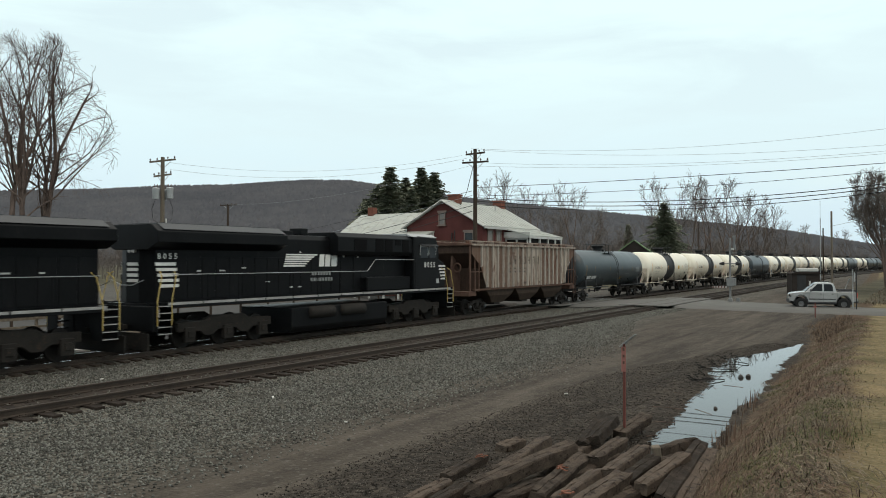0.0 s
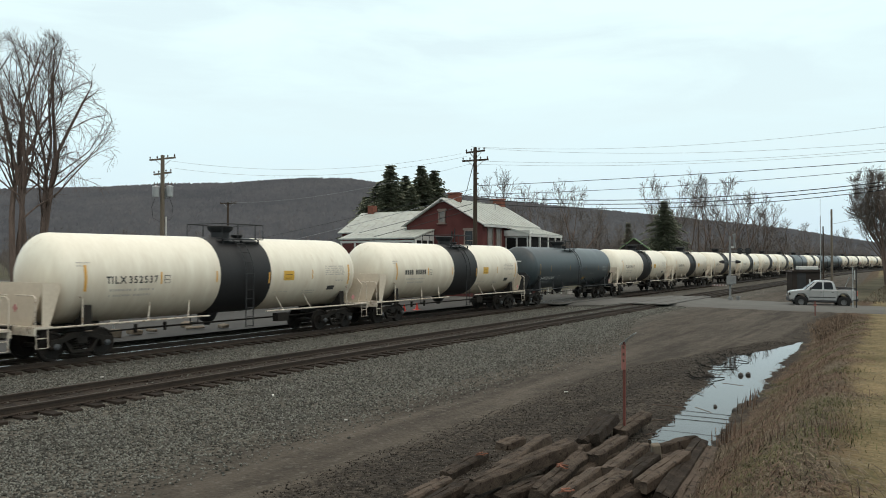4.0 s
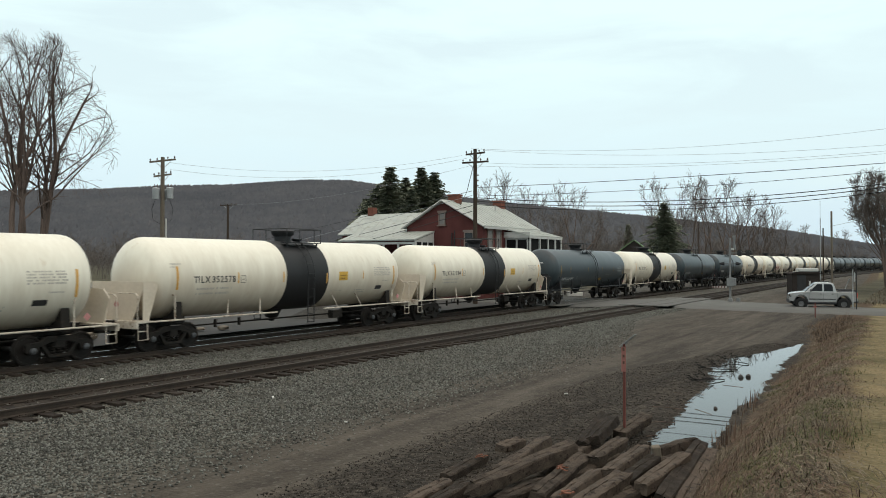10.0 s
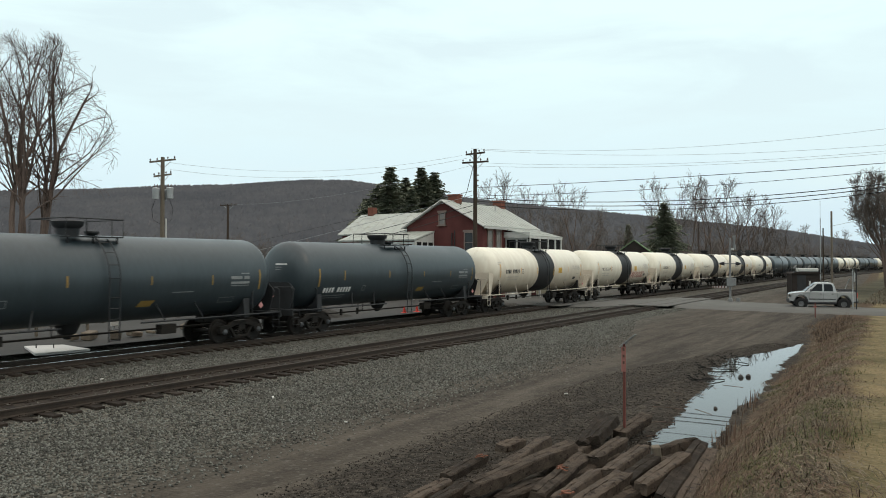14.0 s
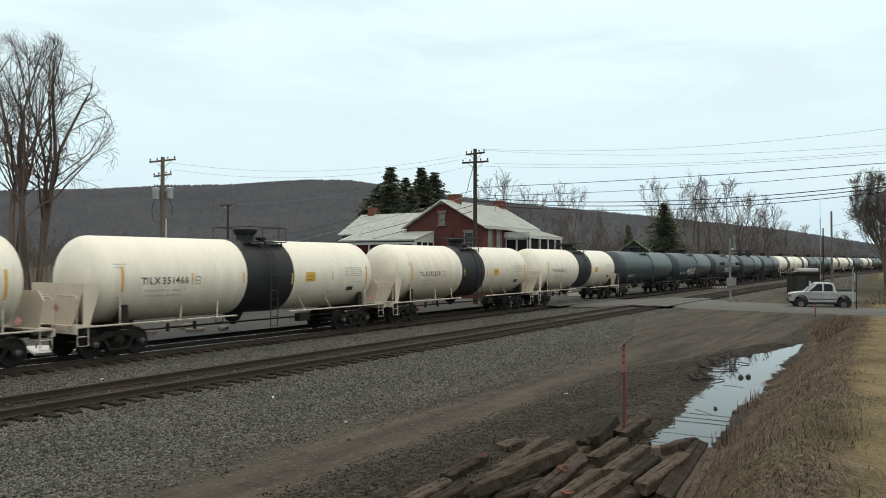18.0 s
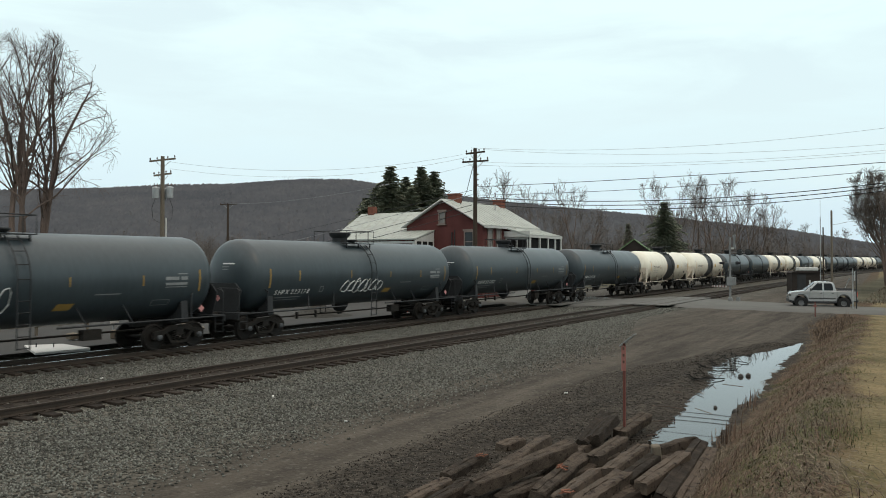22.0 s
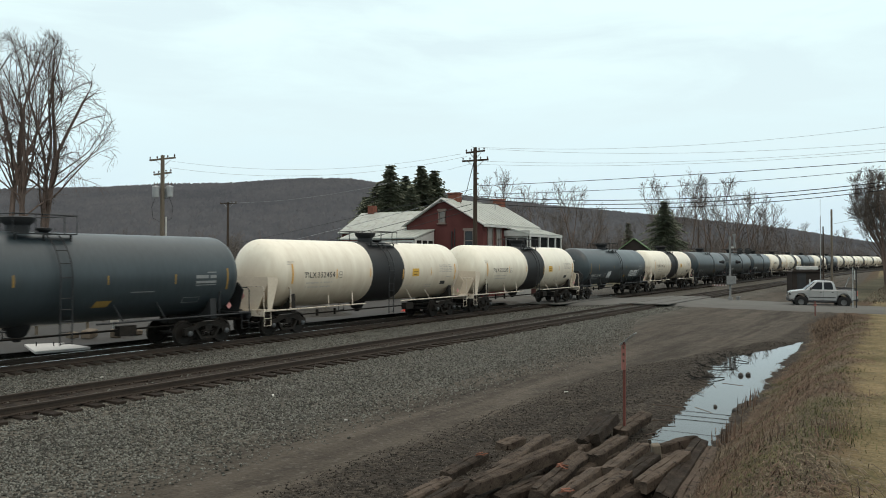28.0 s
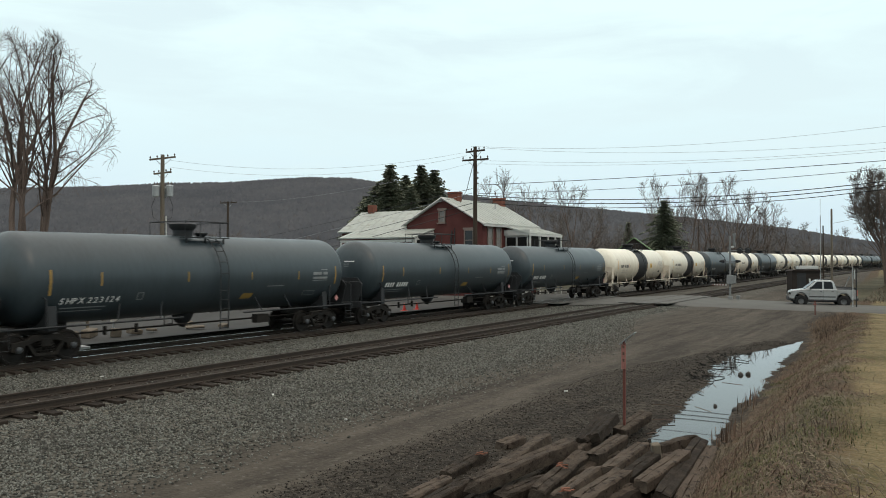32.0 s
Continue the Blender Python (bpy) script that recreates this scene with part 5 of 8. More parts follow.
    for sx in (-1, 1):
        for y in (7.75, 8.62):
            wf = part("window", Geo().box((sx * 1.525, y, 3.66), (0.03, 0.78, 0.66)), "loco_trim", cab, "cab side window", bevel=0.006)
            part("pane", Geo().box((sx * 1.54, y, 3.66), (0.012, 0.70, 0.58)), "car_glass", wf)
        part("awning", Geo().prism([(sx * 1.53, 4.0), (sx * 1.72, 3.86), (sx * 1.72, 3.84), (sx * 1.53, 3.96)], "y", 7.35, 9.0), "loco_black", cab)
        part("cab_door", Geo().box((sx * 1.525, 7.15, 2.4), (0.02, 0.5, 1.8)), "loco_black", cab, bevel=0.006)
        part("number_plate", Geo().box((sx * 1.53, 9.17, 1.86), (0.02, 0.26, 0.26)), "loco_trim", cab, "small pale plate")
        for k in range(5):
            part("nose_stripe", Geo().box((sx * 0.985, 10.56 + 0.03 * k, 2.72 - 0.19 * k), (0.02, 0.74 - 0.07 * k, 0.10)), "white_ink", cab, "white nose stripe")
        part("windscreen", Geo().add([(sx * 0.15, 9.365, 3.50), (sx * 1.35, 9.365, 3.50), (sx * 1.3, 9.25, 4.02), (sx * 0.2, 9.25, 4.02)], [(0, 1, 2, 3)]), "car_glass", cab)
    part("cab_roof", Geo().prism([(-1.5, 4.36), (1.5, 4.36), (1.15, 4.54), (-1.15, 4.54)], "y", 6.6, 9.15), "galv", t, "dusty pale cab roof", bevel=0.02)
    part("short_nose", Geo().prism([(9.3, 1.44), (10.98, 1.44), (10.98, 2.70), (10.86, 2.90), (9.3, 3.55)], "x", -0.97, 0.97), "loco_black", t, "short nose with headlight", bevel=0.06)
    # white end stripes on the hood
    for sx in (-1, 1):
        for k in range(5):
            part("hood_stripe", Geo().box((sx * 0.95, -HR + 1.05 + 0.05 * k, 2.9 - 0.21 * k), (0.012, 0.95 - 0.1 * (k == 4), 0.12)), "white_ink", hood_ob, "white painted hood stripe")
    for k in range(4):
        part("hood_stripe", Geo().box((0, -HR + 0.345, 2.9 - 0.21 * k), (0.6, 0.012, 0.12)), "white_ink", hood_ob, "white painted hood stripe")
    # emblem: speed bars and blocks as plain shapes
    for k in range(6):
        z = 3.34 - 0.103 * k
        end = (-0.55, -0.75, -0.95, -1.1, -1.25, -1.38)[k]
        part("emblem_bar", Geo().prism([(-2.62 - 0.036 * k, z), (end, z), (end - 0.03, z - 0.068), (-2.66 - 0.036 * k, z - 0.068)], "x", 0.955, 0.965), "white_ink", hood_ob, "white emblem bar")
    for y, w in ((-0.36, 0.34), (0.06, 0.36), (0.52, 0.42)):
        part("emblem_block", Geo().prism([(y - 0.06, 2.75), (y + w - 0.06, 2.75), (y + w, 3.33), (y, 3.33)], "x", 0.955, 0.965), "white_ink", hood_ob, "white emblem block")
    for y, z, n in ((-0.86, 2.42, 7), (-0.93, 2.14, 8)):
        for q in range(n):
            part("name_bar", Geo().box((0.955, y + q * 0.205, z), (0.012, 0.13, 0.16)), "dim_ink", hood_ob)
    put = lambda a, b: (1.57, 7.72 + a, 2.66 + b)
    part("road_number", lettering("8055", 0.42, put, 0.74), "white_ink", cab, "white road number")
    put2 = lambda a, b: (0.975, -HR + 0.66 + a, 3.1 + b)
    part("road_number", lettering("8055", 0.30, put2, 0.85), "white_ink", hood_ob, "white road number")
    # end lamps, steps, rails
    for e in (-1, 1):
        E = H if e > 0 else HR
        part("pilot", Geo().box((0, e * (E - 0.15), 0.85), (2.9, 0.16, 0.95)), "loco_black", t, bevel=0.02)
        coupler(t, e * (E + 0.3), e)
        part("snow_plow", Geo().prism([(-1.45, 0.12), (1.45, 0.12), (1.45, 0.7), (-1.45, 0.7)], "y", e * (E + 0.1) - 0.03, e * (E + 0.1) + 0.03), "truck", t)
        part("end_platform", Geo().box((0, e * (E - 0.45), 1.36), (2.2, 0.7, 0.1)), "loco_black", t)
        part("end_chain", Geo().tube([(-0.9, e * (E - 0.1), 2.3), (-0.3, e * (E - 0.1), 2.1), (0.3, e * (E - 0.1), 2.1), (0.9, e * (E - 0.1), 2.3)], 0.015, 5), "galv", t)
        for sx in (-1, 1):
            for k in range(5):
                part("step", Geo().box((sx * 1.36, e * (E - 0.55), 0.28 + 0.26 * k), (0.34, 0.62, 0.04)), "loco_black", t)
                part("step_edge", Geo().box((sx * 1.535, e * (E - 0.55), 0.28 + 0.26 * k), (0.015, 0.6, 0.035)), "sill_white", t, "pale step edge")
            for yy in (E - 0.86, E - 0.24):
                part("step_side", Geo().box((sx * 1.2, e * yy, 0.85), (0.6, 0.03, 1.2)), "loco_black", t)
            for yy in (E - 0.85, E - 0.2):
                part("end_handrail", Geo().tube([(sx * 1.54, e * yy, 0.6), (sx * 1.54, e * yy, 1.5), (sx * 1.50, e * (yy - 0.22), 2.45), (sx * 1.3, e * (yy - 0.3), 2.62)], 0.022, 5), "handrail_yellow", t, "yellow handrail")
    lamp = Geo()
    for dx in (-0.11, 0.11):
        lamp.lathe([(-HR + 0.27, 0.0), (-HR + 0.27, 0.085), (-HR + 0.36, 0.095)], 12, "y", (0.0 + dx, 0, 3.42))
    part("headlight", lamp, "loco_trim", hood_ob, "twin sealed headlight", smooth=True)
    for sx in (-1, 1):
        part("handrail", Geo().tube([(sx * 1.47, -HR + 0.9, 2.5), (sx * 1.47, 2.65, 2.5), (sx * 1.47, 3.3, 3.08), (sx * 1.53, 6.75, 3.08)], 0.016, 5), "galv", t, "thin walkway handrail")
        for k in range(8):
            y = -HR + 1.0 + k * 1.62
            part("stanchion", Geo().tube([(sx * 1.47, y, 1.42), (sx * 1.47, y, 2.5)], 0.022, 5), "loco_black", t)
    # fuel tank, reservoirs, trucks
    part("fuel_tank", Geo().prism([(-1.5, 0.4), (-1.3, 0.16), (1.3, 0.16), (1.5, 0.4), (1.5, 1.22), (-1.5, 1.22)], "y", -2.9, 4.3), "loco_black", t, bevel=0.03)
    for y0, y1 in ((-1.8, 0.05), (0.45, 2.4)):
        part("air_reservoir", Geo().lathe([(y0, 0.0), (y0 + 0.05, 0.2), (y0 + 0.14, 0.27), (y1 - 0.14, 0.27), (y1 - 0.05, 0.2), (y1, 0.0)], 16, "y", (1.45, 0, 0.98)), "truck", t, "cylindrical air reservoir", smooth=True)
    for e in (-1, 1):
        yb = 7.4 if e > 0 else -6.35
        b = part("bogie", Geo().box((0, yb, 0.75), (2.0, 4.6, 0.3)), "truck", t, "three-axle power bogie", bevel=0.03)
        for sx in (-1, 1):
            x = sx * 1.12
            ol = [(yb - 2.5, 0.62), (yb - 2.5, 0.95), (yb - 1.2, 0.98), (yb - 0.9, 1.15), (yb + 0.9, 1.15), (yb + 1.2, 0.98), (yb + 2.5, 0.95), (yb + 2.5, 0.62), (yb + 1.4, 0.60), (yb + 1.15, 0.42), (yb + 0.75, 0.42), (yb + 0.45, 0.62), (yb - 0.45, 0.62), (yb - 0.75, 0.42), (yb - 1.15, 0.42), (yb - 1.4, 0.60)]
            part("side_frame", Geo().prism(ol, "x", x - 0.09, x + 0.09), "truck", b, bevel=0.02)
            for k in range(3):
                yw = yb + (k - 1) * 1.95
                part("axle_box", Geo().box((sx * 1.2, yw, 0.5), (0.2, 0.5, 0.55)).box((sx * 1.3, yw, 0.52), (0.08, 0.26, 0.26)), "truck", b, bevel=0.02)
        for k in range(3):
            yw = yb + (k - 1) * 1.95
            w = Geo()
            for sx in (-1, 1):
                prof = [(-0.06, 0.0), (-0.06, 0.55), (0.0, 0.53), (0.07, 0.53), (0.07, 0.0)]
                w.lathe([(h * sx, r) for h, r in prof][:: sx], 24, "x", (sx * 0.755, yw, 0.53))
            w.tube([(-1.0, yw, 0.53), (1.0, yw, 0.53)], 0.1, 8)
            part("wheelset", w, "wheel", b, "worn steel wheels on an axle", smooth=True)
    # squeezed along y to 21.4 m over couplers, fitted to the camera's view
    for child in t.children_recursive:
        child.data.transform(Matrix.Diagonal((1, 0.955, 1, 1)))
    return t


def graffiti(parent, u, z, w, h, mat, seed):
    """Looping spray strokes on the tank side, illegible."""
    r = random.Random(seed)
    for k in range(7):
        put = skin(u + w * k / 7, z, 0.012)
        pts = []
        ph, a, b = r.uniform(0, 6), w / 7 * r.uniform(0.5, 0.8), h * r.uniform(0.35, 0.5)
        for i in range(16):
            q = ph + i / 15 * 2 * math.pi * r.uniform(0.95, 1.2)
            pts.append(put(a * 0.6 + a * math.cos(q), h / 2 + b * math.sin(q + 0.4) + 0.2 * b * math.sin(2 * q)))
        part("graffiti_stroke", Geo().tube(pts, 0.022, 4), mat, parent, "illegible spray-painted stroke")


CAR = 17.28
FIRST = 56.62
CONSIST = "DWWWDWWWWWWDWDDWWWWWWDDDDDWWDDWWDWDDDWWDWDWWWWWWWDDDDD"
NUMBERS = {1: "352611", 2: "352537", 4: "223399", 5: "352568", 6: "351159", 7: "352553", 8: "352583", 9: "352578", 10: "351394", 11: "223137", 12: "352505", 13: "223038", 16: "352519", 17: "352580", 18: "351466", 19: "352570", 20: "352533", 21: "223127", 22: "223119", 23: "223138", 24: "223157", 25: "223158", 26: "351435", 27: "352758", 29: "223167", 30: "352454", 31: "352515", 32: "223195", 33: "352787", 34: "223124"}

white_master, grey_master = tank_car(True), tank_car(False)
CARS = []
for k, kind in enumerate(CONSIST):
    master = white_master if kind == "W" else grey_master
    first_use = CONSIST.index(kind) == k
    car = master if first_use else copy_thing(master, Matrix())
    CARS.append(car)
for k, kind in enumerate(CONSIST):
    car = CARS[k]
    u, z = (-5.9, 2.28) if kind == "W" else (-6.2, 1.66)
    ink = "ink" if kind == "W" else "white_ink"
    if k in NUMBERS:
        text = ("TILX " if kind == "W" else "SHPX ") + NUMBERS[k]
        part("reporting_mark", lettering(text, 0.34 if kind == "W" else 0.30, skin(u, z), 0.60 if kind == "W" else 0.70, 0.0 if kind == "W" else 0.12), ink, car, "stencilled car number")
    else:
        g = Geo()
        for q in range(10):
            if q != 4:
                s = patch(u + q * 0.2, z, 0.14, 0.25)
                g.add(s.v, s.f)
        tagged(part("reporting_mark", g, ink, car), "stencilled car number too small to read", kind="stuff")
BAND_SHIFT = {1: -0.55, 5: 0.13, 6: -0.2, 12: -0.4, 19: -0.45, 26: -0.1, 33: -0.1}
for k, dy in BAND_SHIFT.items():
    for child in CARS[k].children:
        if child.name.startswith("centre_band"):
            child.matrix_basis = Matrix.Translation((0, dy, 0))
graffiti(CARS[16], 1.6, 1.55, 3.6, 0.6, "graffiti_red", 1)
graffiti(CARS[22], -3.3, 1.5, 3.4, 0.8, "graffiti_pale", 2)
graffiti(CARS[23], -1.8, 1.55, 3.0, 0.7, "graffiti_pale", 3)
graffiti(CARS[32], 3.0, 1.5, 2.4, 0.7, "graffiti_pale", 4)
graffiti(CARS[32], -2.6, 1.5, 0.7, 0.6, "graffiti_pale", 5)

def raise_body(car, lift, tall):
    """Body and deck stand higher over the wheels and couplers."""
    for child in car.children:
        if not child.name.startswith(("bogie", "coupler", "snow_plow", "fuel_tank", "draft_sill", "air_reservoir")):
            for o in (child, *child.children):
                o.data.transform(Matrix.Translation((0, 0, lift)) @ Matrix.Diagonal((1, 1, tall, 1)))
    return car


hopper = raise_body(hopper_car(), MAIN_DROP, 1.0)
loco_b = raise_body(locomotive("black road diesel locomotive coupled backwards, cab at its rear"), 0.38, 0.94)
loco_a = copy_thing(loco_b, Matrix())
for o in list(loco_a.children_recursive):
    if o.name.startswith("hood_stripe"):
        bpy.data.objects.remove(o)
tagged(loco_a, "black leading diesel locomotive with flared radiator wings")


# run offsets fitted to the camera's view, metres ahead (-) or behind (+) a smooth run
RUN_OFFSET = ((0, 0.0), (3, 0.1), (7, 0.2), (13, 0.17), (19, 0.0), (25, -0.40), (31, -0.24), (32, -0.22))


def travelled(t):
    return t * (19.43129 + t * 0.009673) - float(np.interp(t, [a for a, _ in RUN_OFFSET], [b for _, b in RUN_OFFSET]))


def motions():
    """The whole train rolls along the main track."""
    times = [0, 2, 4, 6, 8, 10, 12, 14, 16, 18, 20, 22, 24, 26, 28, 30, 32]

    def run(ob, centre, turned=False):
        rows = []
        for t in times:
            x, y, h = on_track(centre - travelled(t), TRAIN_X)
            rows.append((t, pose(x, y, -MAIN_DROP, 0, 0, h + (180 if turned else 0))))
        walk(ob, rows)
    for k, car in enumerate(CARS):
        run(car, FIRST + CAR * (k + 0.5))
    run(hopper, FIRST - 8.5)
    run(loco_b, 27.75)
    run(loco_a, 7.05, True)
# ---------------------------------------------------------------- hill
PROFILE_X = np.array([-500, -200, 0, 180, 290, 400, 540, 620, 700, 800, 900, 1000, 1100, 1200, 1300, 1400, 1500, 1600, 1800, 2200])
PROFILE_Y = np.array([350, 342, 336, 333, 327, 326, 317, 318, 330, 345, 358, 368, 377, 387, 397, 408, 424, 440, 448, 450])


def ridge_height(px, depth):
    return 3.0 + (462 - np.interp(px, PROFILE_X, PROFILE_Y)) / FOCAL * depth


def hill_point(px, q):
    """Place on the hillside: q 0 at the foot, 1 on the crest, beyond 1 behind it."""
    depth = 820 + 780 * q
    top = ridge_height(px, 1600.0) - 4.5
    h = top * np.clip(q, 0, 1) ** 0.8 - np.clip(q - 1, 0, 1) * 40
    h = h + 9.0 * np.sin(px * 0.021 + q * 5) * q * (1 - np.clip(q, 0, 1)) - 2
    th = radians(YAW)
    lat = (px - 784) / FOCAL * depth
    return -math.sin(th) * depth + math.cos(th) * lat, math.cos(th) * depth + math.sin(th) * lat, h


hp = np.linspace(-500, 2200, 130)
hq = np.concatenate([np.linspace(0, 1, 18), [1.1, 1.4, 1.9]])
HX, HQ = np.meshgrid(hp, hq)
hx, hy, hz = hill_point(HX, HQ)
g = Geo()
g.v = list(zip(hx.ravel().tolist(), hy.ravel().tolist(), hz.ravel().tolist()))
n = len(hp)
g.f = [(j * n + i, j * n + i + 1, (j + 1) * n + i + 1, (j + 1) * n + i) for j in range(len(hq) - 1) for i in range(n - 1)]
structure(part("backdrop", g, "hill", smooth=True), "long wooded hill with haze tinted into its colour", "hill")


def over_hill(r, n):
    px = r.uniform(-480, 2150, n)
    q = np.where(r.uniform(0, 1, n) < 0.12, r.uniform(0.97, 1.005, n), r.uniform(0.03, 1.0, n))
    x, y, z = hill_point(px, q)
    return x, y, z - 2.0


def crowns(n, seed, place, height, width):
    """Many bare woodland crowns, each one upright rounded leaf of a few triangles turned towards the camera's view."""
    r = np.random.RandomState(seed)
    x, y, z = place(r, n)
    h = height * r.uniform(0.65, 1.2, n)
    w = width * r.uniform(0.6, 1.3, n)
    a = r.normal(radians(YAW), 0.22, n)
    base = np.stack([x, y, z], -1)
    s = np.stack([np.cos(a) * w, np.sin(a) * w, np.zeros(n)], -1)
    back = np.stack([-np.sin(a), np.cos(a), np.zeros(n)], -1)
    P = []
    for u, q in ((0.0, 0.0), (0.5, 0.35), (0.42, 0.75), (0.05, 1.0), (-0.38, 0.82), (-0.5, 0.4)):
        p = base + s * (u * r.uniform(0.8, 1.2, n))[:, None] + back * (q * h * 0.35)[:, None]
        p[:, 2] += q * h * r.uniform(0.9, 1.1, n)
        P.append(p)
    v = np.stack(P, 1).reshape(-1, 3)
    f = (np.array([(0, 1, 2), (0, 2, 3), (0, 3, 4), (0, 4, 5)])[None] + 6 * np.arange(n)[:, None, None]).reshape(-1, 3)
    return v, f


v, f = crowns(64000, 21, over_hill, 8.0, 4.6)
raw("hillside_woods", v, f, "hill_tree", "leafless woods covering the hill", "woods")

# ---------------------------------------------------------------- trees


def grow(seed, height, trunk_r, counts=(9, 6, 5, 4), angles=(24, 46), fork_low=0.3, droop=0.0, trunks=1, thin=0.0, splay=0.14):
    """A bare tree: returns the Geo of trunk and main limbs and the Geo of the fine crown."""
    r = random.Random(seed)
    wood, fine = Geo(), Geo()
    last = len(counts)

    def limb(p, d, length, rad, level):
        pts, rs = [p], [rad]
        n = 7 if level == 0 else 5 if level < 3 else 4
        for i in range(n):
            wob = Vector((r.gauss(0, 1), r.gauss(0, 1), r.gauss(0, 0.4))) * (0.06 if level == 0 else 0.12)
            d = (d + wob + Vector((0, 0, 0.08 - droop * max(0, level - 1) * 0.06))).normalized()
            p = p + d * (length / n)
            pts.append(p)
            rs.append(max(0.006 + thin, rad * (1 - (0.78 if level == 0 else 0.7) * (i + 1) / n)))
        (wood if level < 2 else fine).tube(pts, rs, 8 if level == 0 else 5 if level < 2 else 3, caps=False)
        if level >= last:
            return
        k = max(2, int(round(counts[level] * r.uniform(0.8, 1.2))))
        low = fork_low if level == 0 else 0.18
        az = r.uniform(0, 6.28)
        for i in range(k):
            at = min(0.98, low + (1 - low) * (i + r.random()) / k)
            j = min(n - 1, int(at * n))
            q = pts[j].lerp(pts[j + 1], at * n - j)
            ax = (pts[j + 1] - pts[j]).normalized()
            az += 2.4 + r.uniform(-0.5, 0.5)
            u = ax.orthogonal().normalized()
            w = ax.cross(u)
            side = u * math.cos(az) + w * math.sin(az)
            ang = radians(r.uniform(*angles))
            nd = (ax * math.cos(ang) + side * math.sin(ang)).normalized()
            ln = length * r.uniform(0.36, 0.56) * (1.0 - 0.45 * at) * (1.12 if level == 0 else 1.25)
            limb(q, nd, ln, max(0.007 + thin, rs[j] * r.uniform(0.38, 0.55)), level + 1)
    for k in range(trunks):
        a = 2.4 * k + 0.6
        off = Vector((math.cos(a), math.sin(a), 0)) * (0.0 if trunks == 1 else 0.55)
        limb(off, (Vector((0, 0, 1)) + off * splay).normalized(), height * r.uniform(0.84, 0.98), trunk_r * (1 if k == 0 else r.uniform(0.65, 0.9)), 0)
    return wood, fine


def bare_tree(seed, label, height, trunk_r, at, fine_mat="twig", **kw):
    t = thing("tree", label, "tree", Matrix.Translation(at))
    wood, fine = grow(seed, height, trunk_r, **kw)
    part("trunk", wood, "bark", t, smooth=True)
    part("crown", fine, fine_mat, t, "bare branches and twigs")
    return t


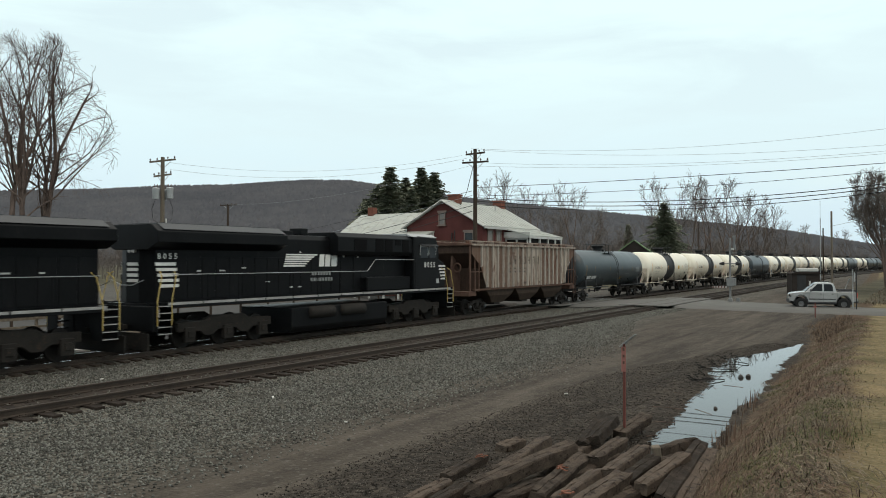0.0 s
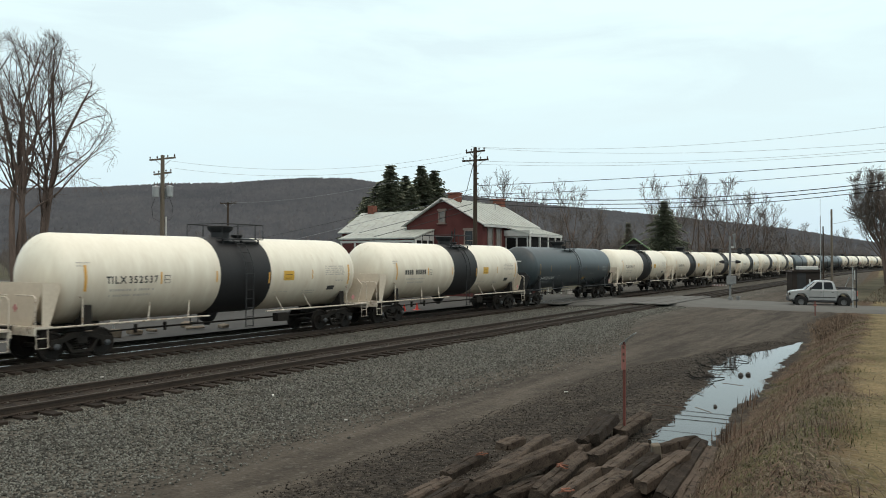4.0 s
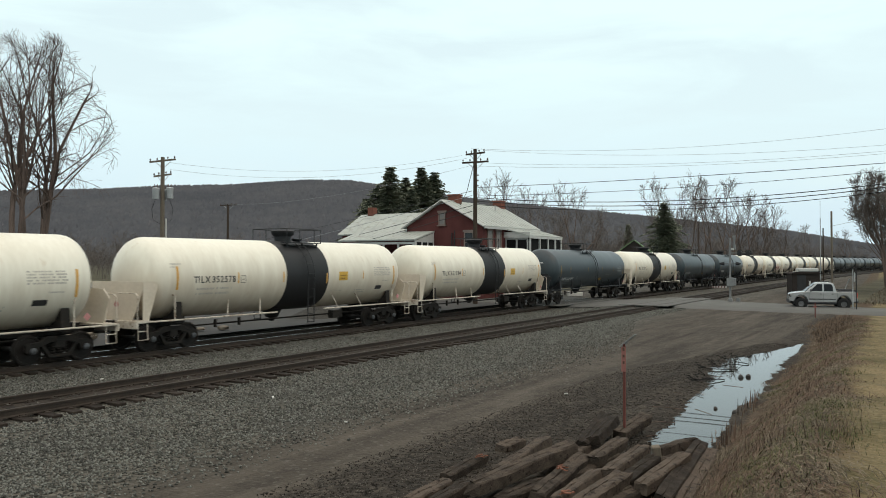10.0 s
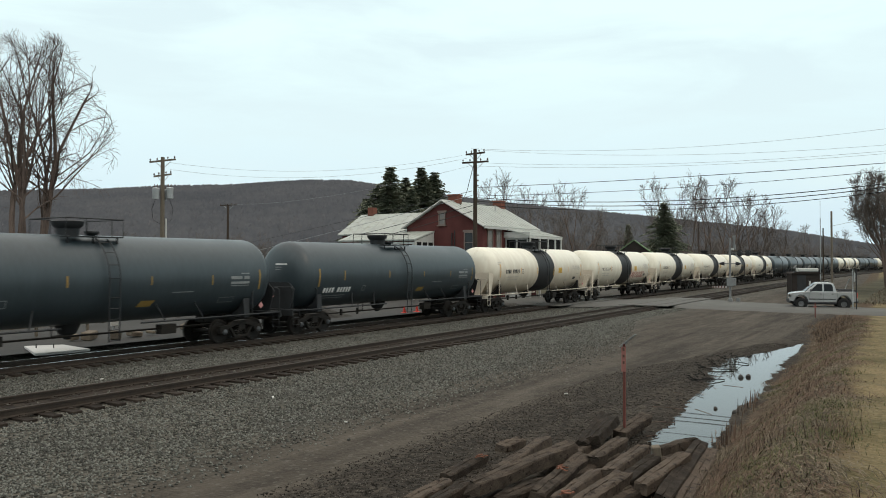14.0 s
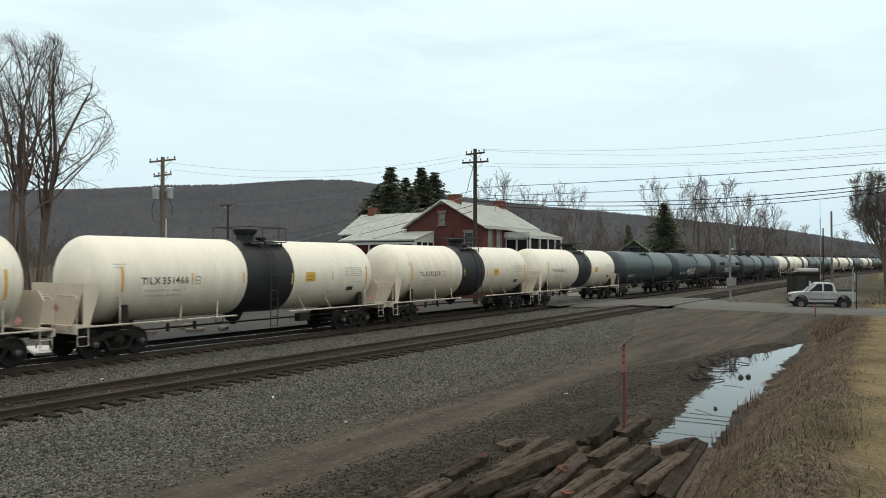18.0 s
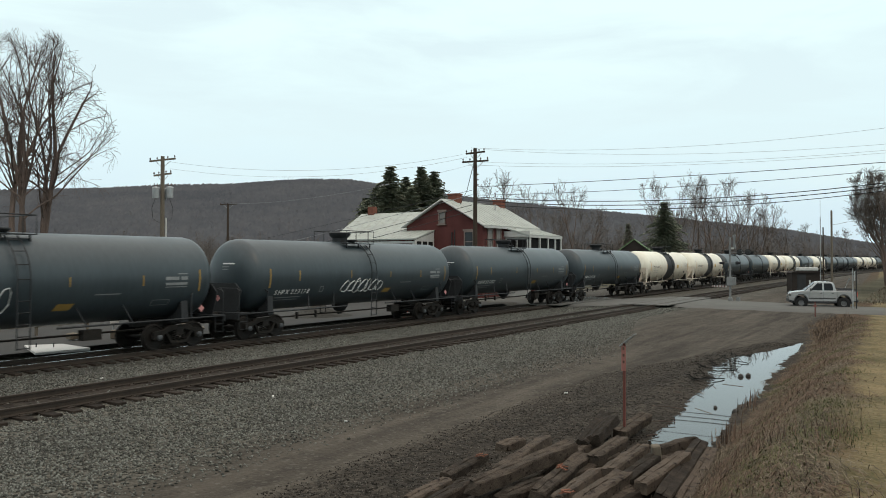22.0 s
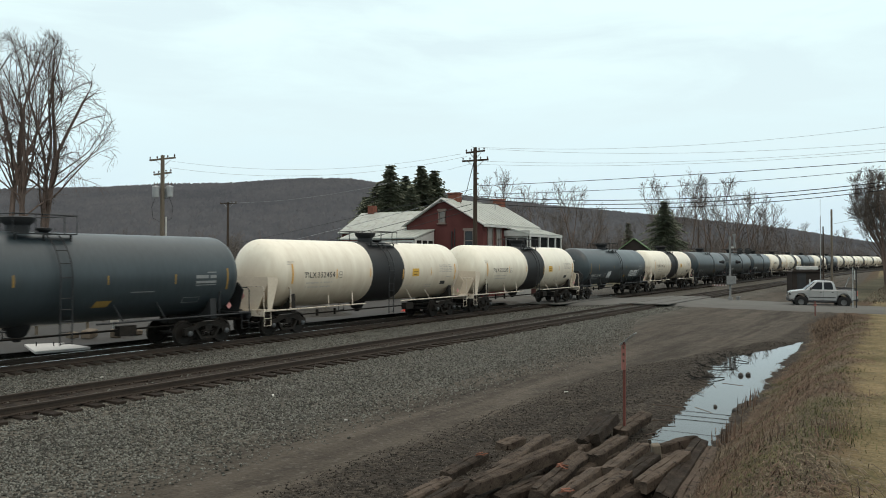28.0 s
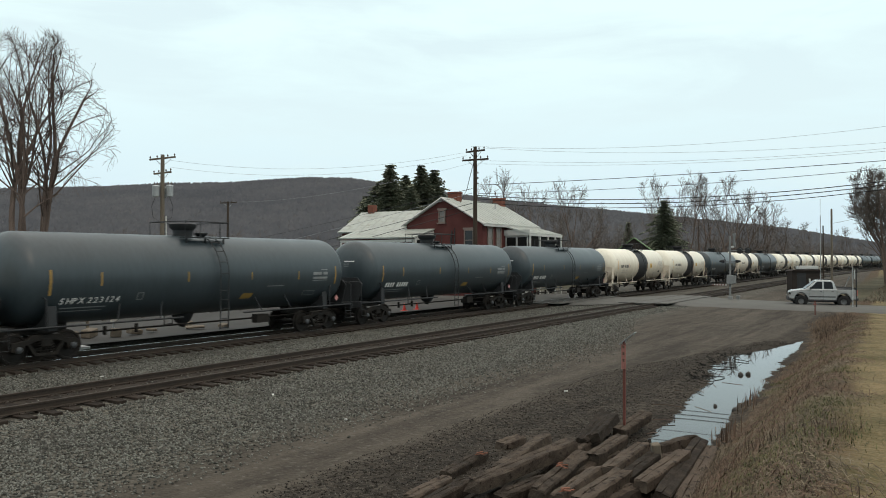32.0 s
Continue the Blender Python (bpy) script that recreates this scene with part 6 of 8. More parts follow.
def fan_geo(seed, leaders, dome, levels=5, twigs=5, thin=0.009, droop=0.0, fork=(8, 20), sides=(3, 26, 48), arch=0.0):
    """Bare crown that forks upwards again and again inside a dome (centre height, radius across, radius up)."""
    r = random.Random(seed)
    wood, fine = Geo(), Geo()
    cz, ra, rz = dome

    def inside(p, slack=1.0):
        return (p.x * p.x + p.y * p.y) / (ra * ra) + ((p.z - cz) / rz) ** 2 < slack

    def bough(p, d, length, r0, r1, n, bend, to, faces, wob=0.05, reach=1.0):
        pts, rs = [p], [r0]
        for i in range(n):
            out = min(1.0, math.hypot(p.x, p.y) / ra)
            sag = arch * out * out * max(0.0, 1.1 - (p.z - cz) / rz)
            d = (d + Vector((r.gauss(0, wob), r.gauss(0, wob), r.gauss(0, wob * 0.7) + bend - sag))).normalized()
            if arch and not inside(p + d * (length / n), reach * 0.92):
                d = (d + Vector((-p.x, -p.y, 0)) * (0.26 / ra)).normalized()
            p = p + d * (length / n)
            if p.z > cz - rz * 0.7 and not inside(p, reach * (1.1 if arch else 1.0)):
                break
            pts.append(p)
            rs.append(r0 + (r1 - r0) * (i + 1) / n)
        if 1 < len(pts) <= n:
            rs = [r0 + (min(r0, thin) - r0) * i / (len(pts) - 1) for i in range(len(pts))]
        if len(pts) > 1:
            to.tube(pts, rs, faces, caps=False)
        return pts, d, rs

    def aside(ax, ang):
        u = ax.orthogonal().normalized()
        az = r.uniform(0, 6.28)
        return (ax * math.cos(ang) + (u * math.cos(az) + ax.cross(u) * math.sin(az)) * math.sin(ang)).normalized()

    def spray(pts, count, length, rad):
        n = len(pts) - 1
        for i in range(count):
            at_ = 0.1 + 0.89 * (i + r.random()) / count
            j = min(n - 1, int(at_ * n))
            q = pts[j].lerp(pts[j + 1], at_ * n - j)
            ax = (pts[j + 1] - pts[j]).normalized()
            tw, td, _ = bough(q, aside(ax, radians(r.uniform(22, 48))), length * r.uniform(0.5, 1.2), rad, thin, 4, 0.05 - droop, fine, 3, 0.09, 1.12)
            if len(tw) > 2 and r.random() < 0.7:
                bough(tw[len(tw) // 2], aside(td, radians(r.uniform(25, 45))), length * 0.4, thin, thin * 0.7, 3, 0.03 - droop, fine, 3, 0.1, 1.15)

    def branch(p, d, length, rad, level):
        tip = max(rad * 0.62, thin * 1.3)
        pts, d, rs = bough(p, d, length, rad, tip, 6, 0.035 if level < 3 else 0.015 - droop, wood if level < 3 else fine, 7 if level < 2 else 5 if level < 3 else 3)
        if len(pts) < 3:
            return
        if level >= 2:
            spray(pts, twigs if level > 2 else twigs // 2, 0.75 + 0.09 * length, max(thin * 1.2, tip * 0.5))
        if level >= levels:
            return
        for k in range(2 if r.random() < 0.85 else 3):
            branch(pts[-1], aside(d, radians(r.uniform(*fork))), (min(length, 6.2) if sides[0] > 3 else length) * r.uniform(0.62, 0.82), tip * r.uniform(0.72, 0.95), level + 1)
        n = len(pts) - 1
        length = min(length, 6.0) if sides[0] > 3 else length
        for k in range(2 if level else sides[0]):
            if level > 1 and r.random() < 0.5:
                continue
            at_ = r.uniform(0.66 if sides[0] > 3 and not level else 0.3, 0.97)
            j = min(n - 1, int(at_ * n))
            branch(pts[j].lerp(pts[j + 1], at_ * n - j), aside((pts[j + 1] - pts[j]).normalized(), radians(r.uniform(*sides[1:]))), length * r.uniform(0.5, 0.75), rs[j] * r.uniform(0.35, 0.5), level + 2)
    for (x, y), (lx, ly), length, rad in leaders:
        branch(Vector((x, y, 0)), Vector((lx, ly, 1)).normalized(), length, rad, 0)
    return wood, fine, bough, aside, spray


def fan_tree(seed, label, at, leaders, dome, low_limbs=0, fine_mat="twig", **kw):
    """A tall bare tree: forking leaders in a dome, and a few low limbs that arch out and droop."""
    wood, fine, bough, aside, spray = fan_geo(seed, leaders, dome, **kw)
    r = random.Random(seed + 1)
    for k in range(low_limbs):
        a = radians(YAW) + (0.5 if k % 2 else math.pi - 0.4) + r.uniform(-0.9, 0.9)
        z = r.uniform(5.2, 8.6)
        d = Vector((math.cos(a), math.sin(a), r.uniform(0.5, 1.0))).normalized()
        pts, _, _ = bough(Vector((0, 0, z)) + Vector((math.cos(a), math.sin(a), 0)) * 0.3, d, r.uniform(4.2, 5.6), 0.085, 0.02, 11, -0.14, wood, 5, 0.06, 9.0)
        spray(pts, 20, 1.2, 0.016)
    t = thing("tree", label, "tree", Matrix.Translation(at))
    part("trunk", wood, "bark", t, smooth=True)
    part("crown", fine, fine_mat, t, "bare branches and twigs")
    return t


fan_tree(5, "tall leafless tree with several grey-brown trunks", ground_at(60, 50, -0.3), (((-0.3, -0.1), (-0.03, 0.03), 9.4, 0.22), ((0.15, 0.25), (0.015, 0.02), 9.8, 0.22), ((0.6, -0.1), (0.07, 0.03), 8.8, 0.19)), (10.4, 4.65, 7.05), 0, droop=0.014, levels=4, twigs=7, thin=0.007, fork=(10, 27), sides=(7, 32, 64), arch=0.17)
fan_tree(11, "tall leafless tree with grey-brown bark", ground_at(26, 47, -0.3), (((0.1, 0.0), (0.0, 0.0), 8.6, 0.22), ((-0.8, 0.3), (-0.10, 0.03), 7.6, 0.18)), (9.8, 3.6, 6.6), 0, droop=0.014, levels=4, twigs=5, thin=0.007, fork=(10, 26), sides=(4, 32, 62), arch=0.17)
bare_tree(17, "leafless tree with drooping twigs", 13.0, 0.3, ground_at(-40, 49, -0.3), counts=(9, 6, 4, 3), trunks=1, angles=(25, 50), droop=0.4)

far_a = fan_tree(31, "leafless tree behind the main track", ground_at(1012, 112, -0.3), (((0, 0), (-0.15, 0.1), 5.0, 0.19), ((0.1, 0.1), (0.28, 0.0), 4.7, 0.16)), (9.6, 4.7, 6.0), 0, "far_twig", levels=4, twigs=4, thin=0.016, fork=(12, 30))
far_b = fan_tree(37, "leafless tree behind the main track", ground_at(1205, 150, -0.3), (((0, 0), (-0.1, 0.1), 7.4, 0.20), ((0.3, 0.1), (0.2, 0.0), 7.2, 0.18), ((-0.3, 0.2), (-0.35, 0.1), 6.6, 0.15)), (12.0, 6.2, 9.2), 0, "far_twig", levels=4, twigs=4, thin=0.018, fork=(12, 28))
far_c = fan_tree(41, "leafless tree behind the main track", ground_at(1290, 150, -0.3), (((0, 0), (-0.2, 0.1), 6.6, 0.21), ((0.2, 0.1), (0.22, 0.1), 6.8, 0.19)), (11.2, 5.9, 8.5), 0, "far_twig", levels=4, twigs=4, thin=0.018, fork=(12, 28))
for o in (far_a, far_b, far_c):
    tagged(o, group="bare trees behind the track")


def repeat_tree(ob, px, depth, scale, turn):
    return copy_thing(ob, Matrix.Translation(ground_at(px, depth, -0.3)) @ pose(0, 0, 0, 0, 0, turn) @ Matrix.Scale(scale, 4))


for ob, px, depth, sc, turn in ((far_a, 902, 165, 1.5, 80), (far_a, 948, 175, 1.35, 10), (far_a, 1048, 165, 1.0, 200), (far_a, 1105, 120, 0.62, 160), (far_b, 1178, 165, 1.05, 120), (far_c, 1245, 158, 1.0, 60),
                                (far_a, 1318, 160, 1.2, 250), (far_c, 1345, 165, 0.72, 300), (far_a, 1362, 170, 1.05, 140), (far_a, 1262, 165, 1.25, 20), (far_c, 1430, 260, 0.8, 33),
                                (far_a, 1500, 280, 1.0, 66), (far_a, 985, 180, 1.0, 310), (far_a, 1392, 190, 0.9, 90)):
    repeat_tree(ob, px, depth, sc, turn)
right_a = fan_tree(53, "leafless roadside tree on the far bank", ground_at(1570, 82, 0.3), (((0, 0), (-0.03, 0.05), 4.0, 0.26), ((0.3, 0.1), (0.06, 0.1), 4.2, 0.24), ((0.1, -0.2), (-0.06, -0.1), 3.8, 0.2)), (7.2, 4.6, 6.3), 0, "far_twig", levels=5, twigs=5, thin=0.013, fork=(12, 28))
for px, dep, sc, turn in ((1600, 90, 1.05, 70), (1584, 104, 1.0, 150), (1640, 86, 1.1, 220), (1610, 120, 1.1, 300)):
    copy_thing(right_a, Matrix.Translation(ground_at(px, dep, 0.3)) @ pose(0, 0, 0, 0, 0, turn) @ Matrix.Scale(sc, 4))


def thicket(r, n):
    px = r.uniform(860, 1540, n)
    depth = np.maximum(170, 40026 / (1645 - px) + 45) + r.uniform(0, 120, n)
    th = radians(YAW)
    lat = (px - 784) / FOCAL * depth
    return -math.sin(th) * depth + math.cos(th) * lat, math.cos(th) * depth + math.sin(th) * lat, np.full(n, -0.3)


def scrub(n, seed, place, height, lo=0.5, hi=1.1):
    """Many slender bare saplings from four grown forms, joined as one thicket."""
    forms = []
    for k in range(4):
        wood, fine = grow(seed + k, height, 0.07, counts=(8, 4, 3), angles=(20, 50), fork_low=0.12, thin=0.016, trunks=2, splay=0.5)
        forms.append((np.array([tuple(p) for p in wood.v + fine.v]), wood.f + [tuple(i + len(wood.v) for i in q) for q in fine.f]))
    r = np.random.RandomState(seed)
    xs, ys, zs = place(r, n)
    V, F, base = [], [], 0
    for i in range(n):
        pv, pf = forms[i % 4]
        a, s = r.uniform(0, 6.28), r.uniform(lo, hi)
        c, q = math.cos(a) * s, math.sin(a) * s
        V += np.stack([xs[i] + c * pv[:, 0] - q * pv[:, 1], ys[i] + q * pv[:, 0] + c * pv[:, 1], zs[i] + s * pv[:, 2]], -1).tolist()
        F += [tuple(k + base for k in f) for f in pf]
        base += len(pv)
    g = Geo()
    g.v, g.f = V, F
    return g


def stuff(name, g, mat, label, category):
    return tagged(part(name, g, mat), label, category, kind="stuff")


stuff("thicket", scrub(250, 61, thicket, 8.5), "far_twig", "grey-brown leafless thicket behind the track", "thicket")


def left_thicket(r, n):
    px = r.uniform(-150, 560, n)
    depth = r.uniform(110, 260, n)
    th = radians(YAW)
    lat = (px - 784) / FOCAL * depth
    return -math.sin(th) * depth + math.cos(th) * lat, math.cos(th) * depth + math.sin(th) * lat, np.full(n, -0.3)


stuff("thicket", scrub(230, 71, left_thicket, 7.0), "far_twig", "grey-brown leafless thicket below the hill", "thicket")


def conifer(seed, label, height, radius, at, tip=1.0, clear=0.06):
    """Evergreen with whorls of drooping branches made of needle sprays."""
    r = random.Random(seed)
    t = thing("conifer", label, "conifer", Matrix.Translation(at), group="evergreens")
    part("trunk", Geo().tube([(0, 0, 0), (0.05, 0, height * 0.5), (0, 0, height * 0.99)], [radius * 0.09, radius * 0.05, 0.02], 7), "bark", t)
    g = Geo()
    levels = int(height / 0.42)
    for k in range(levels):
        q = clear + (0.985 - clear) * (k + r.uniform(0, 0.6)) / levels
        reach = (radius * (1 - q) ** (0.8 * tip) + 0.08) * r.uniform(0.75, 1.15)
        az = r.uniform(0, 6.28)
        for b in range(15):
            z = height * q + r.uniform(-0.25, 0.25)
            ln = reach * r.uniform(0.4, 1.2)
            a = az + b * 0.419 + r.uniform(-0.2, 0.2)
            d = Vector((math.cos(a), math.sin(a), 0))
            s = Vector((-d.y, d.x, 0))
            m = max(3, int(ln / 0.28))
            for i in range(m):
                f0 = (i + 0.5) / m
                c = Vector((0, 0, z + ln * (0.10 * f0 - 0.30 * f0 * f0))) + d * ln * f0
                for sgn in (-1, 1):
                    w = (0.42 + 0.36 * (1 - f0)) * r.uniform(0.6, 1.4) * (0.6 + ln * 0.10)
                    tipp = c + s * sgn * w * 0.8 + d * 0.55 * w + Vector((0, 0, r.uniform(-0.5, 0.15) * w))
                    g.add([c - d * 0.15, c + d * 0.15 + Vector((0, 0, 0.08)), tipp, c + Vector((0, 0, -0.3 * w))], [(0, 1, 2), (0, 2, 3)])
    part("crown", g, "needles", t, "dark green drooping needle sprays")
    return t


for sd, px, top, depth, rad in ((1, 691, 294, 92, 6.8), (2, 746, 294, 94, 6.6), (3, 718, 312, 96, 6.8), (4, 768, 302, 95, 7.2), (5, 668, 328, 93, 6.6), (6, 648, 350, 94, 5.6), (7, 728, 330, 91, 6.0)):
    conifer(sd, "tall dark spruce behind the brick house", rise(top, depth) + 0.3, rad, ground_at(px, depth, -0.3), 1.0)
conifer(9, "single dark green spruce beyond the road", rise(357, 128) + 0.3, 6.6, ground_at(1176, 128, -0.3), 1.0)
conifer(10, "small dark spruce beyond the road", rise(395, 150) + 0.3, 2.2, ground_at(1112, 150, -0.3), 0.9)

# ---------------------------------------------------------------- utility poles and wires


def utility_pole(at, height, r, arms, label, mat="wood_pole", turn=0.0, insul=True, lean=0.0):
    t = thing("utility_pole", label, "utility pole", Matrix.Translation(at) @ pose(0, 0, 0, lean, 0, turn))
    part("pole", Geo().tube([(0, 0, -0.2), (0, 0, height)], [r, r * 0.72], 10, r * 0.72), mat, t, smooth=True)
    for z, w, tilt in arms:
        rot = Euler((0, radians(tilt), 0)).to_matrix()
        arm = part("crossarm", Geo().box((0, r * 0.9, z), (w, 0.10, 0.13), rot), mat, t, bevel=0.008)
        if insul:
            for k in (-0.46, -0.2, 0.2, 0.46):
                p = rot @ Vector((k * w, 0, 0.07))
                part("insulator", Geo().lathe([(0, 0.025), (0.06, 0.03), (0.08, 0.06), (0.13, 0.06), (0.15, 0.035), (0.19, 0.03), (0.2, 0.0)], 8, "z", (p.x, r * 0.9, z + p.z)), "insulator", arm, smooth=True)
        for sx in (-1, 1):
            part("arm_brace", Geo().tube([(sx * w * 0.3, r * 0.9, z - 0.05), (0, r * 0.9, z - 0.6)], 0.018, 4), "galv", t)
    return t


P1 = ground_at(841, 59, -0.25)
P1H = rise(264, 59) + 0.25
pole_main = utility_pole(P1, P1H, 0.19, [(P1H - 0.30, 1.45, -6), (P1H - 0.95, 2.0, -3)], "dark brown utility pole with two crossarms", turn=25)
part("service_loop", Geo().tube([(-0.1, -0.2, P1H - 1.2), (-0.35, -0.25, P1H - 2.2), (-0.6, -0.25, P1H - 3.2), (-1.1, -0.25, P1H - 4.2)], 0.025, 5), "wire", pole_main)
for zz in (2.0, 2.4, 2.8):
    part("spool_insulator", Geo().lathe([(0, 0.05), (0.05, 0.07), (0.1, 0.05)], 8, "z", (0.2, 0, P1H - zz)), "insulator", pole_main)
P2 = ground_at(287, 59, -0.3)
P2H = rise(278, 59) + 0.3
pole_tr = utility_pole(P2, P2H, 0.2, [(P2H - 0.25, 1.9, -9), (P2H - 1.35, 1.3, -10)], "weathered utility pole carrying three grey transformers", "pale_pole", turn=51)
for x, y, z in ((-0.46, 0.0, 2.55), (0.52, 0.0, 2.5), (0.1, 0.45, 2.6)):
    tr = part("transformer", Geo().lathe([(0, 0.0), (0.0, 0.23), (0.05, 0.25), (0.72, 0.25), (0.76, 0.27), (0.82, 0.24), (0.88, 0.0)], 16, "z", (x, y, P2H - z - 0.6)), "transformer", pole_tr, "grey transformer can", smooth=True)
    for dx in (-0.1, 0.1):
        part("bushing", Geo().lathe([(0, 0.04), (0.1, 0.05), (0.2, 0.03), (0.26, 0.0)], 8, "z", (x + dx, y, P2H - z + 0.25)), "insulator", tr)
part("riser_conduit", Geo().tube([(0.25, 0.1, 0), (0.25, 0.1, P2H - 4.6)], 0.07, 8), "white_trim", pole_tr, "pale riser conduit", smooth=True)
for x0 in (-0.6, 0.6):
    part("drip_loop", Geo().tube([(x0 * 0.8, 0.1, P2H - 3.1), (x0 * 1.25, 0.1, P2H - 3.9), (x0 * 1.1, 0.1, P2H - 4.7), (x0 * 0.3, 0.1, P2H - 5.0), (0.1, 0.1, P2H - 4.4)], 0.02, 5), "wire", pole_tr)
P3 = ground_at(403, 100, -0.3)
P3H = rise(361, 100) + 0.3
utility_pole(P3, P3H, 0.17, [(P3H - 0.15, 2.2, -2)], "distant dark utility pole with one crossarm", turn=25)
P4 = Vector((0.6, 53.0, -0.1))
utility_pole(P4, 11.6, 0.19, [(11.3, 1.6, 0), (10.6, 2.0, 0)], "dark brown utility pole beside the road", turn=25)
P5 = ground_at(1472, 80, -0.25)
utility_pole(P5, rise(374, 80) + 0.25, 0.125, [], "plain brown pole without crossarms", "pale_pole", insul=False)
P6 = ground_at(1457, 84, -0.25)
utility_pole(P6, rise(404, 84) + 0.25, 0.09, [], "short dark pole by the signal shed", insul=False)
mast = thing("antenna_mast", "thin pale antenna mast by the shed", "antenna", Matrix.Translation(ground_at(1452, 86, -0.25)))
part("mast", Geo().tube([(0, 0, 0), (0, 0, rise(382, 86))], 0.045, 6), "galv", mast)
part("whip", Geo().tube([(0, 0, rise(384, 86)), (0, 0, rise(352, 86))], 0.016, 5), "galv", mast)


def cable(a, b, sag, r, mat, label="thin dark overhead wire sagging between poles"):
    a, b = Vector(a), Vector(b)
    pts = [a.lerp(b, i / 18) - Vector((0, 0, sag * 4 * (i / 18) * (1 - i / 18))) for i in range(19)]
    return tagged(part("overhead_wire", Geo().tube(pts, r, 4), mat), label, "wire", "overhead wires")


def spot(px, py, depth):
    p = ground_at(px, depth)
    p.z = rise(py, depth)
    return p


for (x0, y0, d0), (x1, y1, d1), sag, r, mat in (
        ((833, 263, 59), (1670, 214, 46), 0.75, 0.008, "thin_wire"), ((856, 266, 59), (1690, 246, 46), 0.62, 0.008, "thin_wire"),
        ((846, 288, 59), (1690, 256, 46), 0.55, 0.008, "thin_wire"), ((846, 294, 59), (1680, 262, 46), 0.5, 0.008, "thin_wire"),
        ((846, 332, 59), (1690, 279, 46), 0.15, 0.020, "wire"), ((846, 347, 59), (1690, 290, 46), 0.35, 0.016, "wire"),
        ((842, 350, 59), (1690, 309, 46), 0.85, 0.026, "wire"), ((842, 356, 59), (1690, 315, 46), 0.9, 0.026, "wire"), ((842, 362, 59), (1690, 322, 46), 0.95, 0.022, "wire"),
        ((836, 338, 59), (410, 436, 92), 0.1, 0.018, "wire"), ((836, 346, 59), (420, 452, 90), 0.1, 0.018, "thin_wire"), ((836, 364, 59), (480, 452, 86), 0.1, 0.022, "wire"), ((836, 374, 59), (500, 460, 80), 0.2, 0.022, "wire"),
        ((818, 275, 59), (300, 288, 59), 0.9, 0.008, "thin_wire"), ((826, 280, 59), (300, 300, 59), 1.0, 0.008, "thin_wire"), ((838, 292, 59), (403, 362, 100), 0.8, 0.008, "thin_wire"),
        ((1473, 400, 80), (1640, 352, 60), 0.2, 0.012, "wire")):
    cable(spot(x0, y0, d0), spot(x1, y1, d1), sag, r, mat)

# ---------------------------------------------------------------- brick house
house = thing("brick_house", "dark red brick house with pale metal roof and white porches", "house")
HX0, HX1, HY0, HY1 = -39.4, -31.76, 57.8, 68.25
EAVE, PEAK = 6.14, 8.28
mid_x = (HX0 + HX1) / 2
wall = Geo().prism([(HX0, -0.3), (HX1, -0.3), (HX1, EAVE), (mid_x, PEAK - 0.15), (HX0, EAVE)], "y", HY0, HY1)
part("wall", wall, "brick", house, "dark red brick wall")


def roof_slab(p0, p1, p2, p3, thick=0.12):
    """A sloping slab through four corners."""
    c = [Vector(p) for p in (p0, p1, p2, p3)]
    nrm = (c[1] - c[0]).cross(c[3] - c[0]).normalized()
    if nrm.z < 0:
        nrm = -nrm
    lo = [p - nrm * thick for p in c]
    g = Geo()
    return g.add(c + lo, [(0, 1, 2, 3), (7, 6, 5, 4), (0, 4, 5, 1), (1, 5, 6, 2), (2, 6, 7, 3), (3, 7, 4, 0)])


def seams(parent, p0, p1, p2, p3, n):
    """Standing seams from eave edge p0-p1 to ridge edge p3-p2."""
    a, b, c, d = (Vector(p) for p in (p0, p1, p2, p3))
    for i in range(1, n):
        q = i / n
        part("roof_seam", Geo().tube([a.lerp(b, q) + Vector((0, 0, 0.01)), d.lerp(c, q) + Vector((0, 0, 0.01))], 0.022, 4), "roof_metal", parent)


OV = 0.35
drop = OV * (PEAK - EAVE) / (mid_x - HX0)
east = ((HX1 + OV, HY0 - OV, EAVE - drop), (HX1 + OV, HY1 + OV, EAVE - drop), (mid_x, HY1 + OV, PEAK), (mid_x, HY0 - OV, PEAK))
west = ((HX0 - OV, HY0 - OV, EAVE - drop), (HX0 - OV, HY1 + OV, EAVE - drop), (mid_x, HY1 + OV, PEAK), (mid_x, HY0 - OV, PEAK))
for corners in (east, west):
    rf = part("roof", roof_slab(*corners), "roof_metal", house, "pale weathered metal roof")
    seams(rf, *corners, 16)
for sgn, xe in ((1, HX1 + OV), (-1, HX0 - OV)):
    part("rake_board", Geo().tube([(xe, HY0 - OV - 0.02, EAVE - drop - 0.08), (mid_x, HY0 - OV - 0.02, PEAK - 0.08)], 0.09, 4), "white_trim", house, "white rake board")
part("eave_board", Geo().box((HX1 + OV - 0.03, (HY0 + HY1) / 2, EAVE - drop - 0.14), (0.06, HY1 - HY0 + 0.6, 0.2)), "white_trim", house, "white eave board")


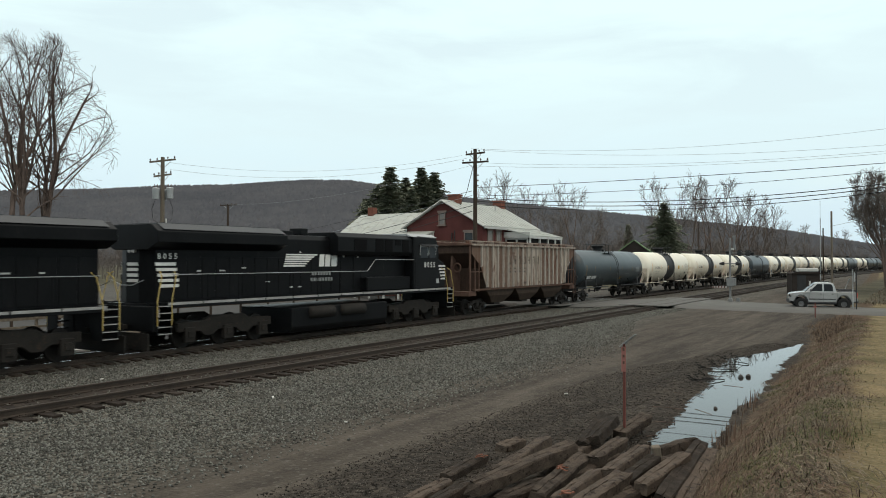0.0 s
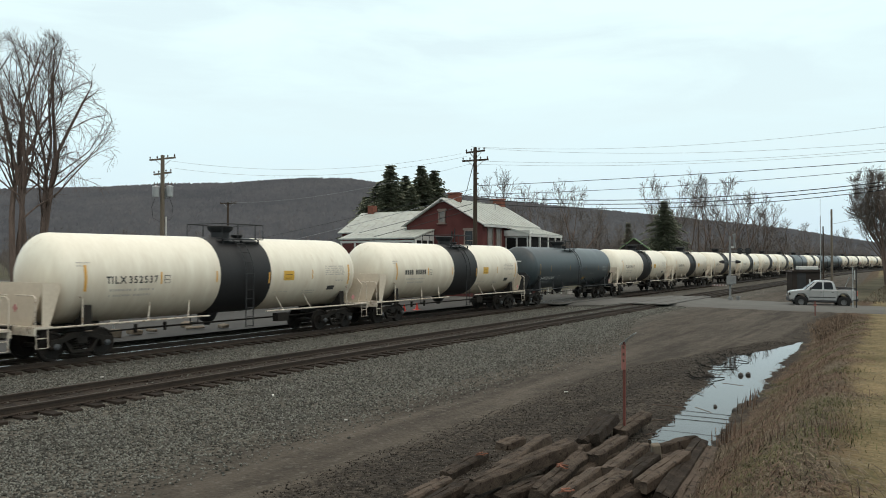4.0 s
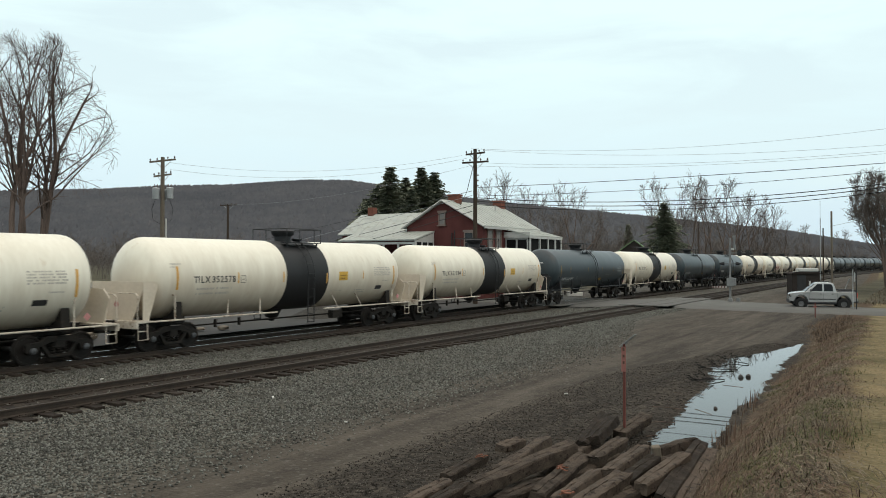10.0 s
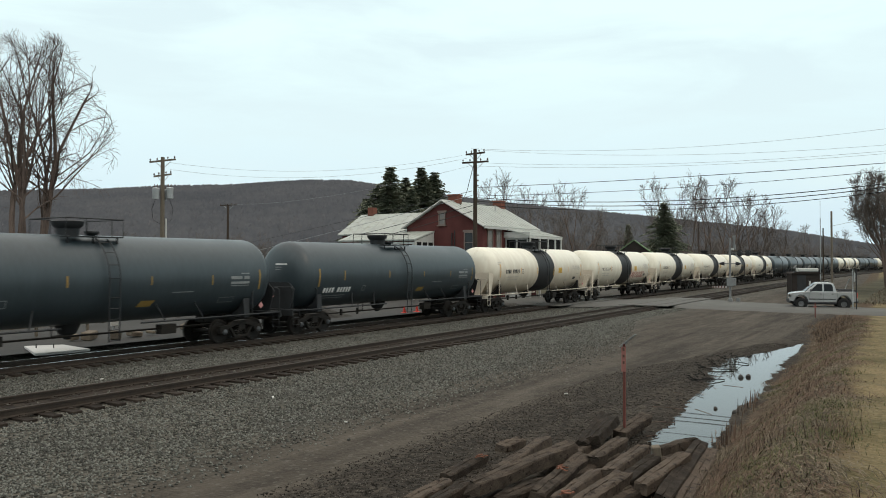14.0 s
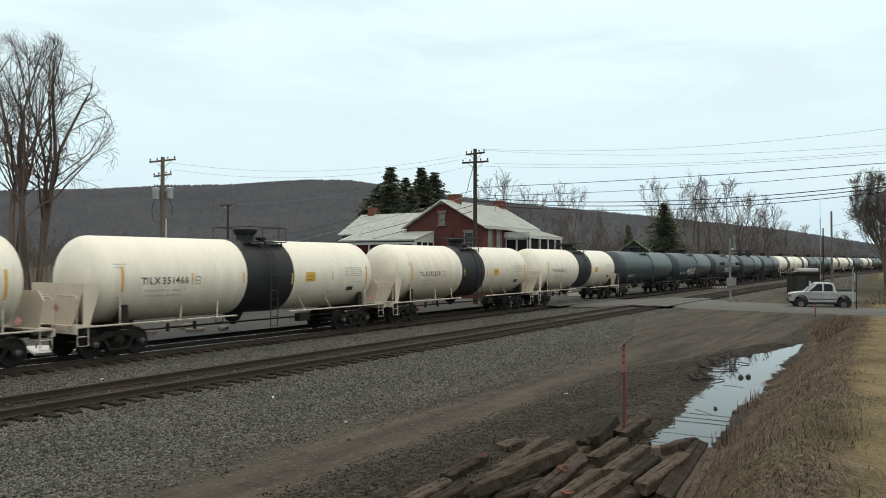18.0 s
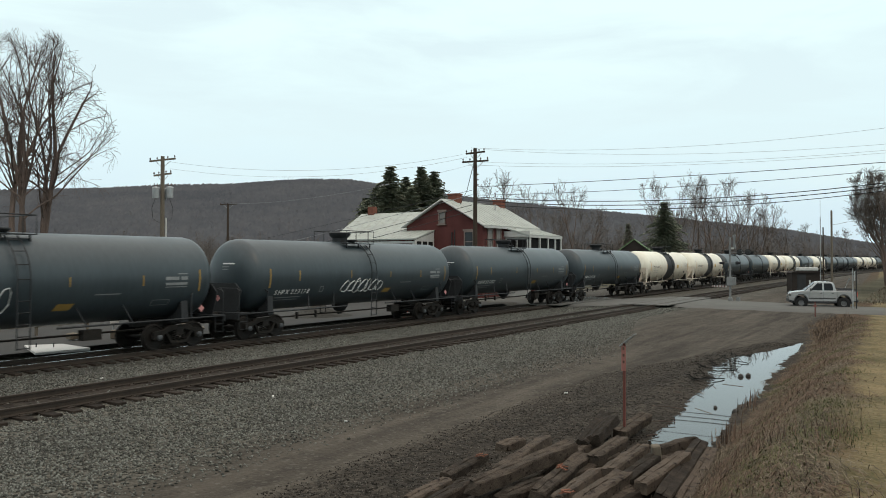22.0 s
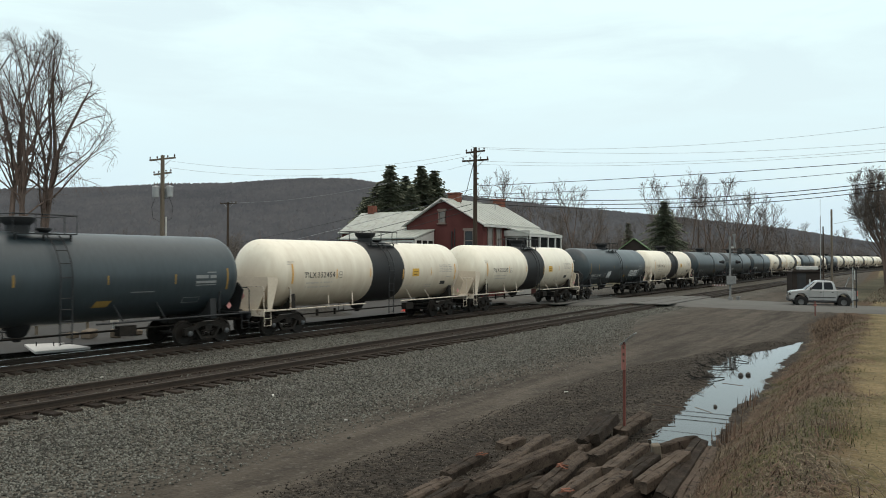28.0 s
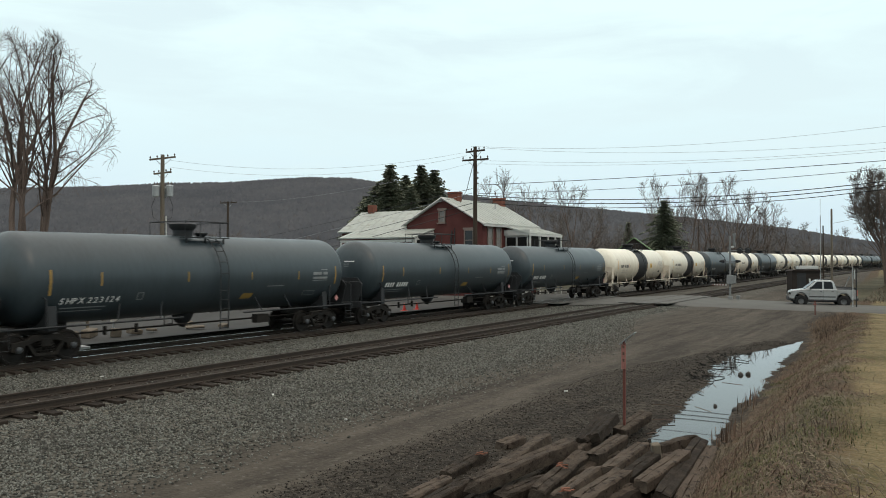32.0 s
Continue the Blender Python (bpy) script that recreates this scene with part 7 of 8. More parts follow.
def window(parent, at, w, h, facing, glass="house_glass", lintel=True):
    """Sash window; facing 'y' looks along -y, 'x' along +x."""
    x, y, z = at

    def bx(c, s):
        return Geo().box((x + c[0], y + c[1], z + c[2]), s) if facing == "y" else Geo().box((x - c[1], y + c[0], z + c[2]), (s[1], s[0], s[2]))
    fr = Geo()
    for c, s in (((-w / 2, -0.03, 0), (0.09, 0.12, h)), ((w / 2, -0.03, 0), (0.09, 0.12, h)), ((0, -0.03, h / 2), (w + 0.09, 0.12, 0.09)), ((0, -0.03, 0), (w, 0.08, 0.06)), ((0, -0.03, -h / 2), (w + 0.09, 0.14, 0.09))):
        b = bx(c, s)
        fr.add(b.v, b.f)
    win = part("window", fr, "dim_trim", parent, "weathered sash window with dull trim")
    part("pane", bx((0, -0.012, h / 4), (w - 0.08, 0.02, h / 2 - 0.06)), glass, win)
    part("pane", bx((0, -0.012, -h / 4), (w - 0.08, 0.02, h / 2 - 0.06)), glass, win)
    part("sill", bx((0, -0.09, -h / 2 - 0.08), (w + 0.3, 0.2, 0.08)), "dim_trim", win)
    if lintel:
        part("lintel", bx((0, -0.04, h / 2 + 0.13), (w + 0.3, 0.1, 0.16)), "dim_trim", win)
    return win


window(house, (mid_x - 0.15, HY0, 6.62), 0.6, 1.0, "y", "blind")
window(house, (HX1 - 1.3, HY0, 4.55), 0.85, 1.7, "y", "house_glass")
window(house, (HX0 + 2.0, HY0, 4.5), 1.0, 1.75, "y", "blind")
window(house, (HX1 - 1.55, HY0, 1.4), 1.0, 1.75, "y")
window(house, (HX0 + 2.0, HY0, 1.4), 1.0, 1.75, "y")
for yy in (59.05, 60.6):
    window(house, (HX1, yy, 4.72), 0.85, 1.75, "x", "blind")
    window(house, (HX1, yy, 1.4), 0.95, 1.75, "x")
part("downpipe", Geo().tube([(HX1 - 2.95, HY0 - 0.08, 0), (HX1 - 2.95, HY0 - 0.08, 5.4)], 0.05, 6).tube([(HX1 - 2.68, HY0 - 0.08, 0), (HX1 - 2.68, HY0 - 0.08, 5.6)], 0.04, 6), "fitting_dark", house, "dark downpipe")
for cx, cy in ((mid_x, HY0 + 1.9), (mid_x, HY1 - 0.2)):
    ch = part("chimney", Geo().box((cx, cy, PEAK - 0.1), (0.95, 0.75, 1.2)).box((cx, cy, PEAK + 0.5), (1.08, 0.88, 0.14)), "chimney", house, "orange-red brick chimney", bevel=0.01)
part("vent_pipe", Geo().tube([(mid_x + 1.2, 65.0, PEAK - 1.0), (mid_x + 1.2, 65.0, PEAK - 0.1)], 0.06, 6), "galv", house)
# wing away from the track
WX0, WX1, WY0, WY1, WE, WP = -46.8, -36.9, 57.9, 64.6, 5.6, 7.48
wy = (WY0 + WY1) / 2
part("wall", Geo().prism([(WY0, -0.3), (WY1, -0.3), (WY1, WE), (wy, WP - 0.12), (WY0, WE)], "x", WX0, WX1), "brick", house, "dark red brick wall of the wing")
ws = ((WX0 - 0.3, WY0 - OV, WE - 0.15), (WX1, WY0 - OV, WE - 0.15), (WX1, wy, WP), (WX0 - 0.3, wy, WP))
wn = ((WX0 - 0.3, WY1 + OV, WE - 0.15), (WX1, WY1 + OV, WE - 0.15), (WX1, wy, WP), (WX0 - 0.3, wy, WP))
for corners in (ws, wn):
    rf = part("roof", roof_slab(*corners), "roof_metal", house, "pale metal roof of the wing")
    seams(rf, *corners, 12)
part("chimney", Geo().box((WX0 + 1.0, wy, WP + 0.2), (0.7, 0.6, 0.9)), "chimney", house, "small brick chimney", bevel=0.01)
# lean-to porch before the wing
lp = ((-44.6, 54.6, 4.80), (-36.5, 54.6, 4.80), (-36.5, WY0, 5.62), (-45.0, WY0, 5.62))
rf = part("roof", roof_slab(*lp), "roof_metal", house, "pale metal porch roof")
seams(rf, *lp, 14)
part("porch_beam", Geo().box(((lp[0][0] + lp[1][0]) / 2, 54.8, 4.5), (lp[1][0] - lp[0][0] - 0.2, 0.14, 0.2)), "white_trim", house)
for k in range(6):
    part("porch_post", Geo().box((lp[0][0] + 0.2 + k * (lp[1][0] - lp[0][0] - 0.4) / 5, 54.8, 2.1), (0.14, 0.14, 4.7)), "white_trim", house, "white porch post", bevel=0.01)
part("porch_floor", Geo().box(((lp[0][0] + lp[1][0]) / 2, 56.2, 2.55), (lp[1][0] - lp[0][0] - 0.2, 3.2, 0.15)), "white_trim", house)
part("porch_end", Geo().prism([(54.75, 2.6), (57.75, 2.6), (57.75, 5.40), (54.75, 4.66)], "x", -36.6, -36.52), "white_trim", house, "white boarded porch end")
for yy in (55.35, 56.25, 57.15):
    part("porch_window", Geo().box((-36.5, yy, 4.15), (0.05, 0.62, 0.85)), "porch_dark", house, "dark porch window")
# side porch towards the track
sp_ = ((HX1 + 2.5, 61.6, 5.2), (HX1 + 2.5, 68.8, 5.2), (HX1 + 0.15, 68.8, 5.86), (HX1 + 0.15, 61.6, 5.86))
rf = part("roof", roof_slab(*sp_), "roof_metal", house, "pale metal side porch roof")
seams(rf, *sp_, 10)
part("porch_fascia", Geo().box((HX1 + 2.45, 65.2, 5.05), (0.08, 7.1, 0.2)).box((HX1 + 1.25, 61.7, 5.26), (2.5, 0.08, 0.5)), "white_trim", house, "white porch fascia")
part("porch_enclosure", Geo().box((HX1 + 1.2, 61.9, 2.45), (2.3, 0.12, 5.3)), "white_trim", house, "white boarded porch end")
for dx in (0.65, 1.7):
    part("porch_window", Geo().box((HX1 + dx, 61.82, 4.35), (0.85, 0.05, 1.0)), "porch_dark", house, "dark porch window")
# black sheet paints the shade inside the open porch bays
part("porch_screen", Geo().box((HX1 + 2.3, 65.2, 4.3), (0.05, 6.8, 1.4)), "porch_dark", house, "black sheet standing in for shaded porch bays")
for yy in (61.95, 63.9, 65.7, 67.3, 68.65):
    part("porch_post", Geo().box((HX1 + 2.38, yy, 2.35), (0.17, 0.15, 5.35)), "white_trim", house, "white porch post", bevel=0.01)
part("porch_floor", Geo().box((HX1 + 1.2, 65.2, 2.6), (2.4, 6.9, 0.2)).box((HX1 + 2.35, 65.2, 3.2), (0.1, 6.9, 0.9)), "white_trim", house)

# small far buildings
shed_b = thing("outbuilding", "small dark outbuilding with a green gable roof", "outbuilding", Matrix.Translation(ground_at(1122, 110, -0.3)) @ pose(0, 0, 0, 0, 0, 15))
hb = rise(444, 110)
part("wall", Geo().prism([(-2.4, 0), (2.4, 0), (2.4, hb), (0, hb + 1.7), (-2.4, hb)], "y", 0, 6), "shed", shed_b)
part("roof", roof_slab((2.7, -0.2, hb - 0.15), (2.7, 6.2, hb - 0.15), (0, 6.2, hb + 1.85), (0, -0.2, hb + 1.85)), "green_roof", shed_b, "green sheet roof")
part("roof", roof_slab((-2.7, -0.2, hb - 0.15), (-2.7, 6.2, hb - 0.15), (0, 6.2, hb + 1.85), (0, -0.2, hb + 1.85)), "green_roof", shed_b, "green sheet roof")
out2 = thing("outbuilding", "low dark outbuilding among bare trees", "outbuilding", Matrix.Translation(ground_at(1075, 115, -0.3)))
part("wall", Geo().box((0, 0, 2.1), (5.0, 4.5, 4.2)), "shed", out2, bevel=0.02)
part("roof", Geo().box((0, 0, 4.35), (5.4, 4.9, 0.18)), "shed", out2)

# ---------------------------------------------------------------- level crossing signal
XP = ground_at(1292, 61.5, -0.2)
sig = thing("crossing_signal", "grey level crossing signal post with crossbuck, lamps and striped gate stub", "crossing signal", Matrix.Translation(XP) @ pose(0, 0, 0, 0, 0, 8))
top = rise(422, 61.5) + 0.2
part("post", Geo().tube([(0, 0, 0), (0, 0, top)], 0.085, 10), "signal_grey", sig, smooth=True)
part("base", Geo().box((0, 0, 0.15), (0.34, 0.34, 0.24)), "signal_grey", sig, bevel=0.03)
part("junction_box", Geo().box((0.0, -0.1, 1.55), (0.5, 0.34, 0.68)), "signal_grey", sig, bevel=0.03)
part("gate_mechanism", Geo().box((0.28, 0.1, 1.55), (0.3, 0.55, 0.6)), "signal_grey", sig, bevel=0.04)
gate = part("gate_arm", Geo().box((-0.8, 0, 1.15), (1.1, 0.06, 0.12)), "white_trim", sig, "white and red gate arm stub")
for k in range(5):
    part("gate_stripe", Geo().box((-0.42 - 0.21 * k, -0.035, 1.15), (0.09, 0.01, 0.122)), "faded_red", gate)
for a in (50, -50):
    blade = part("crossbuck_blade", Geo().box((0.32, -0.12, top - 0.35), (0.03, 0.21, 1.15), Euler((radians(a * 0.42), 0, radians(28))).to_matrix()), "signal_grey", sig, "weathered pale crossbuck blade seen from the side")
part("lamp_arm", Geo().box((0.0, -0.05, top - 1.98), (1.0, 0.06, 0.06)).box((0.5, 0, top - 1.15), (1.0, 0.06, 0.06)), "signal_grey", sig)
for x, z in ((0.72, top - 1.15), (1.3, top - 1.15)):
    l = part("signal_lamp", Geo().lathe([(-0.3, 0.0), (-0.3, 0.15), (-0.28, 0.17), (0.0, 0.18), (0.1, 0.12), (0.12, 0.0)], 16, "y", (x, 0, z)), "fitting_dark", sig, "black hooded signal lamp", smooth=True)
    part("lamp_backing", Geo().lathe([(0.0, 0.0), (0.0, 0.25), (0.02, 0.25), (0.02, 0.0)], 18, "y", (x, 0, z)), "fitting_dark", l)
for sx in (-1, 1):
    x0 = sx * 0.42
    l = part("signal_lamp", Geo().lathe([(x0 - sx * 0.05, 0.0), (x0, 0.11), (x0 + sx * 0.1, 0.14), (x0 + sx * 0.36, 0.06), (x0 + sx * 0.38, 0.0)][::sx], 14, "x", (0, -0.05, top - 1.98)), "fitting_dark", sig, "black hooded signal lamp", smooth=True)
    part("lamp_backing", Geo().lathe([(x0, 0.0), (x0, 0.2), (x0 + sx * 0.02, 0.2), (x0 + sx * 0.02, 0.0)][::sx], 16, "x", (0, -0.05, top - 1.98)), "fitting_dark", l)
part("lamp_bracket", Geo().tube([(0, 0, top - 1.15), (1.4, 0, top - 1.15)], 0.04, 6), "signal_grey", sig)
part("sign_plate", Geo().box((0.2, -0.08, top - 0.85), (0.22, 0.02, 0.14)), "white_trim", sig, "small white plate")
case = thing("relay_case", "small grey relay box at the crossing", "relay box", Matrix.Translation(ground_at(1306, 62, -0.25)))
part("box", Geo().box((0, 0, 0.2), (0.28, 0.24, 0.3)), "signal_grey", case, bevel=0.03)

# signal shed
SH = ground_at(1421, 78, -0.25)
shed = thing("signal_shed", "dark brown signal shed with white roof box", "shed", Matrix.Translation(SH) @ pose(0, 0, 0, 0, 0, 22))
part("wall", Geo().box((0, 0, 1.0), (2.55, 2.0, 2.0)), "shed", shed, bevel=0.02)
part("roof", Geo().prism([(-1.4, 2.0), (1.4, 2.0), (1.1, 2.16), (-1.1, 2.16)], "y", -1.15, 1.15), "shed", shed)
part("white_roof_box", Geo().box((0.45, 0.3, 2.36), (1.9, 0.9, 0.34)), "white_trim", shed, "white roof box", bevel=0.05)
part("notice", Geo().box((0.35, -1.01, 1.1), (0.16, 0.02, 0.36)), "white_trim", shed, "small pale notice")
part("door_frame", Geo().box((-0.4, -1.01, 0.95), (0.8, 0.03, 1.8)), "fitting_dark", shed, "dark shed door")

# ---------------------------------------------------------------- pickup truck


def pickup(at, turn):
    """Four-door sport pickup, nose towards -x."""
    t = thing("pickup_truck", "silver four-door pickup truck parked on the road", "pickup truck", Matrix.Translation(at) @ pose(0, 0, 0, 0, 0, turn))
    W = 0.9
    low = [(-2.55, 0.56), (-2.6, 0.74), (-2.55, 0.96), (-2.38, 1.08), (-1.55, 1.17), (-1.3, 1.19), (2.35, 1.17), (2.5, 1.15), (2.56, 0.66), (2.52, 0.56), (2.12, 0.52)]
    low += [(1.55 + 0.54 * math.cos(a), 0.42 + 0.50 * math.sin(a)) for a in np.linspace(0.1, math.pi - 0.1, 9)]
    low += [(0.98, 0.46), (-1.08, 0.46)]
    low += [(-1.65 + 0.54 * math.cos(a), 0.42 + 0.50 * math.sin(a)) for a in np.linspace(0.1, math.pi - 0.1, 9)] + [(-2.22, 0.52)]
    part("body", Geo().prism(low, "y", -W, W), "truck_silver", t, "silver painted body", bevel=0.03)
    cabg = Geo()
    base = [(-1.36, 1.15), (1.18, 1.15), (1.0, 1.22), (0.86, 1.62), (0.72, 1.76), (-0.35, 1.79), (-0.52, 1.74)]
    n = len(base)
    vs = []
    for sgn in (-1, 1):
        for x, z in base:
            vs.append((x, sgn * (0.88 - max(0, z - 1.15) * 0.24), z))
    cabg.add(vs, [tuple(range(n)), tuple(range(n, 2 * n))[::-1]] + [((i + 1) % n, i, n + i, n + (i + 1) % n) for i in range(n)])
    cab = part("cab_roof", cabg, "truck_silver", t, "silver cab and roof", bevel=0.03)
    for sgn in (-1, 1):
        for pts in (((-0.98, 1.22), (-0.04, 1.22), (-0.04, 1.68), (-0.42, 1.68)), ((0.08, 1.22), (0.78, 1.22), (0.72, 1.58), (0.62, 1.68), (0.08, 1.68))):
            vs = [(x, sgn * (0.88 - (z - 1.15) * 0.24 + 0.012), z) for x, z in pts]
            part("side_window", Geo().add(vs, [tuple(range(len(vs)))]), "car_glass", cab, "tinted side window")
        part("bed_rail", Geo().tube([(1.12, sgn * 0.82, 1.18), (1.14, sgn * 0.82, 1.30), (2.42, sgn * 0.82, 1.28), (2.44, sgn * 0.82, 1.16)], 0.045, 6), "fitting_dark", t, "black bed rail")
        part("side_moulding", Geo().box((-0.05, sgn * 0.905, 0.70), (2.0, 0.02, 0.07)), "dark_plastic", t)
        part("rocker_panel", Geo().box((-0.05, sgn * 0.88, 0.47), (2.05, 0.1, 0.10)), "dark_plastic", t, bevel=0.01)
        for x in (-0.15, 0.72):
            part("door_handle", Geo().box((x, sgn * 0.91, 1.04), (0.16, 0.03, 0.04)), "dark_plastic", t)
        part("door_seam", Geo().box((0.02, sgn * 0.902, 0.8), (0.015, 0.01, 0.7)).box((-1.05, sgn * 0.902, 0.8), (0.015, 0.01, 0.62)).box((1.06, sgn * 0.902, 0.9), (0.02, 0.01, 0.5)), "dark_plastic", t)
        part("mirror", Geo().box((-0.92, sgn * 0.98, 1.27), (0.12, 0.2, 0.16)), "dark_plastic", t, bevel=0.02)
        part("headlight", Geo().box((-2.48, sgn * 0.74, 0.9), (0.18, 0.32, 0.18)), "car_glass", t, "clear headlight", bevel=0.02)
        part("tail_light", Geo().box((2.5, sgn * 0.83, 0.98), (0.1, 0.16, 0.34)), "red", t, "red tail light", bevel=0.01)
        part("roof_rail", Geo().tube([(-0.25, sgn * 0.62, 1.83), (0.65, sgn * 0.62, 1.83)], 0.02, 5), "dark_plastic", t)
        for xw in (-1.65, 1.55):
            part("wheel_arch", Geo().prism([(xw + q * math.cos(a), 0.42 + q * math.sin(a)) for q, aa in ((0.57, np.linspace(0.05, math.pi - 0.05, 9)), (0.53, np.linspace(math.pi - 0.05, 0.05, 9))) for a in aa], "y", sgn * 0.895 - 0.02, sgn * 0.895 + 0.02), "dark_plastic", t, "dark flared wheel arch")
    part("windscreen", Geo().add([(-1.33, -0.78, 1.22), (-1.33, 0.78, 1.22), (-0.60, 0.66, 1.71), (-0.60, -0.66, 1.71)], [(0, 1, 2, 3)]), "car_glass", t)
    part("front_bumper", Geo().box((-2.52, 0, 0.56), (0.2, 1.74, 0.26)), "dark_plastic", t, bevel=0.04)
    part("rear_bumper", Geo().box((2.56, 0, 0.56), (0.16, 1.7, 0.2)), "dark_plastic", t, bevel=0.03)
    part("bed_cover", Geo().box((1.78, 0, 1.185), (1.3, 1.55, 0.05)), "dark_plastic", t)
    part("floor_pan", Geo().box((0, 0, 0.5), (4.6, 1.3, 0.3)), "dark_plastic", t)
    for child in t.children_recursive:
        child.data.transform(Matrix.Diagonal((0.83, 1, 1.05, 1)))
    for x in (-1.65 * 0.83, 1.55 * 0.83):
        for sgn in (-1, 1):
            w = part("wheel", Geo().lathe([(-0.12, 0.19), (-0.135, 0.30), (-0.13, 0.37), (-0.1, 0.41), (0.1, 0.41), (0.13, 0.37), (0.135, 0.30), (0.12, 0.19)], 24, "y", (x, sgn * 0.82, 0.41)), "tyre", t, "black tyre", smooth=True)
            rim = Geo().lathe([(sgn * 0.07, 0.0), (sgn * 0.08, 0.07), (sgn * 0.05, 0.09), (sgn * 0.06, 0.16), (sgn * 0.10, 0.19)][:: (1 if sgn < 0 else -1)], 16, "y", (x, sgn * 0.82, 0.41))
            part("rim", rim, "rim", w, "alloy rim", smooth=True)
    return t


pickup(ground_at(1453, 54.9, -0.36), 13)

# posts near the pickup
sp = thing("sign_post", "pair of thin galvanised sign posts seen edge on", "sign post", Matrix.Translation(ground_at(1512, 51.5, -0.25)))
part("post", Geo().box((-0.1, 0, 1.35), (0.06, 0.06, 2.7)), "galv", sp)
part("post", Geo().box((0.1, 0, 1.35), (0.07, 0.06, 2.7)), "fitting_dark", sp)
part("sign_edge", Geo().box((0, 0.06, 2.2), (0.03, 0.6, 0.6)), "galv", sp)
mk = thing("marker_stake", "short red marker stake at the lane's edge", "marker stake", Matrix.Translation(ground_at(1442, 45.5, -0.27)))
part("stake", Geo().box((0, 0, 0.42), (0.06, 0.05, 0.84)), "faded_red", mk, bevel=0.008)
part("reflector", Geo().box((0, -0.04, 0.62), (0.16, 0.02, 0.09)), "faded_pink", mk)
whistle = thing("tilted_sign", "small tilted grey sign beyond the road", "sign", Matrix.Translation(ground_at(1494, 78, 0.1)) @ pose(0, 0, 0, 0, 22, 0))
part("post", Geo().box((0, 0, 0.35), (0.05, 0.05, 0.7)), "galv", whistle)
part("board", Geo().box((0, 0, 0.95), (0.12, 0.04, 0.6)), "signal_grey", whistle, bevel=0.01)

# red marker post with tilted plate by the tie heap
POST = Vector((-4.72, 13.9, -0.3))
rp = thing("marker_post", "faded red channel post with a tilted metal plate on top", "marker post", Matrix.Translation(POST))
hp_ = 1.80
part("post", Geo().prism([(-0.019, -0.02), (0.019, -0.02), (0.019, 0.03), (0.010, 0.03), (0.010, -0.006), (-0.010, -0.006), (-0.010, 0.03), (-0.019, 0.03)], "z", 0, hp_), "faded_red", rp, "faded red steel channel")
part("reflector_strip", Geo().box((0, -0.026, 1.52), (0.08, 0.008, 0.44)), "faded_pink", rp, "faded pink reflector strip")
for z in (1.46, 1.58, 1.7):
    part("stencil_bar", Geo().box((0, -0.032, z), (0.035, 0.004, 0.05)), "rust", rp)
part("plate", Geo().box((0.07, 0, hp_ + 0.06), (0.36, 0.13, 0.012), Euler((0, radians(-38), 0)).to_matrix()), "galv", rp, "tilted bare metal plate")
part("plate_bracket", Geo().tube([(0, 0, hp_ - 0.05), (0.05, 0, hp_ + 0.05)], 0.015, 5), "galv", rp)

# ---------------------------------------------------------------- heap of old ties


def old_tie(a, b, w=0.23, h=0.18, roll=0.0, seed=0, broken=False):
    """A weathered, split tie from end a to end b (centre line)."""
    r = random.Random(seed)
    a, b = Vector(a), Vector(b)
    d = b - a
    n = 9
    ln = d.length
    ux = d.normalized()
    uy = Vector((0, 0, 1)).cross(ux).normalized()
    uz = ux.cross(uy)
    q = Matrix.Rotation(radians(roll), 3, ux)
    uy, uz = q @ uy, q @ uz
    g = Geo()
    vs, fs = [], []
    sec = [(-0.5, -0.5), (0.5, -0.5), (0.5, 0.38), (0.40, 0.5), (0.08, 0.5), (0.03, 0.42), (-0.02, 0.5), (-0.40, 0.5), (-0.5, 0.38)]
    m = len(sec)
    for i in range(n + 1):
        for y, z in sec:
            e = 1.0 if 0 < i < n else r.uniform(0.86, 1.0)
            lift = r.uniform(-0.012, 0.012)
            along = ln * i / n + (r.uniform(-0.06, 0.06) if i in (0, n) and broken else r.uniform(-0.015, 0.015) if i in (0, n) else 0)
            vs.append(a + ux * along + uy * (y * w * e + r.uniform(-0.008, 0.008)) + uz * (z * h * e + lift))
    for i in range(n):
        for k in range(m):
            fs.append((i * m + k, (i + 1) * m + k, (i + 1) * m + (k + 1) % m, i * m + (k + 1) % m))
    fs += [tuple(range(m)), tuple(range(n * m, (n + 1) * m))[::-1]]
    g.add(vs, fs)
    o = part("old_tie", g, "old_tie", None, smooth="weld")
    o.data.polygons.foreach_set("use_smooth", [False] * len(o.data.polygons))
    return tagged(o, "weathered dark brown railway tie, split and broken" if broken else "weathered dark brown railway tie in a heap", "railway tie", "heap of old ties")


def heap_at(px, py, z):
    """Place where the sight line through a picture point meets height z."""
    th = radians(YAW)
    t0 = math.atan(21.0 / FOCAL)
    fw = Vector((-math.sin(th) * math.cos(t0), math.cos(th) * math.cos(t0), math.sin(t0)))
    rt = Vector((math.cos(th), math.sin(th), 0))
    up = rt.cross(fw)
    ray = fw + rt * ((px - 784) / FOCAL) + up * ((441 - py) / FOCAL)
    k = (z - 3.0) / ray.z
    return Vector((0, 0, 3.0)) + ray * k


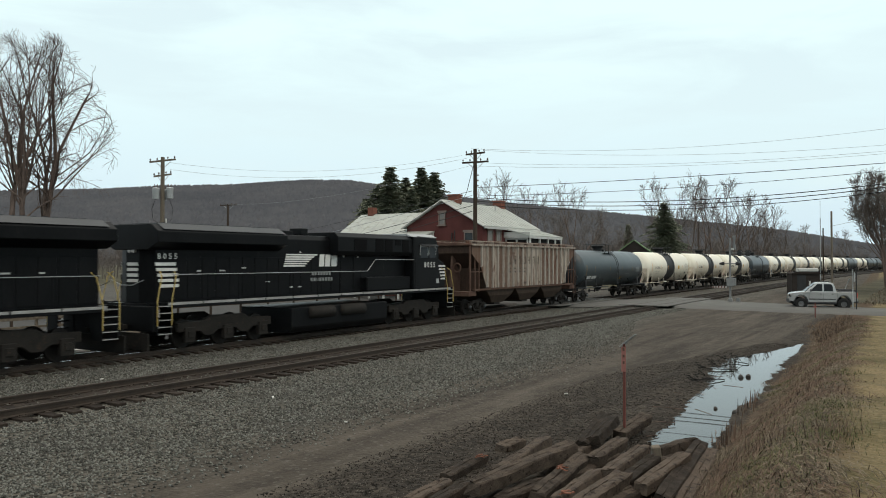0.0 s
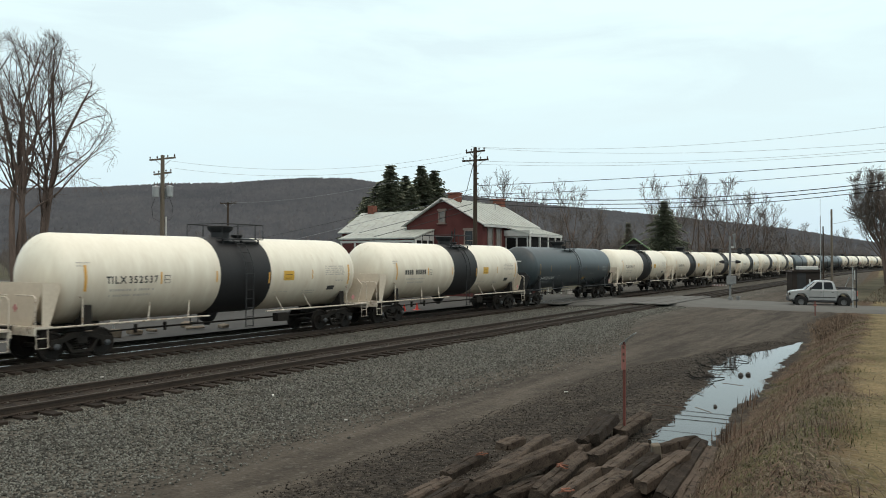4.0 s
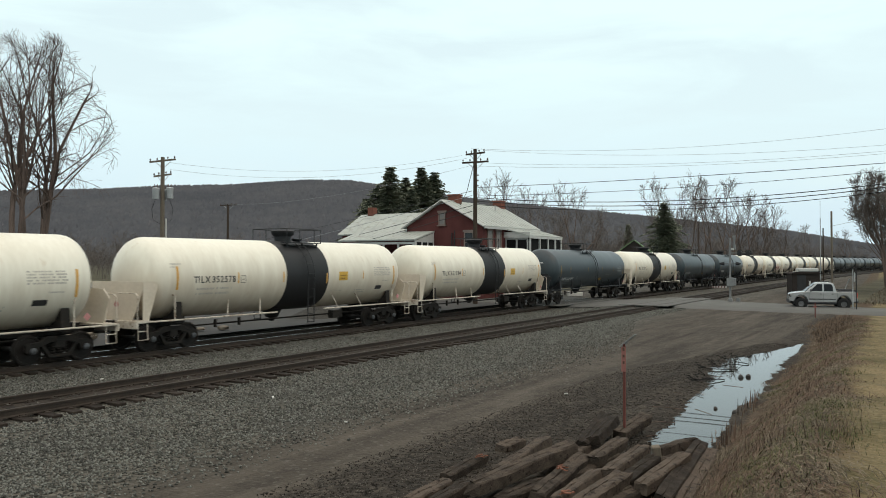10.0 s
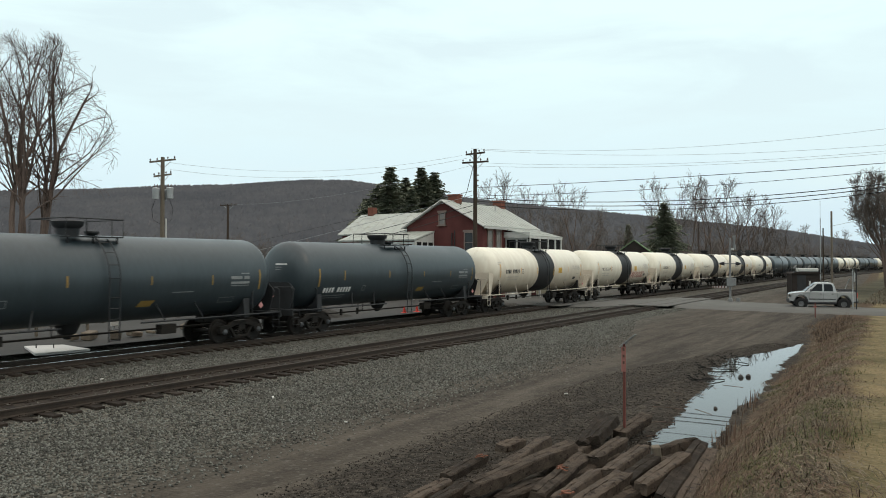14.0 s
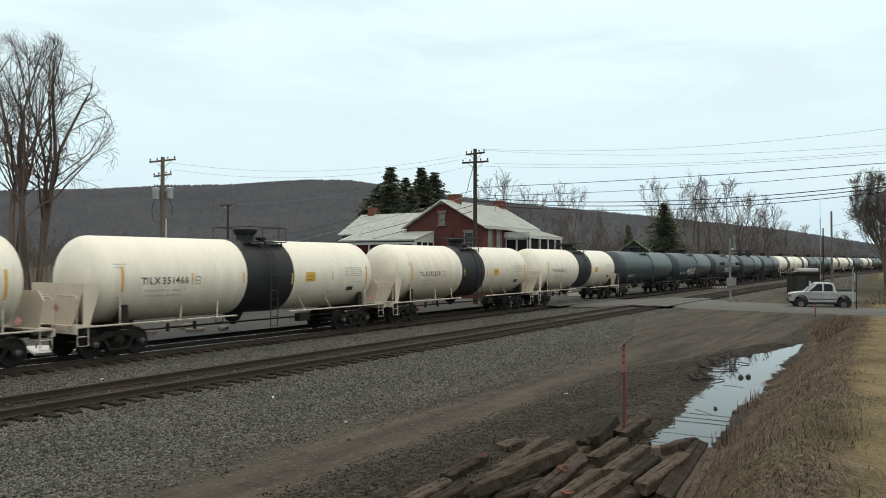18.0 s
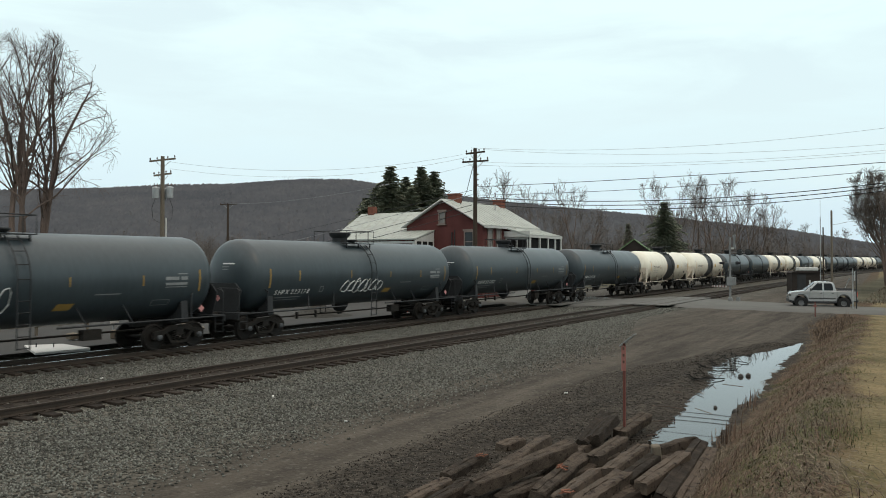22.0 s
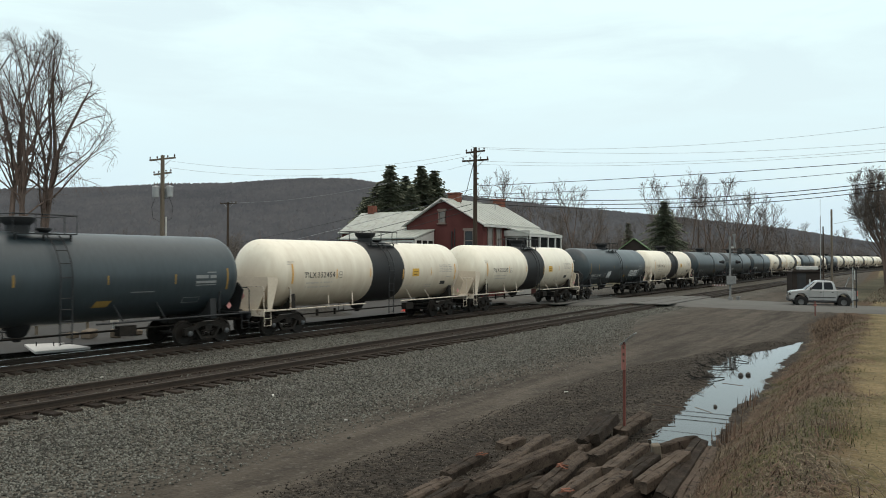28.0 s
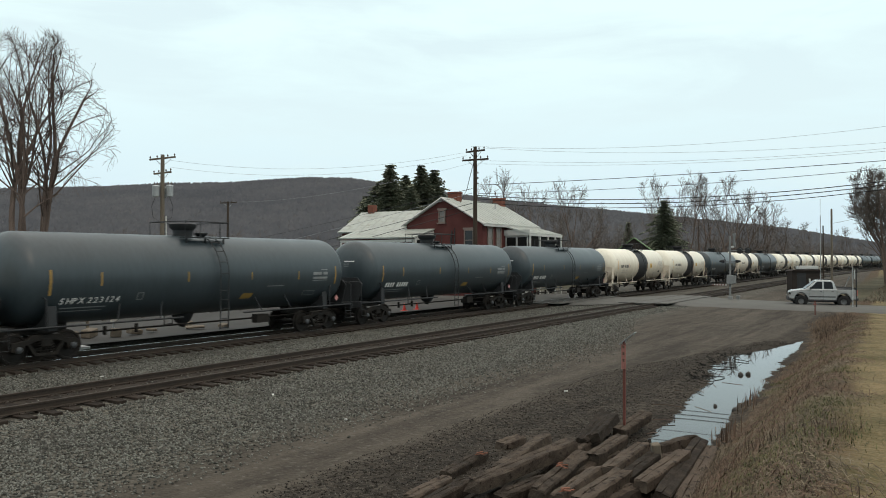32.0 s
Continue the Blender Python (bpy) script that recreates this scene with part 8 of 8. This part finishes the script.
TIES = [  # end points of the upper faces, their heights, and a roll
    (720, 882, -0.14, 792, 846, -0.12, 4), (758, 888, -0.10, 826, 849, -0.06, -6), (788, 838, -0.14, 856, 800, -0.13, 5), (838, 853, 0.12, 1010, 781, 0.20, 4),
    (878, 829, 0.0, 966, 771, 0.02, -8), (886, 786, -0.13, 922, 774, -0.12, 3), (885, 878, -0.06, 962, 846, -0.02, 6), (950, 868, 0.02, 1032, 801, 0.08, 10),
    (985, 878, 0.06, 1058, 828, 0.10, -12), (1028, 880, 0.16, 1104, 832, 0.18, 4), (1030, 780, 0.0, 1070, 729, 0.10, 12), (1050, 772, 0.06, 1085, 735, 0.12, -16),
    (1048, 806, 0.08, 1100, 773, 0.12, 8), (1076, 829, 0.14, 1139, 786, 0.17, -5), (1102, 845, 0.10, 1158, 805, 0.12, 7), (1096, 762, -0.02, 1143, 731, 0.06, 10),
    (1133, 853, 0.12, 1212, 798, 0.14, 6), (1170, 876, 0.06, 1241, 778, 0.02, 16), (1163, 792, 0.06, 1228, 773, 0.04, -10), (1205, 885, -0.02, 1258, 792, -0.06, 12),
    (1000, 840, -0.06, 1090, 800, -0.04, 0), (900, 868, -0.14, 990, 800, -0.12, 6), (1090, 890, -0.02, 1150, 850, 0.0, -14), (1050, 890, 0.0, 1120, 860, 0.02, 10),
    (1120, 815, -0.05, 1200, 806, -0.06, 0), (830, 888, -0.14, 900, 848, -0.14, 3), (1010, 800, -0.08, 1060, 772, -0.08, 0)]
for i, (x0, y0, z0, x1, y1, z1, roll) in enumerate(TIES):
    old_tie(heap_at(x0, y0, z0) - Vector((0, 0, 0.09)), heap_at(x1, y1, z1) - Vector((0, 0, 0.09)), 0.21 + 0.03 * (i % 2), 0.17, roll, i, i % 3 == 0)
for i, (px, py, z) in enumerate(((850, 806, -0.10), (995, 826, 0.09), (1000, 870, 0.12))):
    r = random.Random(i)
    c = heap_at(px, py, z)
    sp0 = thing("wood_splinters", "fresh orange-red splinters on an old tie", "wood splinter")
    for k in range(5):
        part("splinter", Geo().box(c + Vector((r.uniform(-0.08, 0.08), r.uniform(-0.08, 0.08), r.uniform(-0.02, 0.0))), (0.12, 0.03, 0.012), Euler((r.uniform(-0.4, 0.4), r.uniform(-0.4, 0.4), r.uniform(0, 3))).to_matrix()), "tie_end", sp0)

# fallen branches lying in the puddle
for k, (px, py, turn) in enumerate(((1300, 655, 200), (1325, 645, 150), (1282, 672, 240))):
    wood, fine = grow(200 + k, 1.15, 0.016, counts=(7, 5, 3), angles=(25, 55), fork_low=0.15)
    fb = thing("fallen_branch", "dark fallen branch lying in the puddle", "branch", Matrix.Translation(heap_at(px, py, -0.29)) @ pose(0, 0, 0, 0, 84, turn), "branches in the puddle")
    part("stem", wood, "tyre", fb)
    part("twigs", fine, "tyre", fb)
stump = part("tie_stub", Geo().box((0, 0, 0.14), (0.13, 0.13, 0.28), Euler((0.1, -0.15, 0.5)).to_matrix()), "pale_pole", None, bevel=0.015)
stump.matrix_basis = Matrix.Translation(heap_at(1162, 822, -0.05))
tagged(stump, "short pale stub of wood standing among the ties", "wood stub")
rs_ = random.Random(9)
for i in range(9):
    y = rs_.uniform(14.5, 27)
    x = float(puddle_mid(y)) - 0.4 + rs_.uniform(-0.9, 0.35)
    wet = float(ground_z(x, y)) < -0.305
    z = -0.312 if wet else float(ground_z(x, y)) + 0.008
    an = rs_.uniform(-1.3, 1.3)
    ln = rs_.uniform(0.25, 0.7)
    st = Geo().tube([(x, y, z), (x + ln * 0.5 * math.cos(an), y + ln * 0.5 * math.sin(an), z + (0.0 if wet else 0.015)), (x + ln * math.cos(an), y + ln * math.sin(an), z)], 0.009, 5)
    tagged(part("fallen_stick", st, "bark" if i % 8 else "pale_pole"), "thin fallen stick lying by the puddle", "stick", "sticks by the puddle")
for px, py, sc in ((1311, 668, 0.075), (1324, 667, 0.075), (1266, 723, 0.045), (1302, 731, 0.07)):
    p = heap_at(px, py, -0.30)
    rc = random.Random(px)
    clod = Geo().lathe([(-0.06, sc), (0.0, sc * 1.05), (sc * 0.5, sc * 0.9), (sc * 0.9, sc * 0.5), (sc * 1.05, 0.0)], 9, "z")
    clod.v = [(x * rc.uniform(0.8, 1.2) + p.x, y * rc.uniform(0.8, 1.2) + p.y, z * rc.uniform(0.85, 1.1) + p.z) for x, y, z in clod.v]
    tagged(part("mud_clod", clod, "mud", smooth=True), "dark mud clod standing out of the puddle", "mud clod", "clods in the puddle")
for px, py in ((612, 747), (483, 703), (1002, 697), (180, 671), (1450, 601)):
    p = heap_at(px, py, -0.24)
    tagged(part("pale_chip", Geo().box(p, (0.09, 0.05, 0.03), Euler((0.3, 0.2, px)).to_matrix()), "concrete", None, bevel=0.008), "small pale stone chip on the gravel", "stone chip", "pale chips")

# ---------------------------------------------------------------- behind the train
slab = thing("concrete_slab", "pale concrete slab beyond the main track", "concrete slab")
corners = [heap_at(px, py, -0.15) for px, py in ((43, 612.5), (62, 626), (160, 617.5), (112, 610))]
part("slab", Geo().prism([(p.x, p.y) for p in corners], "z", -0.24, -0.15), "concrete", slab, bevel=0.01)
for px, py in ((64, 616), (95, 616)):
    p = heap_at(px, py, -0.15)
    part("anchor_bolt", Geo().tube([(p.x, p.y, -0.17), (p.x, p.y, 0.0)], 0.022, 5), "fitting_dark", slab)
for k, (px, py, w, h) in enumerate(((128, 605, 0.9, 0.38), (158, 603, 1.1, 0.42), (205, 602, 1.0, 0.40), (238, 598, 0.8, 0.34), (268, 594, 0.9, 0.3), (345, 588, 1.2, 0.26), (395, 586, 0.9, 0.3), (330, 583, 1.0, 0.3))):
    p = heap_at(px, py, -0.24)
    blk = part("stone_block", Geo().box((0, 0, h / 2), (0.4, 0.7 * w * (0.6 + 0.4 * (k % 2)), 0.8 * h * (0.7 + 0.3 * math.sin(k))), Euler((0.1 * math.cos(k), 0.08, 0.7 * math.sin(k * 2.1))).to_matrix()), "rubble", None, bevel=0.03)
    blk.matrix_basis = Matrix.Translation(p)
    tagged(blk, "weathered grey stone block on the lot", "stone block", "stone blocks by the slab")
rub = thing("rubble_heap", "grey stone rubble by the slab", "rubble")
rr_ = random.Random(3)
for k in range(14):
    gg = Geo().box((-28.4 + rr_.uniform(-1.2, 1.0), 13.0 + rr_.uniform(-1.2, 1.0), -0.15 + rr_.uniform(0, 0.3)), (rr_.uniform(0.3, 0.8), rr_.uniform(0.3, 0.7), rr_.uniform(0.2, 0.45)), Euler((rr_.uniform(-0.5, 0.5), rr_.uniform(-0.5, 0.5), rr_.uniform(0, 3))).to_matrix())
    part("stone_block", gg, "rubble", rub, bevel=0.04)
pile = thing("gravel_pile", "low grey gravel pile on the lot", "gravel pile")
gp = Geo()
vs, fs = [], []
for i in range(7):
    for k in range(20):
        a = 2 * math.pi * k / 20
        rad = 1.9 * i / 6
        vs.append((-30.0 + rad * math.cos(a), 35.0 + 1.1 * rad * math.sin(a), -0.24 + 0.75 * (1 - i / 6) ** 1.2 + 0.05 * math.sin(3 * a + i)))
for i in range(6):
    for k in range(20):
        fs.append((i * 20 + k, (i + 1) * 20 + k, (i + 1) * 20 + (k + 1) % 20, i * 20 + (k + 1) % 20))
part("heap", gp.add(vs, fs), "dark_gravel", pile)


def fence(name, label, x, y0, y1, step, zs, rail_mat, post_mat):
    t = thing(name, label, "fence")
    n = int((y1 - y0) / step)
    for i in range(n + 1):
        y = y0 + (y1 - y0) * i / n
        part("post", Geo().box((x, y, 0.35), (0.11, 0.11, 1.25)), post_mat, t, bevel=0.01)
    for z in zs:
        part("rail", Geo().box((x + 0.07, (y0 + y1) / 2, z), (0.05, y1 - y0, 0.10)), rail_mat, t)
    return t


fence("guard_fence", "low dark post and rail fence beside the lot", -36.5, 16, 52, 2.4, (0.35, 0.75), "wood_pole", "wood_pole")
fence("guard_fence", "weathered low rail fence near the slab", -32.5, 10, 22, 2.4, (0.2, 0.55), "pale_pole", "pale_pole")
notice = thing("notice_board", "small white notice on a short post", "notice", Matrix.Translation(heap_at(201, 598, -0.25)))
part("post", Geo().box((0, 0, 0.4), (0.06, 0.06, 0.8)), "galv", notice)
part("board", Geo().box((0.05, 0, 0.8), (0.03, 0.42, 0.6)), "white_trim", notice, bevel=0.01)
for y in (40.2, 41.6):
    c = thing("traffic_cone", "small red traffic cone on the lot", "traffic cone", Matrix.Translation((-27.6, y, -0.23)), "traffic cones")
    part("base", Geo().box((0, 0, 0.02), (0.36, 0.36, 0.04)), "red", c, bevel=0.01)
    part("cone", Geo().lathe([(0.03, 0.12), (0.44, 0.03), (0.46, 0.0)], 14, "z"), "red", c, smooth=True)
barrier = thing("white_block", "low white painted block beyond the crossing", "barrier block", Matrix.Translation((-28.2, 69.2, -0.3)) @ pose(0, 0, 0, 0, 0, 30))
part("block", Geo().prism([(-0.28, 0), (0.28, 0), (0.24, 0.3), (0.16, 0.42), (-0.16, 0.42), (-0.24, 0.3)], "x", -0.7, 0.7), "concrete", barrier, bevel=0.03)
rock = thing("pale_rock", "pale rock on the far bank", "rock", Matrix.Translation((-1.6, 88, 0.9)))
part("stone", Geo().lathe([(-0.2, 0.5), (0.1, 0.7), (0.35, 0.5), (0.5, 0.0)], 9, "z"), "concrete", rock)

motions()
